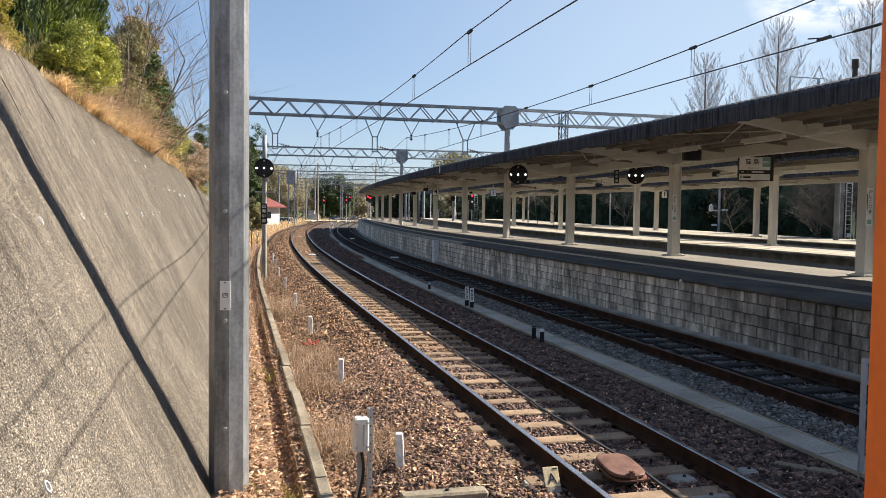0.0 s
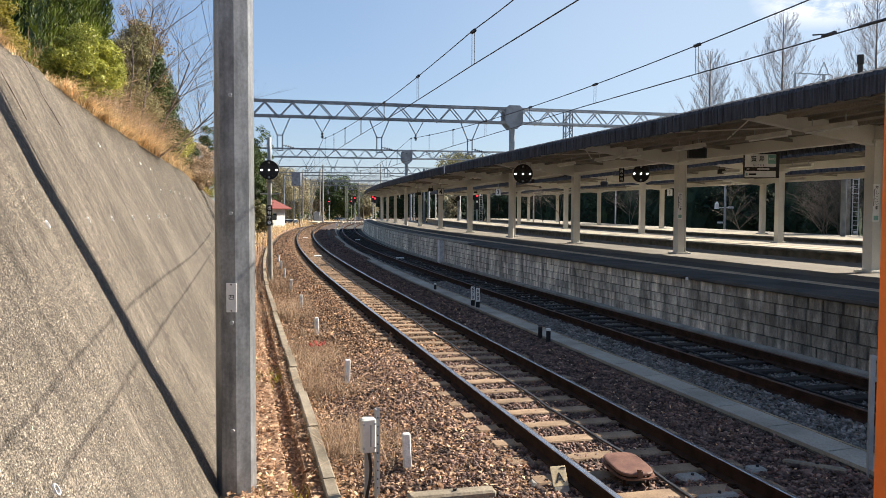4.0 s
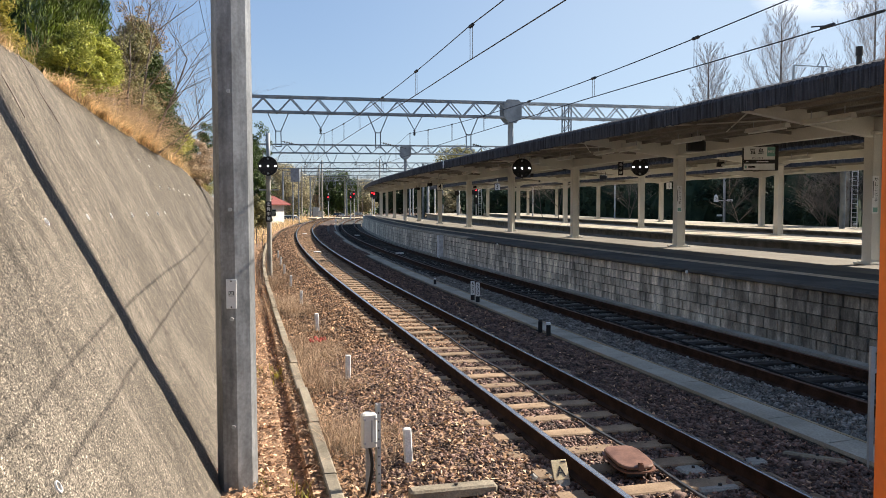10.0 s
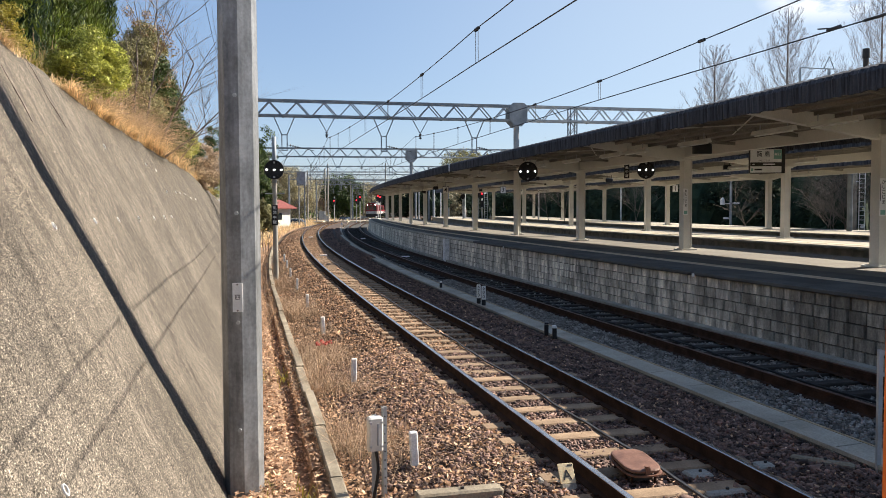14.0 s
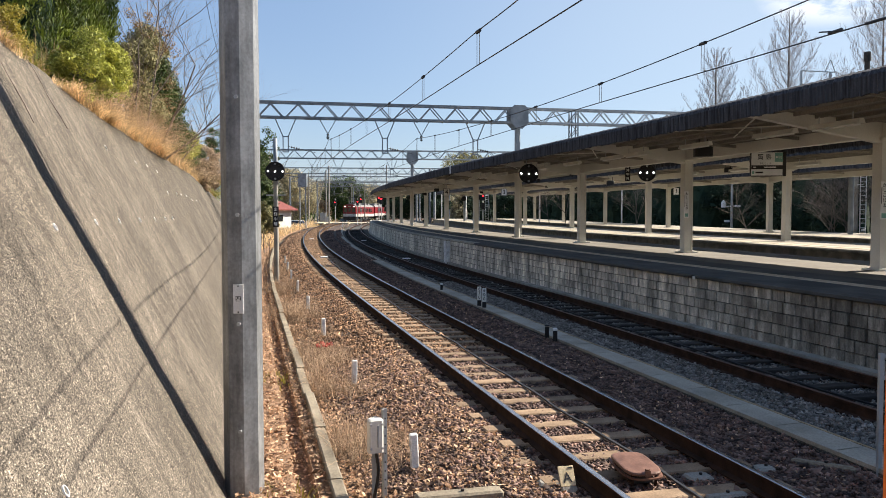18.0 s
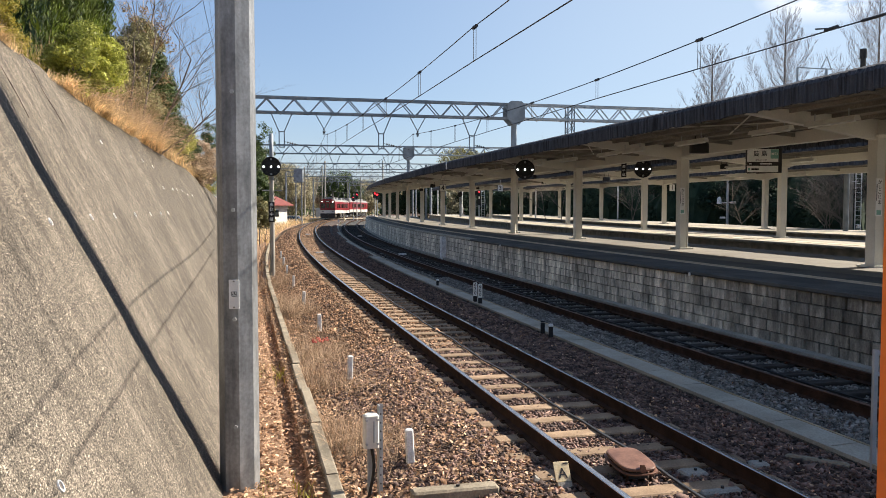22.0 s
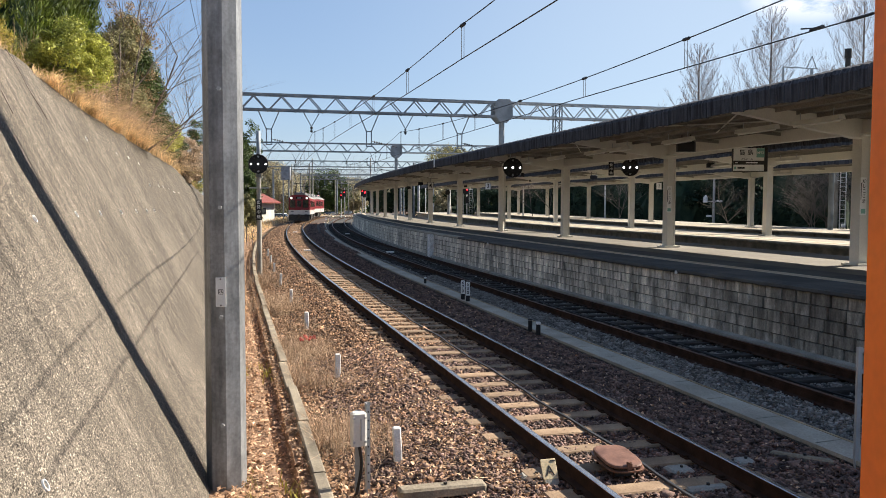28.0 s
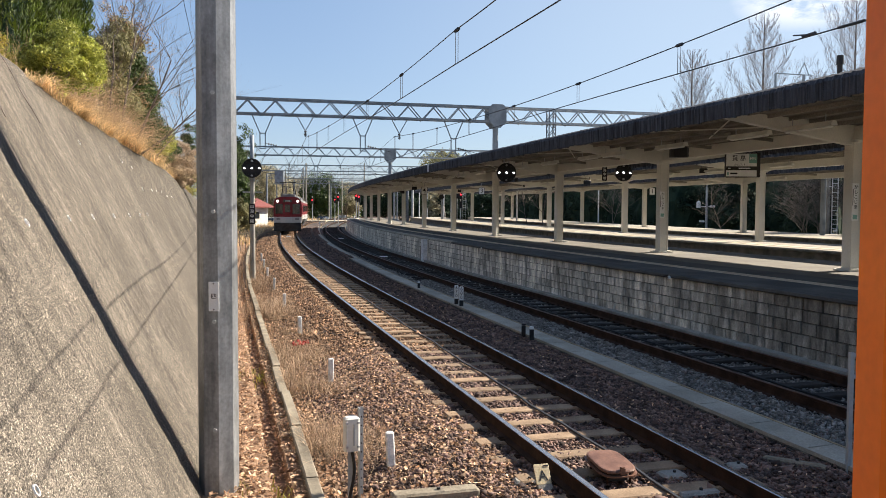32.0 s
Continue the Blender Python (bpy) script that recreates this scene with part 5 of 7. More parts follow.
def station_sign(m):
    t = thing("station_sign", m, "white hanging station name sign with a dark band and green number", "sign")
    part("frame", Shell().bevelled(0, 0, 0, 1.06, 0.12, 0.74, 0.01), M_UNDER, t, "dark brown frame")
    part("face", Shell().box(-0.05, -0.064, 0.0, 0.93, 0.012, 0.70), M_WHITE, t, "white sign face")
    part("band", Shell().box(-0.05, -0.072, -0.10, 0.93, 0.006, 0.12), M_UNDER, t, "dark band")
    g = part("number_panel", Shell().box(0.30, -0.073, 0.20, 0.24, 0.006, 0.28), M_GREENSIGN, t, "green number panel")
    lettering("number", "M93", 0.115, M_WHITE, g, pose(0.30, -0.078, 0.20, 90, 0, 0))
    lettering("name", "賢 島", 0.185, M_BLACK, t, pose(-0.13, -0.074, 0.20, 90, 0, 0))
    lettering("kana", "かしこじま", 0.07, M_BLACK, t, pose(-0.10, -0.073, 0.01, 90, 0, 0))
    part("latin_bar", Shell().box(0.04, -0.077, -0.10, 0.36, 0.004, 0.035), M_WHITE, t)
    part("arrow", Shell().box(-0.42, -0.077, -0.10, 0.08, 0.004, 0.03), M_WHITE, t)
    part("neighbour_bar", Shell().box(-0.28, -0.073, -0.26, 0.22, 0.004, 0.05), M_BLACK, t)
    part("small_panel", Shell().box(-0.46, -0.073, -0.26, 0.06, 0.004, 0.08), M_GREENSIGN, t)
    for x in (-0.3, 0.3):
        part("hanger", Shell().rod((x, 0, 0.36), (x, 0, 0.62), 0.02, n=8), M_UNDER, t)


station_sign(pose(9.83, 24.3, 3.93, 0, 0, -3))


def pillar_plate(y, side=-1):
    p = mid1(y)
    t = thing("pillar_name_plate", pose(p.x, p.y, 2.73, 0, 0, heading(NEAR, y) - 6), "tall white name plate on a cream column", "sign", "pillar name plates")
    part("plate", Shell().bevelled(0, 0, 0, 0.17, 0.90, 0.012, 0.004, pose(-0.10, -0.215, 0, 90, 0, 0)), M_WHITE, t)
    for i, c in enumerate("かしこじま"):
        lettering("character", c, 0.11, M_BLACK, t, pose(-0.09, -0.223, 0.36 - 0.12 * i, 90, 0, 0))
    part("small_print", Shell().box(-0.165, -0.222, 0.12, 0.02, 0.003, 0.4), M_COPING, t)
    part("number_patch", Shell().box(-0.10, -0.222, -0.36, 0.12, 0.003, 0.11), M_GREENSIGN, t)


for y in COLS1[1:3]:
    pillar_plate(y)


def number_board(x, y, z, n, s):
    t = thing("track_number_sign", pose(x, y, z), "white hanging sign with a black track number", "sign", "track number signs")
    part("board", Shell().bevelled(0, 0, 0, 0.5 * s, 0.05, 0.62 * s, 0.02), M_WHITE, t)
    part("rim", Shell().box(0, 0.01, 0, 0.56 * s, 0.03, 0.68 * s), M_BLACK, t)
    lettering("number", n, 0.6 * s, M_BLACK, t, pose(0, -0.03, 0, 90, 0, 0))
    part("hanger", Shell().rod((0, 0.01, 0.3 * s), (0, 0.01, 0.3 * s + 0.55), 0.02, n=6), M_GALV, t)


number_board(0.03, 60.5, 4.05, "4", 0.85)
number_board(4.56, 62.5, 4.1, "3", 0.8)
number_board(19.7, 68.0, 4.3, "1", 0.9)
pil = single("wall_pilaster", Shell().loft([[lift(front1(y, o), z) for o, z in ((-0.20, -0.6), (-0.20, 0.95), (0.05, 0.95), (0.05, -0.6))] for y in (40.5, 41.0)], True, True), M_POST, "pale concrete pilaster on the platform wall", "pilaster")
for y in (17.6, 31.0):
    p = front1(y, -0.07)
    t = thing("edge_lamp", pose(p.x, p.y, 0.97 + rise(y), 0, 0, heading(FAR, y)), "small white fitting on the platform edge", "fitting", "edge fittings")
    part("body", Shell().bevelled(0, 0, 0, 0.05, 0.07, 0.07, 0.01), M_WHITE, t)
    part("bracket", Shell().bar((0.0, 0.06, 0.04), (-0.02, 0.20, 0.0), 0.03, 0.03), M_BLACK, t, "black bracket")
# white plates between the rails
for tr, y in ((NEAR, 45.5), (FAR, 44.0), (NEAR, 74.0), (FAR, 70.0)):
    t = thing("track_plate", at(tr, y, 0, -0.15), "flat white plate between the rails", "plate", "track plates")
    part("plate", Shell().bevelled(0, 0, 0.02, 0.42, 0.30, 0.05, 0.012), M_WHITE, t)
    part("foot", Shell().box(0, 0, -0.02, 0.3, 0.2, 0.05), M_UNDER, t)

# ---- masts and poles beyond the platforms ----
def pole_at(px, d, z0, z1, r, mat, label, name="mast_pole"):
    return single(name, Shell().rod(((px - 784) / 1400 * d, d, z0), ((px - 784) / 1400 * d, d, z1), r, r * 0.85, n=12), mat, label, "pole", "thin poles")


for px, d, z1, r in ((1094, 88, 7.2, 0.09), (949, 96, 7.0, 0.10), (819, 118, 8.0, 0.10), (765, 128, 8.0, 0.09), (776, 120, 7, 0.08)):
    pole_at(px, d, -0.64, z1, r, M_WHITE, "slim white pole beyond the platforms")
for px, d, z1, r in ((577, 150, 11.5, 0.16), (572, 176, 12.0, 0.16), (541, 190, 12.5, 0.17), (640, 170, 9.5, 0.12), (679, 140, 11.0, 0.13), (617, 200, 10, 0.14), (556, 240, 12, 0.15)):
    pole_at(px, d, -0.64, z1, r, M_CONC, "tall grey concrete pole by the line", "concrete_pole")
lean = single("leaning_strut", Shell().rod(((548 - 784) / 1400 * 176, 176, -0.6), ((571 - 784) / 1400 * 176, 176, 11.4), 0.13, 0.11, n=10), M_CONC, "leaning concrete strut against a pole", "pole")
lm = thing("lattice_mast", pose((531 - 784) / 1400 * 131, 131, -0.64), "grey lattice mast with a sheet metal box on top", "mast")
for x in (-0.55, 0.45):
    part("leg", Shell().bar((x, 0, 0), (x * 0.9, 0, 9.0), 0.16, 0.16), M_GANTRY, lm)
for k in range(8):
    part("rung", Shell().bar((-0.52, 0, 0.6 + k), (0.42, 0, 1.4 + k), 0.05, 0.05), M_GANTRY, lm)
part("box", Shell().bevelled(-0.05, 0, 8.6, 1.5, 0.8, 2.3, 0.08), M_GANTRY, lm, "grey sheet metal box")
ld = thing("ladder_mast", pose((1519 - 784) / 1400 * 52, 52, -0.64), "white ladder beside a grey steel mast", "mast")
for x in (-0.19, 0.19):
    part("rail", Shell().bar((x, 0, 0), (x, 0, 7.0), 0.05, 0.05), M_WHITE, ld)
for k in range(22):
    part("rung", Shell().bar((-0.19, 0, 0.3 + 0.30 * k), (0.19, 0, 0.3 + 0.30 * k), 0.035, 0.035), M_WHITE, ld)
part("mast", Shell().rod((-0.40, 0.2, 0), (-0.40, 0.2, 7.2), 0.17, 0.15, n=14), M_CONC, ld, "grey concrete mast")
part("lamp_box", Shell().bevelled(0.0, -0.12, 1.95, 0.25, 0.16, 0.18, 0.03), M_WHITE, ld)
part("stay", Shell().bar((-0.4, 0, 4.9), (0.0, 0, 4.95), 0.04, 0.04), M_WHITE, ld)
cp = thing("camera_pole", pose((1288 - 784) / 1400 * 76, 76, -0.64), "grey pole with white cameras on an arm", "pole")
part("shaft", Shell().rod((0, 0, 0), (0, 0, 8), 0.13, 0.11, n=12), M_GALV, cp)
part("arm", Shell().bar((-0.9, 0, 3.7), (0.5, 0, 3.75), 0.08, 0.08), M_WHITE, cp)
part("camera_housing", Shell().rod((-0.8, 0, 3.6), (-0.8, 0, 4.1), 0.22, 0.2, n=14).rod((-0.8, 0, 4.1), (-0.8, 0, 4.3), 0.2, 0.05, n=14), M_WHITE, cp, "white camera housing")
part("camera_housing", Shell().bevelled(0.55, 0, 3.75, 0.5, 0.25, 0.2, 0.04), M_WHITE, cp)
part("camera_housing", Shell().bevelled(-0.45, 0, 2.3, 0.5, 0.2, 0.18, 0.04), M_WHITE, cp)
rp = thing("roof_post", pose((1521 - 784) / 1400 * 44, 44, -0.64), "dark steel post standing on the third canopy", "post")
part("shaft", Shell().rod((0, 0, 5.5), (0, 0, 11.85), 0.15, 0.14, n=16).rod((0, 0, 11.4), (0, 0, 11.9), 0.19, 0.18, n=16), M_UNDER, rp, "dark weathered shaft")
part("bracket", Shell().bar((0.1, 0, 11.2), (1.5, 0, 10.2), 0.05, 0.05), M_GALV, rp)
rb = thing("roof_bracket", pose((1455 - 784) / 1400 * 48, 48, -0.64), "grey steel bracket frame standing on the third canopy", "bracket")
part("arm", Shell().bar((-1.68, 0, 11.6), (0.4, 0, 11.5), 0.05, 0.05), M_GALV, rb)
part("post", Shell().bar((-1.68, 0, 5.5), (-1.68, 0, 11.6), 0.1, 0.1).bar((0.05, 0, 5.5), (0.05, 0, 11.5), 0.12, 0.12), M_GALV, rb)
for x in (-0.28, 0.36):
    part("horn", Shell().bar((x, 0, 11.5), (0.06, 0, 12.25), 0.04, 0.04), M_GALV, rb)


# ---- red signals down the line ----
def colour_signal(px, py, d, foot, label):
    x, z = (px - 784) / 1400 * d, 2.44 + (373.5 - py) / 1400 * d
    t = thing("colour_light_signal", pose(x, d, foot), label, "railway signal", "colour light signals")
    h = z - foot
    part("mast", Shell().rod((0, 0.2, 0), (0, 0.2, h + 0.8), 0.07, n=10), M_GALV, t)
    b = part("board", Shell().bevelled(0, 0.05, h - 0.15, 0.55, 0.14, 1.2, 0.05), M_BLACK, t, "black signal head")
    part("lit_lamp", Shell().rod((0, -0.03, h), (0, -0.06, h), 0.12, n=14), M_LAMPRED, b, "lit red lamp")
    for dz in (-0.35, -0.6):
        part("unlit_lamp", Shell().rod((0, -0.03, h + dz), (0, -0.06, h + dz), 0.1, n=12), M_UNDER, b)
    part("hood", Shell().loft([[(0.2 * math.cos(a), yy, h + 0.2 * math.sin(a)) for a in (0.2, 0.8, 1.57, 2.3, 2.94)] for yy in (-0.02, -0.3)]), M_BLACK, b)


for px, py, d, f0 in ((587.5, 354, 155, -0.64), (633, 348, 140, -0.64), (627, 353, 165, -0.64), (669, 348, 118, -0.64), (665, 346, 122, -0.64)):
    colour_signal(px, py, d, f0, "colour light signal showing red by the line")
for px, py, d in ((843, 345, 112), (815, 347, 104), (949, 346, 96.3)):
    x, z = (px - 784) / 1400 * d, 2.44 + (373 - py) / 1400 * d
    t = thing("platform_signal", pose(x, d, -0.64), "dark round signal on a slim post beyond the platform", "railway signal", "platform signals")
    part("post", Shell().rod((0, 0.1, 0), (0, 0.1, z + 0.64 + 0.5), 0.06, n=8), M_GALV, t)
    part("board", Shell().rod((0, 0.02, z + 0.64), (0, -0.04, z + 0.64), 0.33, n=20), M_BLACK, t)

# white signal tower between the platforms' ends
st = thing("signal_tower", pose((849 - 784) / 1400 * 112, 112, -0.64), "white steel signal tower with a ladder and a red lamp", "railway signal")
part("mast", Shell().rod((0, 0.2, 0), (0, 0.2, 6.6), 0.09, 0.08, n=10), M_WHITE, st)
for x in (0.32, 0.74):
    part("ladder_rail", Shell().bar((x, 0.1, 0), (x, 0.1, 6.2), 0.06, 0.06), M_WHITE, st)
for k in range(18):
    part("rung", Shell().bar((0.32, 0.1, 0.4 + 0.33 * k), (0.74, 0.1, 0.4 + 0.33 * k), 0.04, 0.04), M_WHITE, st)
part("stay", Shell().bar((0.74, 0.1, 5.2), (1.6, 0.1, 0.0), 0.05, 0.05), M_GALV, st, "slanting steel stay")
for z in (5.35, 4.1):
    hd = part("signal_head", Shell().bevelled(0, 0, z, 0.46, 0.14, 0.95, 0.06), M_BLACK, st, "black signal head")
    part("lamp", Shell().rod((0, -0.08, z + 0.2), (0, -0.10, z + 0.2), 0.11, n=12), M_LAMPRED if z > 5 else M_UNDER, hd, "lit red lamp" if z > 5 else "dark lamp")
part("step_plate", Shell().box(0.1, 0.0, 3.5, 1.0, 0.5, 0.05), M_GALV, st)

# ---- hut with a red roof ----
hut = thing("hut", pose(-28.5, 125, -0.15, 0, 0, -24) @ Matrix.Diagonal((1.126, 1.126, 1.126, 1)), "small white hut with a red tiled roof beside the line", "hut")
part("wall", Shell().box(0, 0, 1.2, 5.4, 4.4, 3.4), M_PLASTER, hut, "white plaster walls")
part("roof", Shell().loft([[(-3.4, -2.9, 2.75), (0, -2.9, 4.05), (3.4, -2.9, 2.75), (3.4, -2.9, 2.9), (0, -2.9, 4.25), (-3.4, -2.9, 2.9)], [(-3.4, 2.9, 2.75), (0, 2.9, 4.05), (3.4, 2.9, 2.75), (3.4, 2.9, 2.9), (0, 2.9, 4.25), (-3.4, 2.9, 2.9)]], True, True), M_TILE, hut, "red tiled roof")
part("door", Shell().box(0.4, -2.22, 1.1, 0.9, 0.06, 2.0), M_GALV, hut, "grey metal door")
part("window", Shell().box(2.72, -0.4, 1.7, 0.06, 1.2, 0.9), M_GLASS, hut)

# ---- parked car and crates at the far crossing ----
def parked_car(px, d, turn, paint, label):
    car = thing("parked_car", pose((px - 784) / 1400 * d, d, -0.6, 0, 0, turn), label, "car", "parked cars")
    part("body", Shell().loft([[(-0.85, y, z0), (0.85, y, z0), (0.85, y, z1), (-0.85, y, z1)] for y, z0, z1 in ((-2.1, 0.45, 0.85), (-1.9, 0.3, 0.95), (1.9, 0.3, 1.0), (2.1, 0.45, 0.95))], True, True), paint, car)
    part("cabin", Shell().loft([[(-0.75, y, 0.95), (0.75, y, 0.95), (0.65, y, z), (-0.65, y, z)] for y, z in ((-1.2, 1.0), (-0.6, 1.68), (1.5, 1.70), (2.0, 1.1))], True, True), M_GLASS, car)
    part("car_roof", Shell().bevelled(0, 0.45, 1.73, 1.3, 2.0, 0.08, 0.03), paint, car)
    for x in (-0.8, 0.8):
        for y in (-1.3, 1.3):
            part("wheel", Shell().rod((x - 0.1, y, 0.32), (x + 0.1, y, 0.32), 0.32, n=16), M_UNDER, car)


parked_car(609, 205, 70, M_BLUECAR, "dark parked car beyond the tracks")
parked_car(524, 150, 80, M_WHITE, "white parked car beside the dry field")


# ---- plants ----
def leaves(name, clumps, per, size, mat, parent=None, label="", category="", seed=0, flat=0.5, slim=0.45, rise_up=0.0):
    """Leaf cards over many small clumps (x, y, z, rx, ry, rz), a little bent out of plane."""
    rng = np.random.default_rng(seed)
    vs = []
    for cx, cy, cz, rx, ry, rz in clumps:
        d = rng.normal(size=(per, 3))
        d /= np.linalg.norm(d, axis=1)[:, None]
        c = d * (0.45 + 0.62 * rng.random((per, 1)) ** 0.6) * np.array([rx, ry, rz]) + np.array([cx, cy, cz])
        n = d + rng.normal(size=(per, 3)) * 0.7 + np.array([0, 0, flat])
        n /= np.linalg.norm(n, axis=1)[:, None]
        u = np.cross(n, rng.normal(size=(per, 3))) + np.array([0, 0, rise_up]) + d * rise_up * 0.5
        u /= np.linalg.norm(u, axis=1)[:, None]
        w = np.cross(n, u)
        s = size * rng.lognormal(0, 0.3, (per, 1))
        q = np.stack([c - u * s, c + w * s * slim + n * s * 0.15, c + u * s, c - w * s * slim + n * s * 0.15], 1)
        vs.append(q.reshape(-1, 3))
    v = np.concatenate(vs)
    f = np.arange(len(v)).reshape(-1, 4)
    return cloud(name, v, f, mat, label, category, parent=parent)


def clumped(cx, cy, cz, rx, ry, rz, n, r, seed):
    """Small clumps scattered in an ellipsoid, more of them near its skin."""
    rng = np.random.default_rng(seed)
    out = []
    for _ in range(n):
        d = rng.normal(size=3)
        d /= np.linalg.norm(d)
        k = 0.35 + 0.65 * rng.random() ** 0.5
        s = r * rng.uniform(0.6, 1.35)
        out.append((cx + d[0] * rx * k, cy + d[1] * ry * k, cz + d[2] * rz * k, s, s, s * 0.8))
    return out


def branches(base, height, spread, levels, seed, r0, lean=(0, 0), forks=4, up=0.5):
    """Bare limbs: a tapered trunk that forks again and again."""
    rng = random.Random(seed)
    sh = Shell()

    def grow(p, d, length, r, lev):
        n = 3 if lev else 4
        for i in range(n):
            d = (d + Vector((rng.uniform(-1, 1), rng.uniform(-1, 1), rng.uniform(-0.4, 0.6) * up)) * 0.16).normalized()
            q = p + d * (length / n)
            sh.rod(p, q, r, r * 0.8, n=6 if lev == 0 else 4 if lev < 2 else 3, caps=False)
            r *= 0.8
            if lev < levels and (i > 0 or lev > 0):
                for _ in range(forks if lev == 0 else 2):
                    a = rng.uniform(0, 6.283)
                    e = (d * 0.75 + Vector((math.cos(a), math.sin(a), rng.uniform(0.0, 0.8) * up)) * spread).normalized()
                    grow(q, e, length * rng.uniform(0.42, 0.68), r * 0.6, lev + 1)
            p = q

    grow(Vector(base), Vector((lean[0], lean[1], 1)).normalized(), height, r0, 0)
    return sh


def tree(label, x, y, z, trunk, crown, n, r, per, size, mat, seed, r0=0.16, category="tree", name="tree"):
    t = thing(name, pose(x, y, z), label, category)
    part("trunk", branches((0, 0, 0), trunk, 0.8, 1, seed, r0), M_BARK, t, "brown trunk and limbs")
    dx, dy, dz, rx, ry, rz = crown
    leaves("crown", clumped(dx, dy, dz, rx, ry, rz, n, r, seed), per, size, mat, t, "crown of small leaves", seed=seed)
    return t


def spot(px, d):
    return (px - 784) / 1400 * d


def bank_z(px, py, d):
    return 2.44 + (375.5 - py) / 1400 * d


# plants on the bank above the wall
tree("clipped yellow-green hedge bush above the wall", spot(4, 10.4), 10.4, 4.3, 0.45, (0, 0, 0.48, 0.26, 0.5, 0.42), 34, 0.12, 260, 0.016, M_LEAFYEL, 11, 0.05, "bush", "bush")
for i, (px, d, h, w) in enumerate(((-40, 16, 7, 1.4), (40, 16, 8, 1.3), (108, 17, 8.5, 0.95), (166, 18.5, 9, 0.62))):
    x, z = spot(px, d), 4.5
    t = thing("conifer", pose(x, d, z), "tall dark green conifer with feathery foliage on the bank", "tree", "conifers")
    part("trunk", Shell().rod((0, 0, -0.5), (0, 0, h * 0.9), 0.14, 0.03, n=8), M_BARK, t)
    # solid core, coloured dark for the shade inside the crown
    part("inner_foliage", Shell().loft([[(w * q * (1 + 0.14 * math.sin(5 * a + q * 9)) * math.cos(a), w * q * (1 + 0.14 * math.sin(5 * a + q * 9)) * math.sin(a), h * z) for a in [6.2832 * j / 15 for j in range(15)]] for z, q in ((0.0, 0.3), (0.1, 0.5), (0.4, 0.42), (0.7, 0.28), (0.9, 0.06))], True, True), M_WOODSHADE, t, "solid dark core for the crown's inner shade")
    cl = []
    rng = random.Random(40 + i)
    for k in range(190):
        f = rng.random()
        a = rng.uniform(0, 6.283)
        q = w * (1 - 0.55 * f) * rng.uniform(0.55, 1.0)
        cl.append((q * math.cos(a), q * math.sin(a), 0.3 + f * h, 0.17, 0.17, 0.62))
    leaves("crown", cl, 170, 0.062, M_CONIFER, t, "dense feathery green foliage", seed=50 + i, flat=-0.2, slim=0.22, rise_up=2.0)
tree("broad olive-green bush lit by the sun above the wall", spot(152, 13.0), 13.0, 4.1, 0.65, (0.05, 0, 0.75, 0.52, 0.7, 0.56), 80, 0.15, 340, 0.019, M_LEAFOLIVE, 12, 0.06, "bush", "bush")
tree("dark glossy green bush above the wall", spot(108, 13.2), 13.2, 4.1, 0.5, (0, 0.2, 0.6, 0.30, 0.5, 0.36), 44, 0.13, 260, 0.019, M_LEAFDARK, 13, 0.05, "bush", "bush")
tree("green bush with glossy leaves on the bank", spot(197, 18.5), 18.5, 4.75, 1.0, (0, 0, 0.85, 0.34, 0.6, 0.52), 40, 0.17, 330, 0.024, M_LEAFOLIVE, 14, 0.06, "bush", "bush")
tree("broadleaf tree with russet and green leaves on the bank", spot(252, 24), 24.0, 4.3, 4.2, (0.1, 0, 2.6, 0.9, 1.2, 1.7), 34, 0.24, 150, 0.026, M_LEAFBROWN, 15, 0.05)
tree("dark broadleaf tree leaning over the bank", spot(268, 25), 25.0, 4.3, 3.2, (0.15, 0, 1.8, 0.75, 1.0, 1.3), 46, 0.22, 60, 0.045, M_LEAFDARK, 16, 0.05)
for i, (px, d, h, lx, sd, r0) in enumerate(((250, 22, 3.4, 0.2, 3, 0.045), (262, 23, 3.2, 0.8, 4, 0.045), (272, 24, 2.6, 1.4, 8, 0.040), (300, 30, 2.6, 0.6, 5, 0.036), (232, 21, 3.0, 0.0, 6, 0.036))):
    t = thing("bare_tree", pose(spot(px, d), d, 4.1), "bare leafless tree on the bank", "tree", "bare bank trees")
    part("branchwork", branches((0, 0, -0.2), h, 0.62, 3, sd, r0, (lx, 0), 2, 0.5), M_BARK, t)
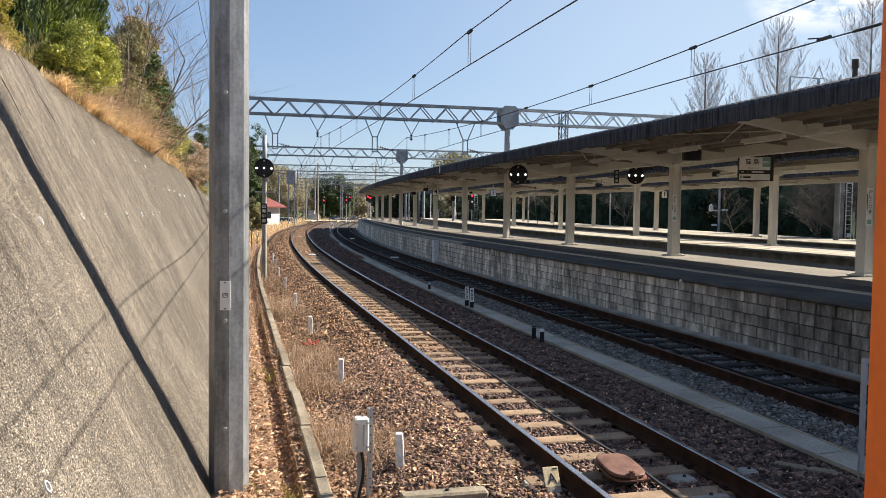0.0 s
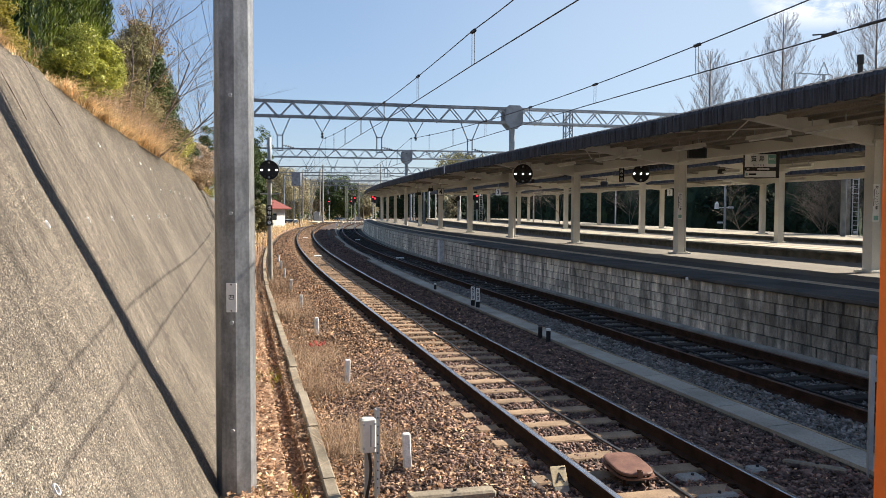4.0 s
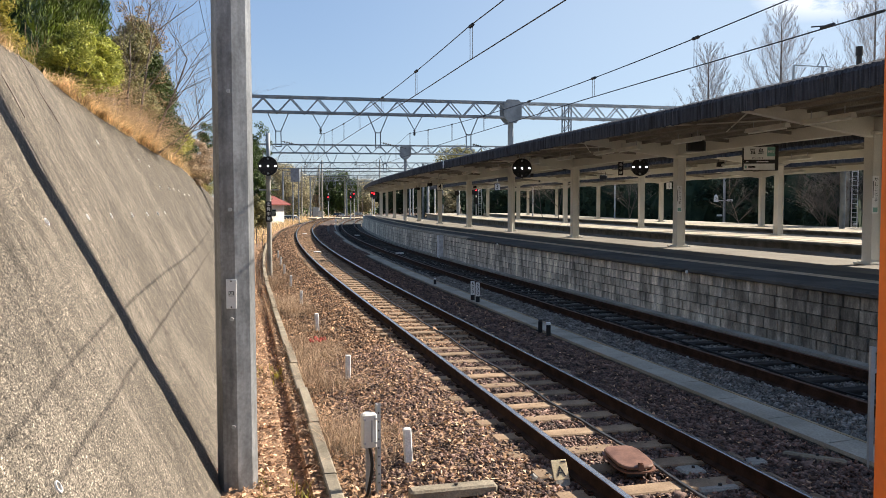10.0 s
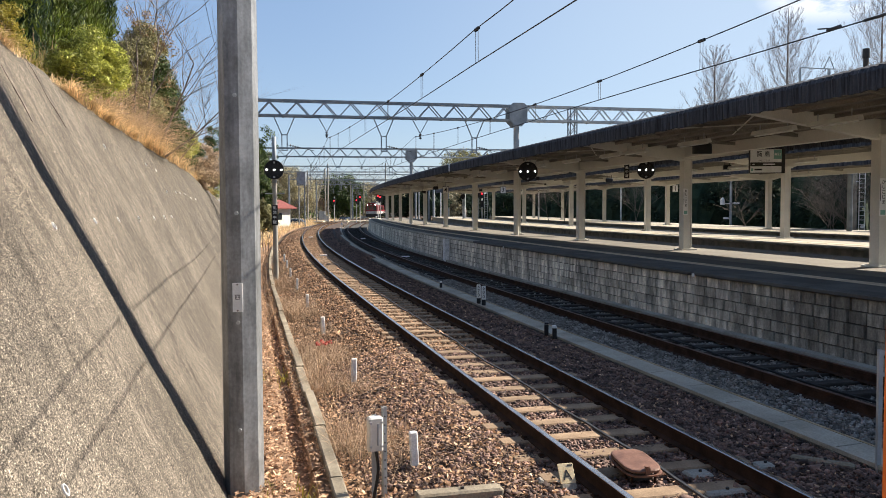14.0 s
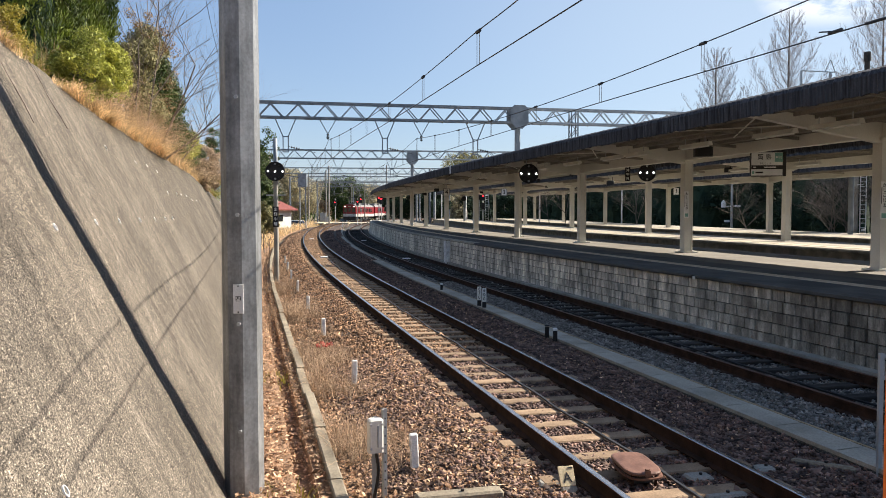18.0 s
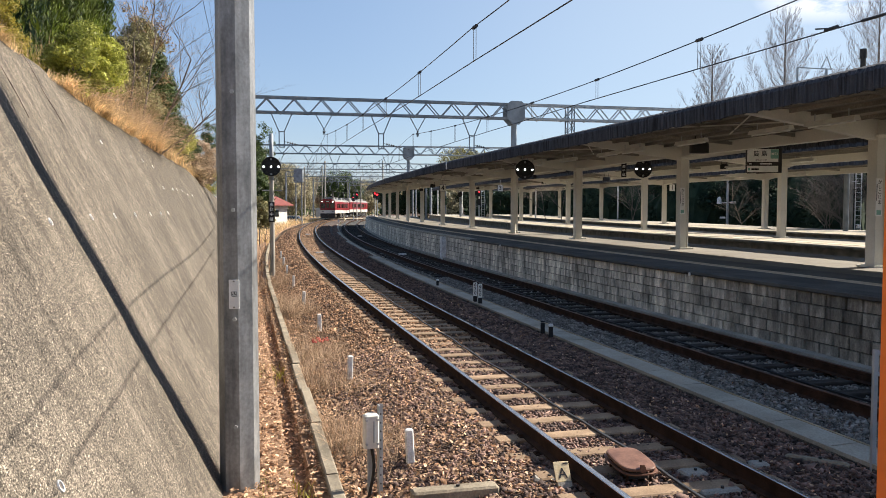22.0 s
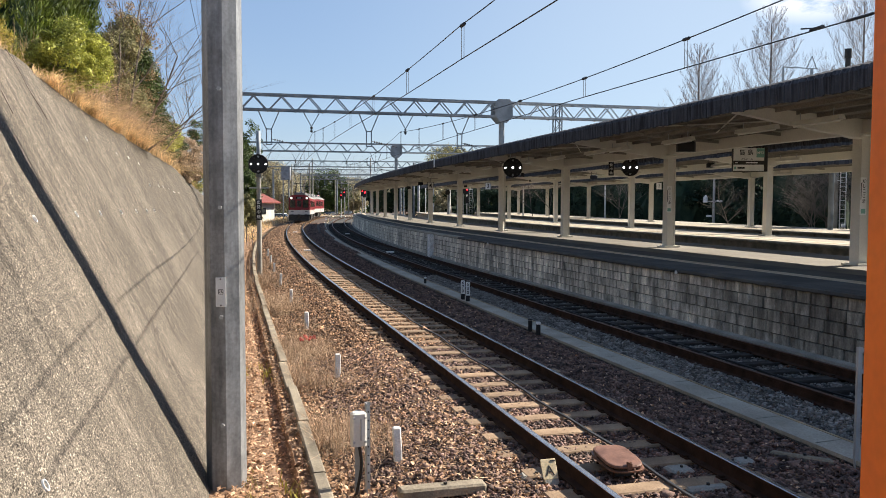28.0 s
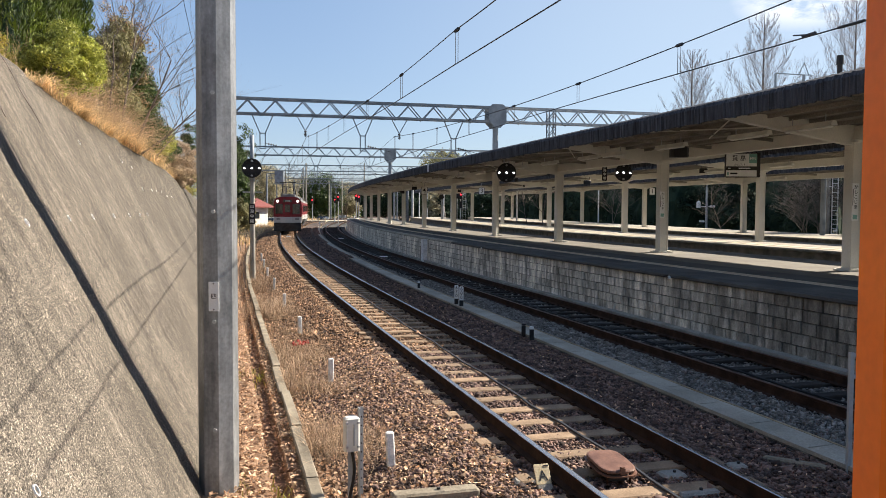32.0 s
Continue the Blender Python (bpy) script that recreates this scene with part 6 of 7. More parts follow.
for i, (px, py, d, rx, rz, m) in enumerate(((268, 128, 24, 0.55, 0.65, M_LEAFDARK), (288, 165, 26, 0.50, 0.6, M_LEAFDARK), (300, 222, 27, 0.55, 0.7, M_LEAFDARK), (318, 245, 31, 0.55, 0.6, M_LEAFOLIVE), (342, 275, 37, 0.9, 0.8, M_SHRUB), (360, 285, 43, 1.0, 1.1, M_SHRUB), (376, 295, 47, 1.2, 1.2, M_SHRUB), (378, 250, 56, 0.7, 1.3, M_LEAFDARK), (350, 305, 38, 0.8, 0.6, M_SHRUB), (374, 325, 46, 1.0, 0.7, M_LEAFOLIVE), (325, 262, 33, 0.6, 0.5, M_LEAFDARK), (236, 140, 22, 0.36, 0.42, M_LEAFGREY), (258, 182, 23, 0.40, 0.40, M_LEAFGREY), (240, 95, 22, 0.34, 0.55, M_LEAFGREY), (262, 70, 24, 0.4, 0.5, M_LEAFGREY))):
    z = bank_z(px, py, d)
    tree("tangled shrub on the bank" if m != M_LEAFDARK else "dark green shrub on the bank", spot(px, d), d, z - rz - 0.6, rz + 0.6, (0, 0, rz + 0.4, rx, 1.0, rz), 50, 0.22, 190, 0.034, m, 60 + i, 0.05, "bush", "bush")
# trees and shrubs beside the line past the wall's end
for i, (px, py, d, rx, rz, m, lab) in enumerate(((452, 280, 62, 1.5, 3.0, M_LEAFDARK, "dark evergreen tree beside the line"), (456, 298, 70, 1.2, 2.4, M_LEAFDARK, "dark evergreen tree beside the line"), (440, 330, 60, 2.0, 2.2, M_LEAFDARK, "dark shrub beside the line"),
        (446, 390, 66, 0.9, 0.8, M_LEAFDULL, "dull winter shrub beside the line"), (434, 372, 60, 1.0, 1.3, M_LEAFDARK, "green shrub beside the line"), (462, 348, 56, 0.8, 1.3, M_LEAFDARK, "dark green shrub beside the line"), (470, 385, 54, 0.7, 0.9, M_LEAFGREY, "tangled winter shrub beside the line"), (452, 376, 50, 0.8, 0.9, M_LEAFGREY, "dull winter shrub beside the line"), (478, 330, 150, 3.4, 4.6, M_LEAFDULL, "brown winter tree behind the hut"), (497, 325, 150, 4.0, 4.5, M_LEAFDULL, "brown winter tree behind the hut"),
        (603, 347, 228, 5.8, 6.6, M_LEAFDARK, "large round evergreen tree down the line"), (618, 352, 226, 4.0, 4.6, M_LEAFDARK, "dense evergreen tree down the line"), (578, 356, 235, 3.0, 3.0, M_SHRUB, "reddish winter tree down the line"), (645, 352, 260, 6, 5, M_LEAFDULL, "brown winter tree down the line"), (692, 358, 168, 2.6, 3.2, M_WOODSHADE, "dark evergreen tree beyond the platform's end"), (716, 352, 172, 3.0, 3.8, M_WOODSHADE, "dark evergreen tree beyond the platform's end"), (742, 355, 170, 3.0, 3.6, M_WOODSHADE, "dark evergreen tree beyond the platform's end"), (768, 352, 174, 3.0, 3.8, M_WOODSHADE, "dark evergreen tree beyond the platform's end"), (822, 291, 150, 4.4, 2.4, M_LEAFGREY, "grey-green tree rising behind the canopies"), (560, 345, 280, 7, 6, M_LEAFDULL, "brown winter tree down the line"), (520, 345, 240, 7, 6, M_LEAFDULL, "brown winter tree down the line"))):
    z = 2.44 + (374 - py) / 1400 * d
    tree(lab, spot(px, d), d, -0.64, max(z - 0.3, 0.8), (0, 0, z + 0.64, rx, rx, rz), 70 if rx < 5 else 120, rx * 0.27, 130, 0.06 * d / 60, m, 80 + i, 0.05 * rx)
for i, (px, d, h) in enumerate(((510, 170, 9), (528, 160, 8), (545, 185, 10), (646, 210, 9), (658, 230, 10), (570, 260, 10))):
    t = thing("bare_tree", pose(spot(px, d), d, -0.64), "bare winter tree down the line", "tree", "bare trees down the line")
    part("branchwork", branches((0, 0, 0), h, 0.8, 3, 20 + i, 0.09, (0, 0), 3, 0.6), M_BARK, t)

# dark wood behind the platforms
rng = random.Random(8)
for i in range(44):
    y = 12 + (i % 22) * 7.2 + 3 * (i // 22)
    o = 42 + 7 * (i // 22) + rng.uniform(-1.5, 2)
    p = on(NEAR, y, o, -0.64)
    h = rng.uniform(8, 11.5)
    t = thing("evergreen_tree", pose(p.x, p.y, -0.64), "dark evergreen tree in the wood behind the platforms", "tree", "wood behind the platforms")
    part("trunk", Shell().rod((0, 0, 0), (0, 0, h * 0.8), 0.22, 0.06, n=8), M_BARK, t)
    cl = []
    for k in range(48):
        f, a = rng.random(), rng.uniform(0, 6.283)
        q = 3.6 * rng.uniform(0.4, 1) * (1 - 0.4 * f)
        cl.append((q * math.cos(a), q * math.sin(a), 0.5 + f * h, 0.9, 0.9, 0.8))
    rings = [[(q * (1 + 0.16 * math.sin(4 * a + 7 * f + i)) * math.cos(a), q * (1 + 0.16 * math.sin(4 * a + 7 * f + i)) * math.sin(a), f * h) for a in [6.2832 * j / 14 for j in range(14)]] for f, q in ((0.02, 1.9), (0.15, 2.4), (0.4, 2.3), (0.65, 1.8), (0.85, 1.1), (0.98, 0.3))]
    # dark lump added for inner shade, closing gaps between the leaves
    part("inner_foliage", Shell().loft(rings, True, True), M_WOODSHADE, t, "solid dark core for the crown's inner shade")
    leaves("crown", cl, 90, 0.20, M_WOODSHADE, t, "leaves darkened for the wood's shade", seed=200 + i)
for i, (px, d, h, l) in enumerate(((990, 78, 6, 0.1), (975, 82, 6, -0.2), (1112, 80, 6, 0.1), (1125, 84, 6, 0.0), (1330, 63, 4.2, -0.3), (1470, 54, 4.4, 0.0), (1490, 53, 4.6, 0.0), (1500, 54, 4.4, -0.3), (1555, 51, 4.6, 0), (1482, 55, 4.2, -0.3), (1450, 56, 3.8, 0.2), (1510, 53, 4.0, -0.2))):
    t = thing("bare_shrub", pose(spot(px, d), d, -0.64), "bare brown-twigged shrub before the dark wood", "bush", "bare shrubs")
    part("branchwork", branches((0, 0, 0), h, 1.0, 3, 300 + i, 0.05, (l, 0), 4, 0.4), M_BARK, t)


def bare_conifer(px, d, top, label, seed, wide):
    """Slender leafless tree: straight stem, thin limbs that sweep upwards."""
    rng = random.Random(seed)
    t = thing("bare_conifer", pose(spot(px, d), d, -0.64), label, "tree", "tall bare trees")
    part("trunk", Shell().rod((0, 0, 0), (0, 0, top * 0.6), 0.34, 0.17, n=8).rod((0, 0, top * 0.6), (0, 0, top), 0.17, 0.02, n=6), M_BARK, t, "straight grey trunk")
    sh = Shell()
    for k in range(96):
        f = 0.26 + 0.70 * (k / 96) ** 0.9
        a = k * 2.4 + rng.uniform(-0.3, 0.3)
        L = 1.2 * wide * (1.04 - f) ** 0.75 * rng.uniform(0.65, 1.15)
        p = Vector((0, 0, top * f))
        d0 = Vector((math.cos(a), math.sin(a), 0.35))
        r = 0.050 * (1.15 - f)
        for j in range(7):
            d0 = (d0 + Vector((rng.uniform(-0.18, 0.18), rng.uniform(-0.18, 0.18), 0.22))).normalized()
            q = p + d0 * L / 7
            sh.rod(p, q, r, r * 0.78, n=3, caps=False)
            for _ in range(5):
                b = rng.uniform(0, 6.283)
                tw = (d0 * 0.7 + Vector((math.cos(b), math.sin(b), 0.9)) * 0.6).normalized()
                m = q + tw * L * rng.uniform(0.06, 0.16)
                sh.rod(q, m, r * 0.3 + 0.005, 0.006, n=3, caps=False)
                for _ in range(3):
                    c = rng.uniform(0, 6.283)
                    e = (tw * 0.8 + Vector((math.cos(c), math.sin(c), 0.7)) * 0.5).normalized()
                    sh.rod(m, m + e * L * rng.uniform(0.05, 0.13), 0.007, 0.004, n=3, caps=False)
            p, r = q, r * 0.78
    part("branchwork", sh, M_TWIG, t, "thin upswept leafless branches")


bare_conifer(1257, 95, 22.5, "tall bare conifer behind the canopies", 1, 8.0)
bare_conifer(1384, 95, 26.8, "tall bare conifer behind the canopies", 2, 9.5)
bare_conifer(1347, 102, 18.5, "tall bare conifer behind the canopies", 3, 7.0)
bare_conifer(1548, 92, 29.0, "tall bare conifer behind the canopies", 4, 10.5)
bare_conifer(1478, 97, 20.0, "tall bare conifer behind the canopies", 5, 8.0)

rng = random.Random(31)
for i in range(24):
    px, d = 692 + i * 13, 236 + rng.uniform(0, 30)
    t = thing("evergreen_tree", pose(spot(px, d), d, -0.64), "tree in the wood beyond the platforms' end", "tree", "wood beyond the platforms")
    part("trunk", Shell().rod((0, 0, 0), (0, 0, 6), 0.25, 0.08, n=7), M_BARK, t)
    cl = [(rng.uniform(-2.4, 2.4), rng.uniform(-2, 2), rng.uniform(0.6, 8.5), 1.2, 1.2, 1.0) for _ in range(30)]
    leaves("crown", cl, 90, 0.36, M_LEAFDULL if i < 9 and i % 3 else M_WOODSHADE, t, "small leaves", seed=400 + i)
for px, d, w, h, m, lab in ((566, 172, 1.3, 3.2, M_GALV, "grey relay cabinet beside the line"), (574, 160, 1.0, 2.4, M_PLASTER, "pale equipment cabinet beside the line"), (612, 190, 1.2, 1.5, M_WHITE, "white equipment box down the line"), (640, 200, 1.6, 2.0, M_GALV, "grey relay cabinet beside the line")):
    t = thing("equipment_cabinet", pose(spot(px, d), d, -0.64), lab, "cabinet", "equipment cabinets")
    part("body", Shell().bevelled(0, 0, h / 2, w, 0.8, h, 0.04), m, t)
    part("roof", Shell().box(0, 0, h + 0.04, w + 0.16, 0.96, 0.08), M_GALV, t)
    part("door", Shell().box(0, -0.41, h * 0.5, w * 0.8, 0.03, h * 0.8), m, t)

# far wooded rise that closes the view
rng = np.random.default_rng(5)
cl = []
for a in np.linspace(-1.15, 1.15, 150):
    d = 330 + rng.uniform(-25, 40)
    h = 9 + 5 * math.sin(a * 5) + rng.uniform(-2, 3)
    for k in range(3):
        cl.append((d * math.sin(a) + rng.uniform(-4, 4), d * math.cos(a), h * (0.2 + 0.36 * k), 6.5, 6, h * 0.28 + 1.5))
leaves("far_woods", cl, 150, 0.60, M_LEAFDARK, None, "far dark woods on a low rise", "woods", seed=6)


# ---- grasses, weeds and fallen leaves ----
def blades(name, pts, height, width, mat, label, seed, bend=0.6, drift=(0, 0), droop=0.25):
    """Bent blades of three joints, one to each root point."""
    rng = np.random.default_rng(seed)
    P = np.asarray(pts, float)
    k = len(P)
    a = rng.uniform(0, 6.283, k)
    d = np.stack([np.cos(a), np.sin(a), np.zeros(k)], 1)
    d += np.array([drift[0], drift[1], 0.0])
    s = np.stack([-np.sin(a), np.cos(a), np.zeros(k)], 1) * width * 0.5
    h = height * np.clip(rng.lognormal(0, 0.30, k), 0.4, 1.6)[:, None]
    b = bend * rng.uniform(0.1, 1.4, k)[:, None]
    up = np.array([0, 0, 1.0])
    ts = (0.0, 0.3, 0.55, 0.78, 1.0)
    rings = [(P + up * h * (q - droop * b * q ** 3) + d * h * b * 0.9 * q ** 2, s * (1 - 0.9 * q ** 2)) for q in ts]
    v = np.stack([p for c, e in rings for p in (c - e, c + e)], 1).reshape(-1, 3)
    q = np.array([(2 * i, 2 * i + 1, 2 * i + 3, 2 * i + 2) for i in range(4)])
    f = (q[None] + (np.arange(k) * 10)[:, None, None]).reshape(-1, 4)
    return cloud(name, v, f, mat, label, "grass")


def strewn(track, o0, o1, y0, y1, n, z, seed, bias=1.0, clump=0.0):
    rng = np.random.default_rng(seed)
    out = []
    while len(out) < n:
        y, o = y0 + (y1 - y0) * rng.random() ** bias, rng.uniform(o0, o1)
        if clump and math.sin(y * 2.1 + o * 3) + math.sin(y * 0.83 + 1) + rng.uniform(-1, 1) < clump:
            continue
        p = on(track, y, o, z(y, o) if callable(z) else z)
        out.append(p)
    return out


def bank_height(y, o):
    h = wall_top(min(y, 56))
    d = (FOOT - BATTER * (h + 0.5) - 0.4) - o
    return h - 0.06 + 0.42 * max(d, 0)


TOP = FOOT - BATTER * 4.62
blades("dry_grass", strewn(NEAR, TOP - 0.35, TOP + 0.02, 6, 14, 5000, bank_height, 1, 1.0, -0.4), 0.085, 0.007, M_GRASS, "short dry straw-coloured grass along the wall's top", 2, 1.7, (0.9, -0.5), 0.5)
blades("dry_grass", strewn(NEAR, TOP - 0.9, TOP + 0.06, 13, 25, 10500, bank_height, 21, 1.0, -0.6), 0.27, 0.013, M_GRASS, "dry straw-coloured grass curling over the wall", 22, 1.7, (0.5, -0.4), 0.42)
blades("dry_grass", strewn(NEAR, TOP - 2.0, TOP + 0.1, 19, 56, 16000, bank_height, 3, 1.0, -0.5), 0.48, 0.016, M_GRASS, "long dry straw-coloured grass along the bank", 4, 1.6, (0.4, -0.3), 0.42)
blades("olive_grass", strewn(NEAR, TOP - 2.0, TOP - 0.7, 15, 27, 6500, bank_height, 23, 1.0, -0.4), 0.62, 0.014, M_LEAFYEL, "tall arching yellow-green grass on the bank", 24, 1.2, (0.5, -0.3), 0.35)
blades("straw_plumes", strewn(NEAR, TOP - 1.5, TOP - 0.1, 16.5, 30, 8000, bank_height, 25, 1.0, -0.2), 1.0, 0.013, M_STRAW, "tall pale straw plumes arching on the bank", 26, 1.2, (0.4, -0.3), 0.5)
blades("straw_stalks", strewn(NEAR, -2.9, -1.9, 9.8, 26, 1700, -0.50, 55, 1.2, 0.3), 0.42, 0.007, M_STRAW, "long pale straw stalks arching beside the kerb", 56, 1.9, (0.2, -0.2), 0.5)
blades("dry_weeds", strewn(NEAR, -2.95, -2.0, 10.0, 42, 7500, -0.54, 5, 1.3, 0.2), 0.36, 0.006, M_WEED, "dry brown weeds between the kerb and the ballast", 6, 0.9)
blades("dry_weeds", strewn(NEAR, -2.95, -1.9, 9.2, 34, 3000, -0.50, 35, 1.3, 0.5), 0.36, 0.005, M_WEED, "tangled fallen weed stalks beside the kerb", 36, 2.2, (0.3, -0.3), 0.55)
blades("dry_weeds", strewn(NEAR, -3.6, -3.1, 18, 60, 1100, -0.53, 7, 1.2, 0.3), 0.30, 0.009, M_WEED, "brown weeds along the gutter", 8, 0.7)
blades("green_weeds", strewn(NEAR, -3.9, -3.2, 7, 16, 260, -0.53, 9, 1.0, 1.2), 0.10, 0.014, M_LEAFYEL, "small green weeds among fallen leaves", 10, 0.8)
blades("field_grass", strewn(NEAR, -14, -3.2, 62, 180, 14000, -0.60, 11, 0.9), 0.55, 0.045, M_GRASS, "tall dry grass beside the line", 12, 0.6)
blades("field_grass", strewn(NEAR, 2.6, 6.5, 112, 210, 5000, -0.64, 13), 0.2, 0.05, M_WEED, "dry grass between the lines", 14, 0.6)
pts = np.array(strewn(NEAR, -4.05, -2.4, 4.5, 30, 24000, lambda y, o: float(np.interp(o, (-4.6, -3.95, -3.45, -3.40, -3.24, -3.20, -3.0, -2.9, -2.4), (-0.465, -0.485, -0.46, -0.605, -0.605, -0.46, -0.465, -0.53, -0.48))), 15, 1.4))
rng = np.random.default_rng(16)
k = len(pts)
n = rng.normal(size=(k, 3)) * 0.5 + np.array([0, 0, 1.0])
n /= np.linalg.norm(n, axis=1)[:, None]
u = np.cross(n, rng.normal(size=(k, 3)))
u /= np.linalg.norm(u, axis=1)[:, None]
w = np.cross(n, u)
s = 0.027 * rng.lognormal(0, 0.3, (k, 1))
pts[:, 2] += rng.uniform(0.0, 0.045, k)
cloud("fallen_leaves", np.stack([pts - u * s, pts + w * s * 0.55 + n * s * 0.2, pts + u * s + n * s * 0.3, pts - w * s * 0.55 + n * s * 0.2], 1).reshape(-1, 3), np.arange(4 * k).reshape(-1, 4), M_LEAF, "fallen brown leaves along the wall's foot", "leaves")
near_leaves = strewn(NEAR, -2.9, -1.0, 5.0, 15, 9000, lambda y, o: float(np.interp(o, SHOULDER[0], SHOULDER[1])) + 0.025, 18, 1.0)
pts = np.array(near_leaves + strewn(NEAR, -2.6, 2.1, 5.0, 30, 6000, lambda y, o: float(np.interp(o, SHOULDER[0], SHOULDER[1])) + 0.02, 17, 1.3))
k = len(pts)
n = rng.normal(size=(k, 3)) * 0.6 + np.array([0, 0, 1.0])
n /= np.linalg.norm(n, axis=1)[:, None]
u = np.cross(n, rng.normal(size=(k, 3)))
u /= np.linalg.norm(u, axis=1)[:, None]
w = np.cross(n, u)
s = 0.024 * rng.lognormal(0, 0.3, (k, 1))
cloud("fallen_leaves", np.stack([pts - u * s, pts + w * s * 0.55 + n * s * 0.2, pts + u * s + n * s * 0.3, pts - w * s * 0.55 + n * s * 0.2], 1).reshape(-1, 3), np.arange(4 * k).reshape(-1, 4), M_LEAF, "scattered dead leaves on the ballast", "leaves")
# dead runners hanging down the wall
for i, (y, L) in enumerate(((9.2, 1.0), (11.0, 0.8), (8.2, 0.6), (40.0, 1.0))):
    h = wall_top(y)
    sh, p = Shell(), wall_at(y, h, 0.02)
    for j in range(6):
        q = wall_at(y + 0.03 * math.sin(j * 1.7 + i) + 0.02 * j, h - L * (j + 1) / 6, 0.03)
        sh.rod(p, q, 0.008, 0.006, n=4)
        p = q
    single("dead_creeper", sh, M_BARK, "thin dead creeper hanging down the wall", "creeper", "dead creepers")

# ---- level crossing down the line ----
cx_ = thing("level_crossing", label="pale planked crossing over the tracks down the line", category="crossing", kind="structure")
for o in (-3.6, -1.2, 0.0, 1.2, 3.4, 5.6):
    part("plank", Shell().loft([[on(NEAR, y, o - w, z) for w, z in ((-1.0, -0.2), (-1.0, 0.0), (0.95, 0.0), (0.95, -0.2))] for y in (150, 153, 156)], True, True), M_STRIPE, cx_)
for o, y, m, h in ((-5.2, 148, M_YELLOW, 1.1), (3.0, 140, M_YELLOW, 0.9), (4.2, 146, M_WHITE, 1.0), (6.6, 138, M_YELLOW, 0.8), (2.8, 128, M_WHITE, 0.6), (7.5, 150, M_WHITE, 1.3), (3.4, 120, M_YELLOW, 0.5)):
    q = thing("crossing_post", at(NEAR, y, o, -0.6), "small painted post near the level crossing", "post", "crossing posts")
    part("shaft", Shell().bevelled(0, 0, h / 2 + 0.1, 0.18, 0.18, h + 0.2, 0.02), m, q)
    part("foot", Shell().box(0, 0, 0.05, 0.5, 0.5, 0.1), M_CONC, q)

# ---- blocks of the platform wall ----
meshes = []
for L in (0.35, 0.40, 0.46):
    me = Shell().add([(0.0, -L / 2, -0.107), (0.0, L / 2, -0.107), (0.0, L / 2, 0.107), (0.0, -L / 2, 0.107), (-0.05, -L / 2 + 0.009, -0.099), (-0.05, L / 2 - 0.009, -0.099), (-0.05, L / 2 - 0.009, 0.099), (-0.05, -L / 2 + 0.009, 0.099)],
                     ((7, 6, 5, 4), (0, 1, 5, 4), (1, 2, 6, 5), (2, 3, 7, 6), (3, 0, 4, 7))).mesh("block")
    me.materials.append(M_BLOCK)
    meshes.append((L, me))
rng = random.Random(3)
rest = Shell()
for c in range(5):
    z = 0.842 - 0.222 * c
    y = 8.4 + 0.24 * (c % 2)
    while y < 112:
        L, me = rng.choice(meshes)
        o = 1.6 + 0.0042 * max(y - 28.0, 0.0) + 0.068 + rng.uniform(-0.009, 0.009)
        m = at(FAR, y + L / 2 * 0.97, o, z)
        if y < 32.5:
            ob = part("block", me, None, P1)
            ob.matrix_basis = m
        else:
            rest.box(-0.03, 0, 0, 0.06, L, 0.196, m)
        y += (L + (0.026 if y < 32.5 else 0.04)) * 0.972
ob = part("blocks", rest, M_BLOCK, P1, "pale concrete blocks farther along the wall")
ob["kind"] = "stuff"


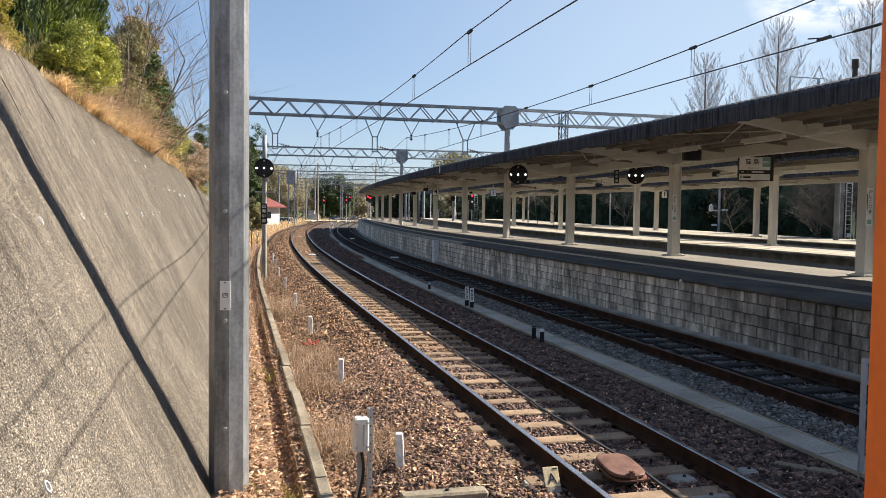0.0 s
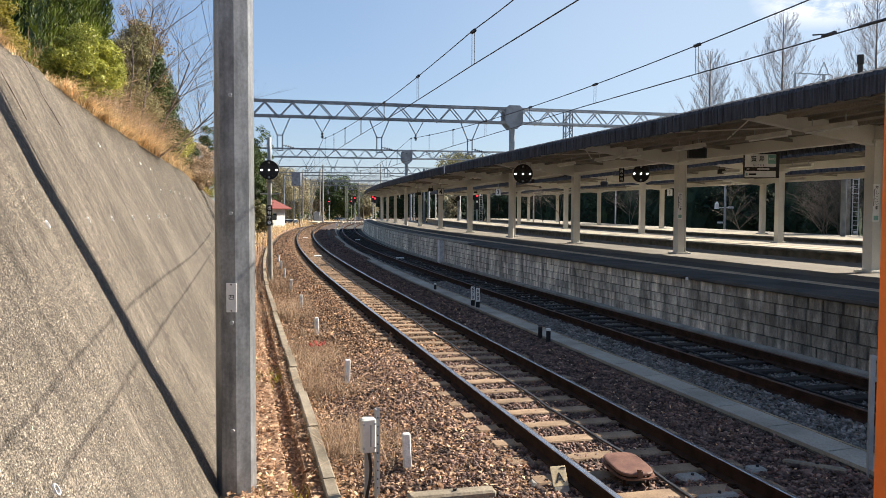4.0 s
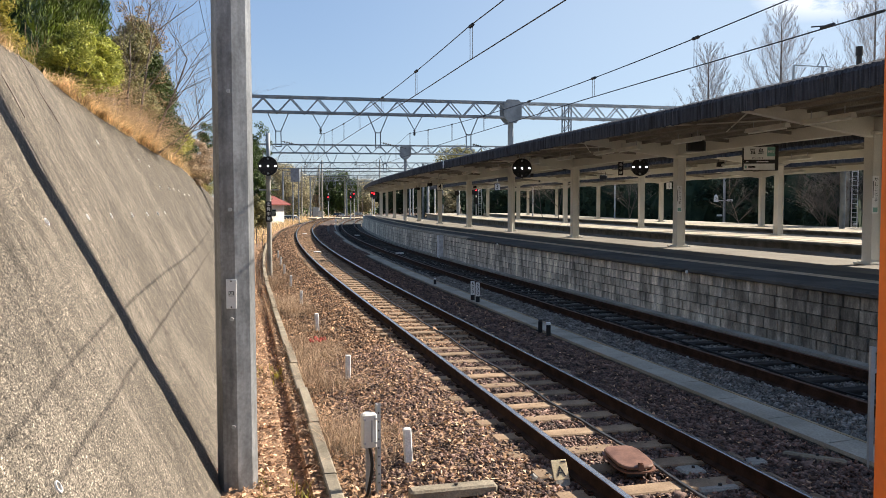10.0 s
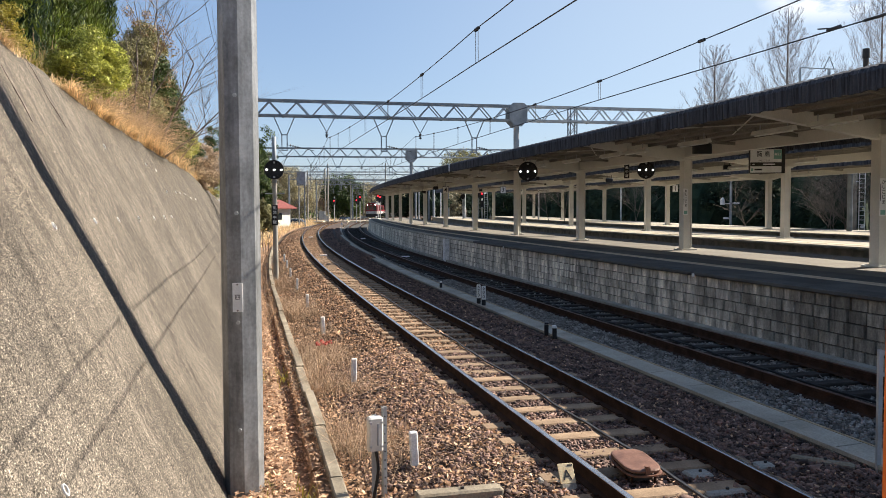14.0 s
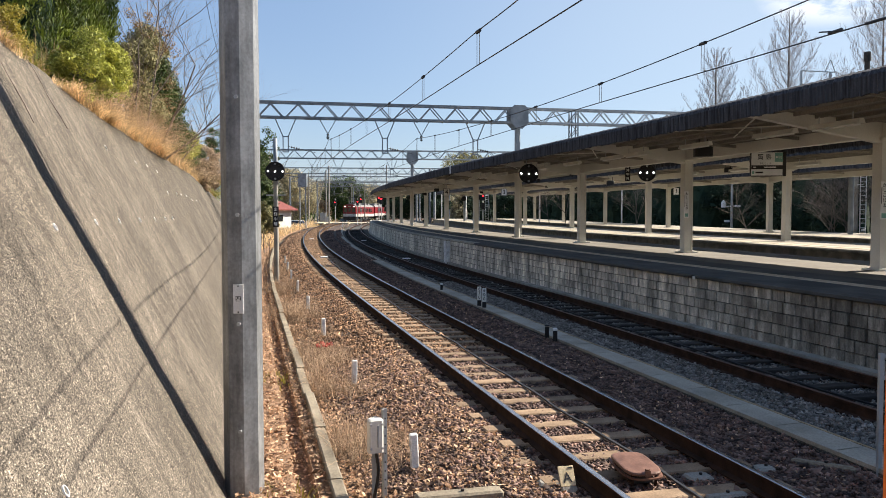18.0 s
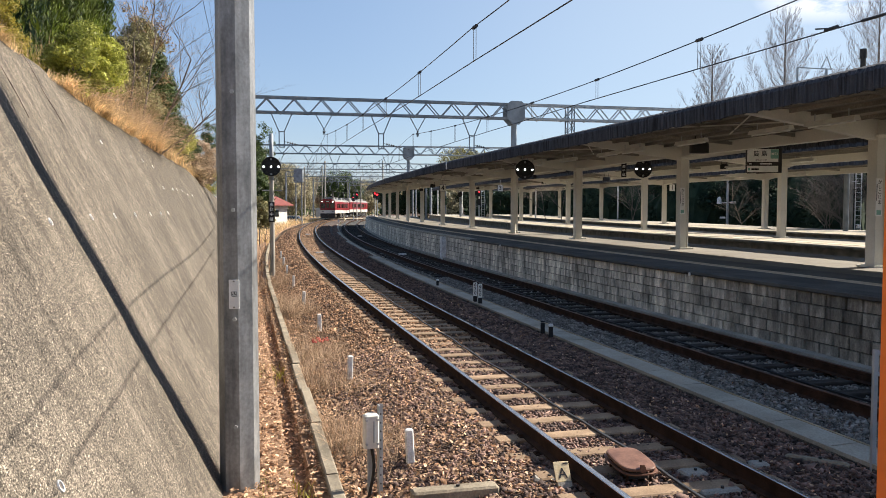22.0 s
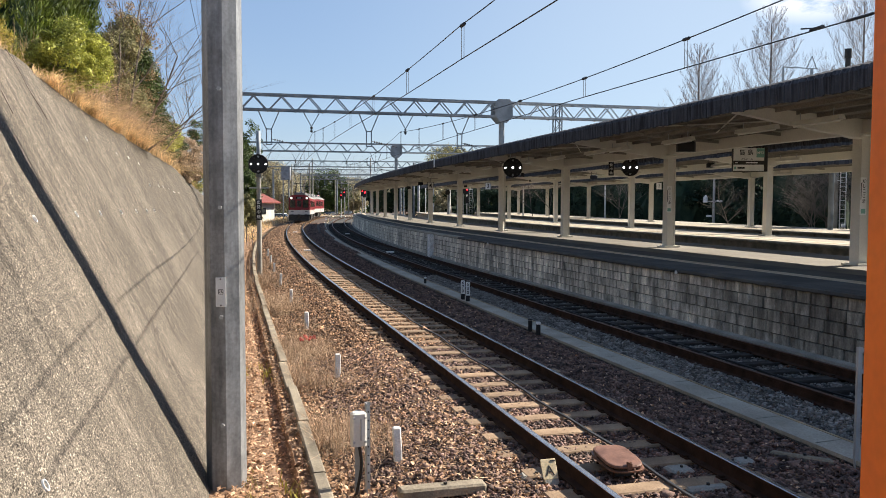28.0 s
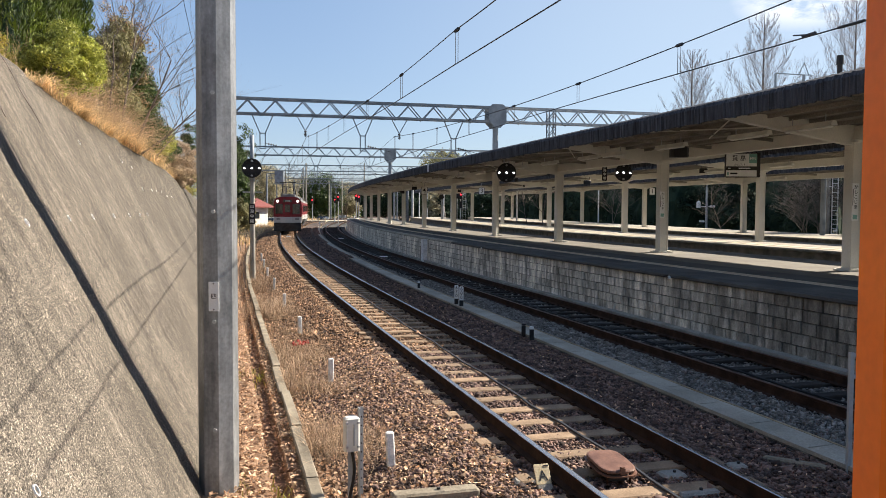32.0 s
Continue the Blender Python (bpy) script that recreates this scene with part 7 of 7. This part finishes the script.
# ---- the train ----
def rail_car(front_end):
    """A 20 m car, its front towards -y, built about the rail level below its middle."""
    t = thing("rail_car", None, "red and white electric rail car rolling in" if front_end else "second red and white electric rail car", "train", "rail cars")
    W, L0, L1 = 1.36, -10.1, 10.1
    body = [(-W, 0.95), (-W, 1.0), (-W, 2.6), (-W + 0.05, 3.05), (-W + 0.28, 3.40), (-0.6, 3.56), (0.6, 3.56), (W - 0.28, 3.40), (W - 0.05, 3.05), (W, 2.6), (W, 1.0), (W, 0.95)]
    part("lower_body", Shell().loft([[(x, y, z) for x, z in ((-W, 0.95), (-W, 1.55), (W, 1.55), (W, 0.95))] for y in (L0, L1)], True, True), M_TRAINWHITE, t, "white lower body")
    part("upper_body", Shell().loft([[(x, y, z) for x, z in ((-W, 1.552), (-W, 2.75), (-W + 0.05, 3.12), (W - 0.05, 3.12), (W, 2.75), (W, 1.552))] for y in (L0, L1)], True, True), M_TRAINRED, t, "deep red upper body")
    part("roof", Shell().loft([[(x, y, z) for x, z in ((-W + 0.03, 3.122), (-W + 0.25, 3.42), (-0.6, 3.58), (0.6, 3.58), (W - 0.25, 3.42), (W - 0.03, 3.122))] for y in (L0 + 0.05, L1)], True, True), M_TRAINROOF, t, "grey roof")
    for y in (-6.8, -3.2, 3.4, 6.8):
        part("roof_unit", Shell().bevelled(0, y, 3.72, 1.5, 2.0, 0.34, 0.08), M_TRAINROOF, t)
    for s in (-1, 1):
        part("rain_gutter", Shell().box(s * (W - 0.01), 0, 3.13, 0.05, 20.2, 0.06), M_TRAINWHITE, t)
        for i, y in enumerate((-7.2, -2.4, 2.4, 7.2)):
            d = part("door", Shell().box(s * (W + 0.004), y, 1.98, 0.02, 1.3, 1.9), M_TRAINRED, t, "sliding door")
            for e in (-0.32, 0.32):
                part("door_window", Shell().box(s * (W + 0.016), y + e, 2.33, 0.012, 0.44, 0.78), M_GLASS, d)
            part("door_lower", Shell().box(s * (W + 0.016), y, 1.29, 0.012, 1.28, 0.52), M_TRAINWHITE, d, "white door foot")
        for y in (-4.8, 0, 4.8):
            for e in (-0.86, 0, 0.86):
                w = part("window", Shell().box(s * (W + 0.006), y + e, 2.36, 0.02, 0.76, 0.8), M_GLASS, t, "dark side window")
    for y in (-6.9, 6.9):
        bg_ = part("bogie", Shell().box(-0.95, y, 0.48, 0.16, 2.6, 0.28).box(0.95, y, 0.48, 0.16, 2.6, 0.28).box(0, y, 0.55, 1.9, 0.5, 0.3), M_UNDER, t)
        for dy in (-1.05, 1.05):
            for s in (-0.75, 0.75):
                part("wheel", Shell().rod((s - 0.06, y + dy, 0.43), (s + 0.06, y + dy, 0.43), 0.43, n=20), M_UNDER, bg_)
    part("underframe_boxes", Shell().box(-0.8, -2.0, 0.6, 0.9, 3.2, 0.6).box(0.8, -1.5, 0.6, 0.9, 2.4, 0.6).box(0.8, 2.2, 0.62, 0.9, 2.6, 0.55).box(-0.8, 2.6, 0.62, 0.9, 2.0, 0.55), M_UNDER, t)
    if front_end:
        y = L0
        part("cab_face", Shell().box(0, y - 0.02, 2.33, 2.66, 0.04, 1.56), M_TRAINRED, t, "red cab face")
        part("cab_brow", Shell().loft([[(x * 1.0, y - 0.03, z) for x, z in ((-1.30, 3.10), (-1.1, 3.40), (-0.6, 3.54), (0.6, 3.54), (1.1, 3.40), (1.30, 3.10))], [(x * 1.0, y + 0.1, z) for x, z in ((-1.30, 3.10), (-1.1, 3.40), (-0.6, 3.54), (0.6, 3.54), (1.1, 3.40), (1.30, 3.10))]], True, True), M_TRAINRED, t)
        for x, w in ((-0.83, 0.72), (0.83, 0.72)):
            part("windscreen", Shell().bevelled(0, 0, 0, w, 0.98, 0.03, 0.02, pose(x, y - 0.05, 2.34, 90, 0, 0)), M_GLASS, t, "dark windscreen")
            part("wiper", Shell().bar((x, y - 0.075, 1.90), (x + 0.12, y - 0.075, 2.45), 0.015, 0.015), M_UNDER, t)
        door = part("gangway_door", Shell().bevelled(0, 0, 0, 0.74, 1.86, 0.05, 0.02, pose(0, y - 0.05, 2.05, 90, 0, 0)), M_TRAINRED, t, "red gangway door")
        part("door_window", Shell().bevelled(0, 0, 0, 0.5, 0.78, 0.03, 0.02, pose(0, y - 0.085, 2.38, 90, 0, 0)), M_GLASS, door)
        part("door_lower", Shell().bevelled(0, 0, 0, 0.74, 0.50, 0.03, 0.02, pose(0, y - 0.08, 1.29, 90, 0, 0)), M_TRAINWHITE, door, "white door foot")
        part("blind", Shell().box(0, y - 0.06, 3.12, 0.84, 0.06, 0.24), M_GLASS, t, "dark destination blind")
        part("blind_text", Shell().box(0, y - 0.093, 3.12, 0.5, 0.004, 0.10), M_TRAINWHITE, t)
        for x in (-0.98, 0.98):
            h = part("headlamp", Shell().rod((x, y + 0.05, 3.10), (x, y - 0.09, 3.10), 0.17, 0.15, n=18), M_TRAINWHITE, t, "round headlamp housing")
            part("lens", Shell().rod((x, y - 0.088, 3.10), (x, y - 0.10, 3.10), 0.085, n=18), M_HEADLIGHT, h, "lit headlamp")
            part("tail_lamp", Shell().bevelled(0, 0, 0, 0.36, 0.14, 0.05, 0.015, pose(x * 0.92, y - 0.03, 1.34, 90, 0, 0)), M_TRAINROOF, t)
        part("skirt", Shell().box(0, y + 0.05, 0.55, 2.66, 0.2, 0.80).box(0, y - 0.06, 0.22, 2.3, 0.06, 0.16), M_UNDER, t, "black skirt")
        part("coupler", Shell().box(0, y - 0.3, 0.82, 0.34, 0.7, 0.30).rod((0, y - 0.6, 0.82), (0, y - 0.72, 0.82), 0.12, n=10), M_UNDER, t, "black coupler")
        for x in (-0.95, 0.95):
            part("buffer_step", Shell().box(x, y - 0.08, 0.95, 0.5, 0.1, 0.05), M_UNDER, t)
        for yy in (-7.6, 7.6):
            pg = part("pantograph", Shell().box(-0.7, yy, 3.85, 0.06, 1.6, 0.06).box(0.7, yy, 3.85, 0.06, 1.6, 0.06), M_UNDER, t, "raised dark pantograph")
            for s in (-0.6, 0.6):
                part("arm", Shell().bar((s, yy - 0.7, 3.88), (s * 0.9, yy + 0.5, 4.45), 0.10, 0.10).bar((s * 0.9, yy + 0.5, 4.45), (s * 0.8, yy, 5.03), 0.10, 0.10).bar((s, yy + 0.7, 3.88), (s * 0.9, yy - 0.5, 4.45), 0.10, 0.10).bar((s * 0.9, yy - 0.5, 4.45), (s * 0.8, yy, 5.03), 0.10, 0.10), M_UNDER, pg)
            part("contact_strip", Shell().bar((-0.85, yy, 5.05), (0.85, yy, 5.05), 0.10, 0.08), M_UNDER, pg)
    return t


CAR_A, CAR_B = rail_car(True), rail_car(False)
# seconds and how far down the line the front of the train is
RUN = ((0, 284), (5, 250), (10, 216), (13, 196.5), (15, 184), (17.5, 169.5), (20, 155.3), (22, 143), (24, 130.2), (28, 104), (30, 91), (32, 78.8))


def run_at(t):
    """Smooth distance of the train's front at t seconds."""
    ts, ds = [a for a, b in RUN], [b for a, b in RUN]
    k = len(ts)
    m = [(ds[min(i + 1, k - 1)] - ds[max(i - 1, 0)]) / (ts[min(i + 1, k - 1)] - ts[max(i - 1, 0)]) for i in range(k)]
    for i in range(k - 1):
        if t <= ts[i + 1]:
            h = ts[i + 1] - ts[i]
            s = (t - ts[i]) / h
            return (2 * s ** 3 - 3 * s ** 2 + 1) * ds[i] + (s ** 3 - 2 * s ** 2 + s) * h * m[i] + (3 * s ** 2 - 2 * s ** 3) * ds[i + 1] + (s ** 3 - s ** 2) * h * m[i + 1]
    return ds[-1]


def motions():
    for car, behind in ((CAR_A, 10.2), (CAR_B, 31.0)):
        rows = []
        for i in range(33):
            y = run_at(i) + behind
            p, a = on(NEAR, y, 0, 0.004), heading(NEAR, y)
            rows.append((i, pose(p.x, p.y, p.z, 0, 0, a)))
        walk(car, rows)


motions()
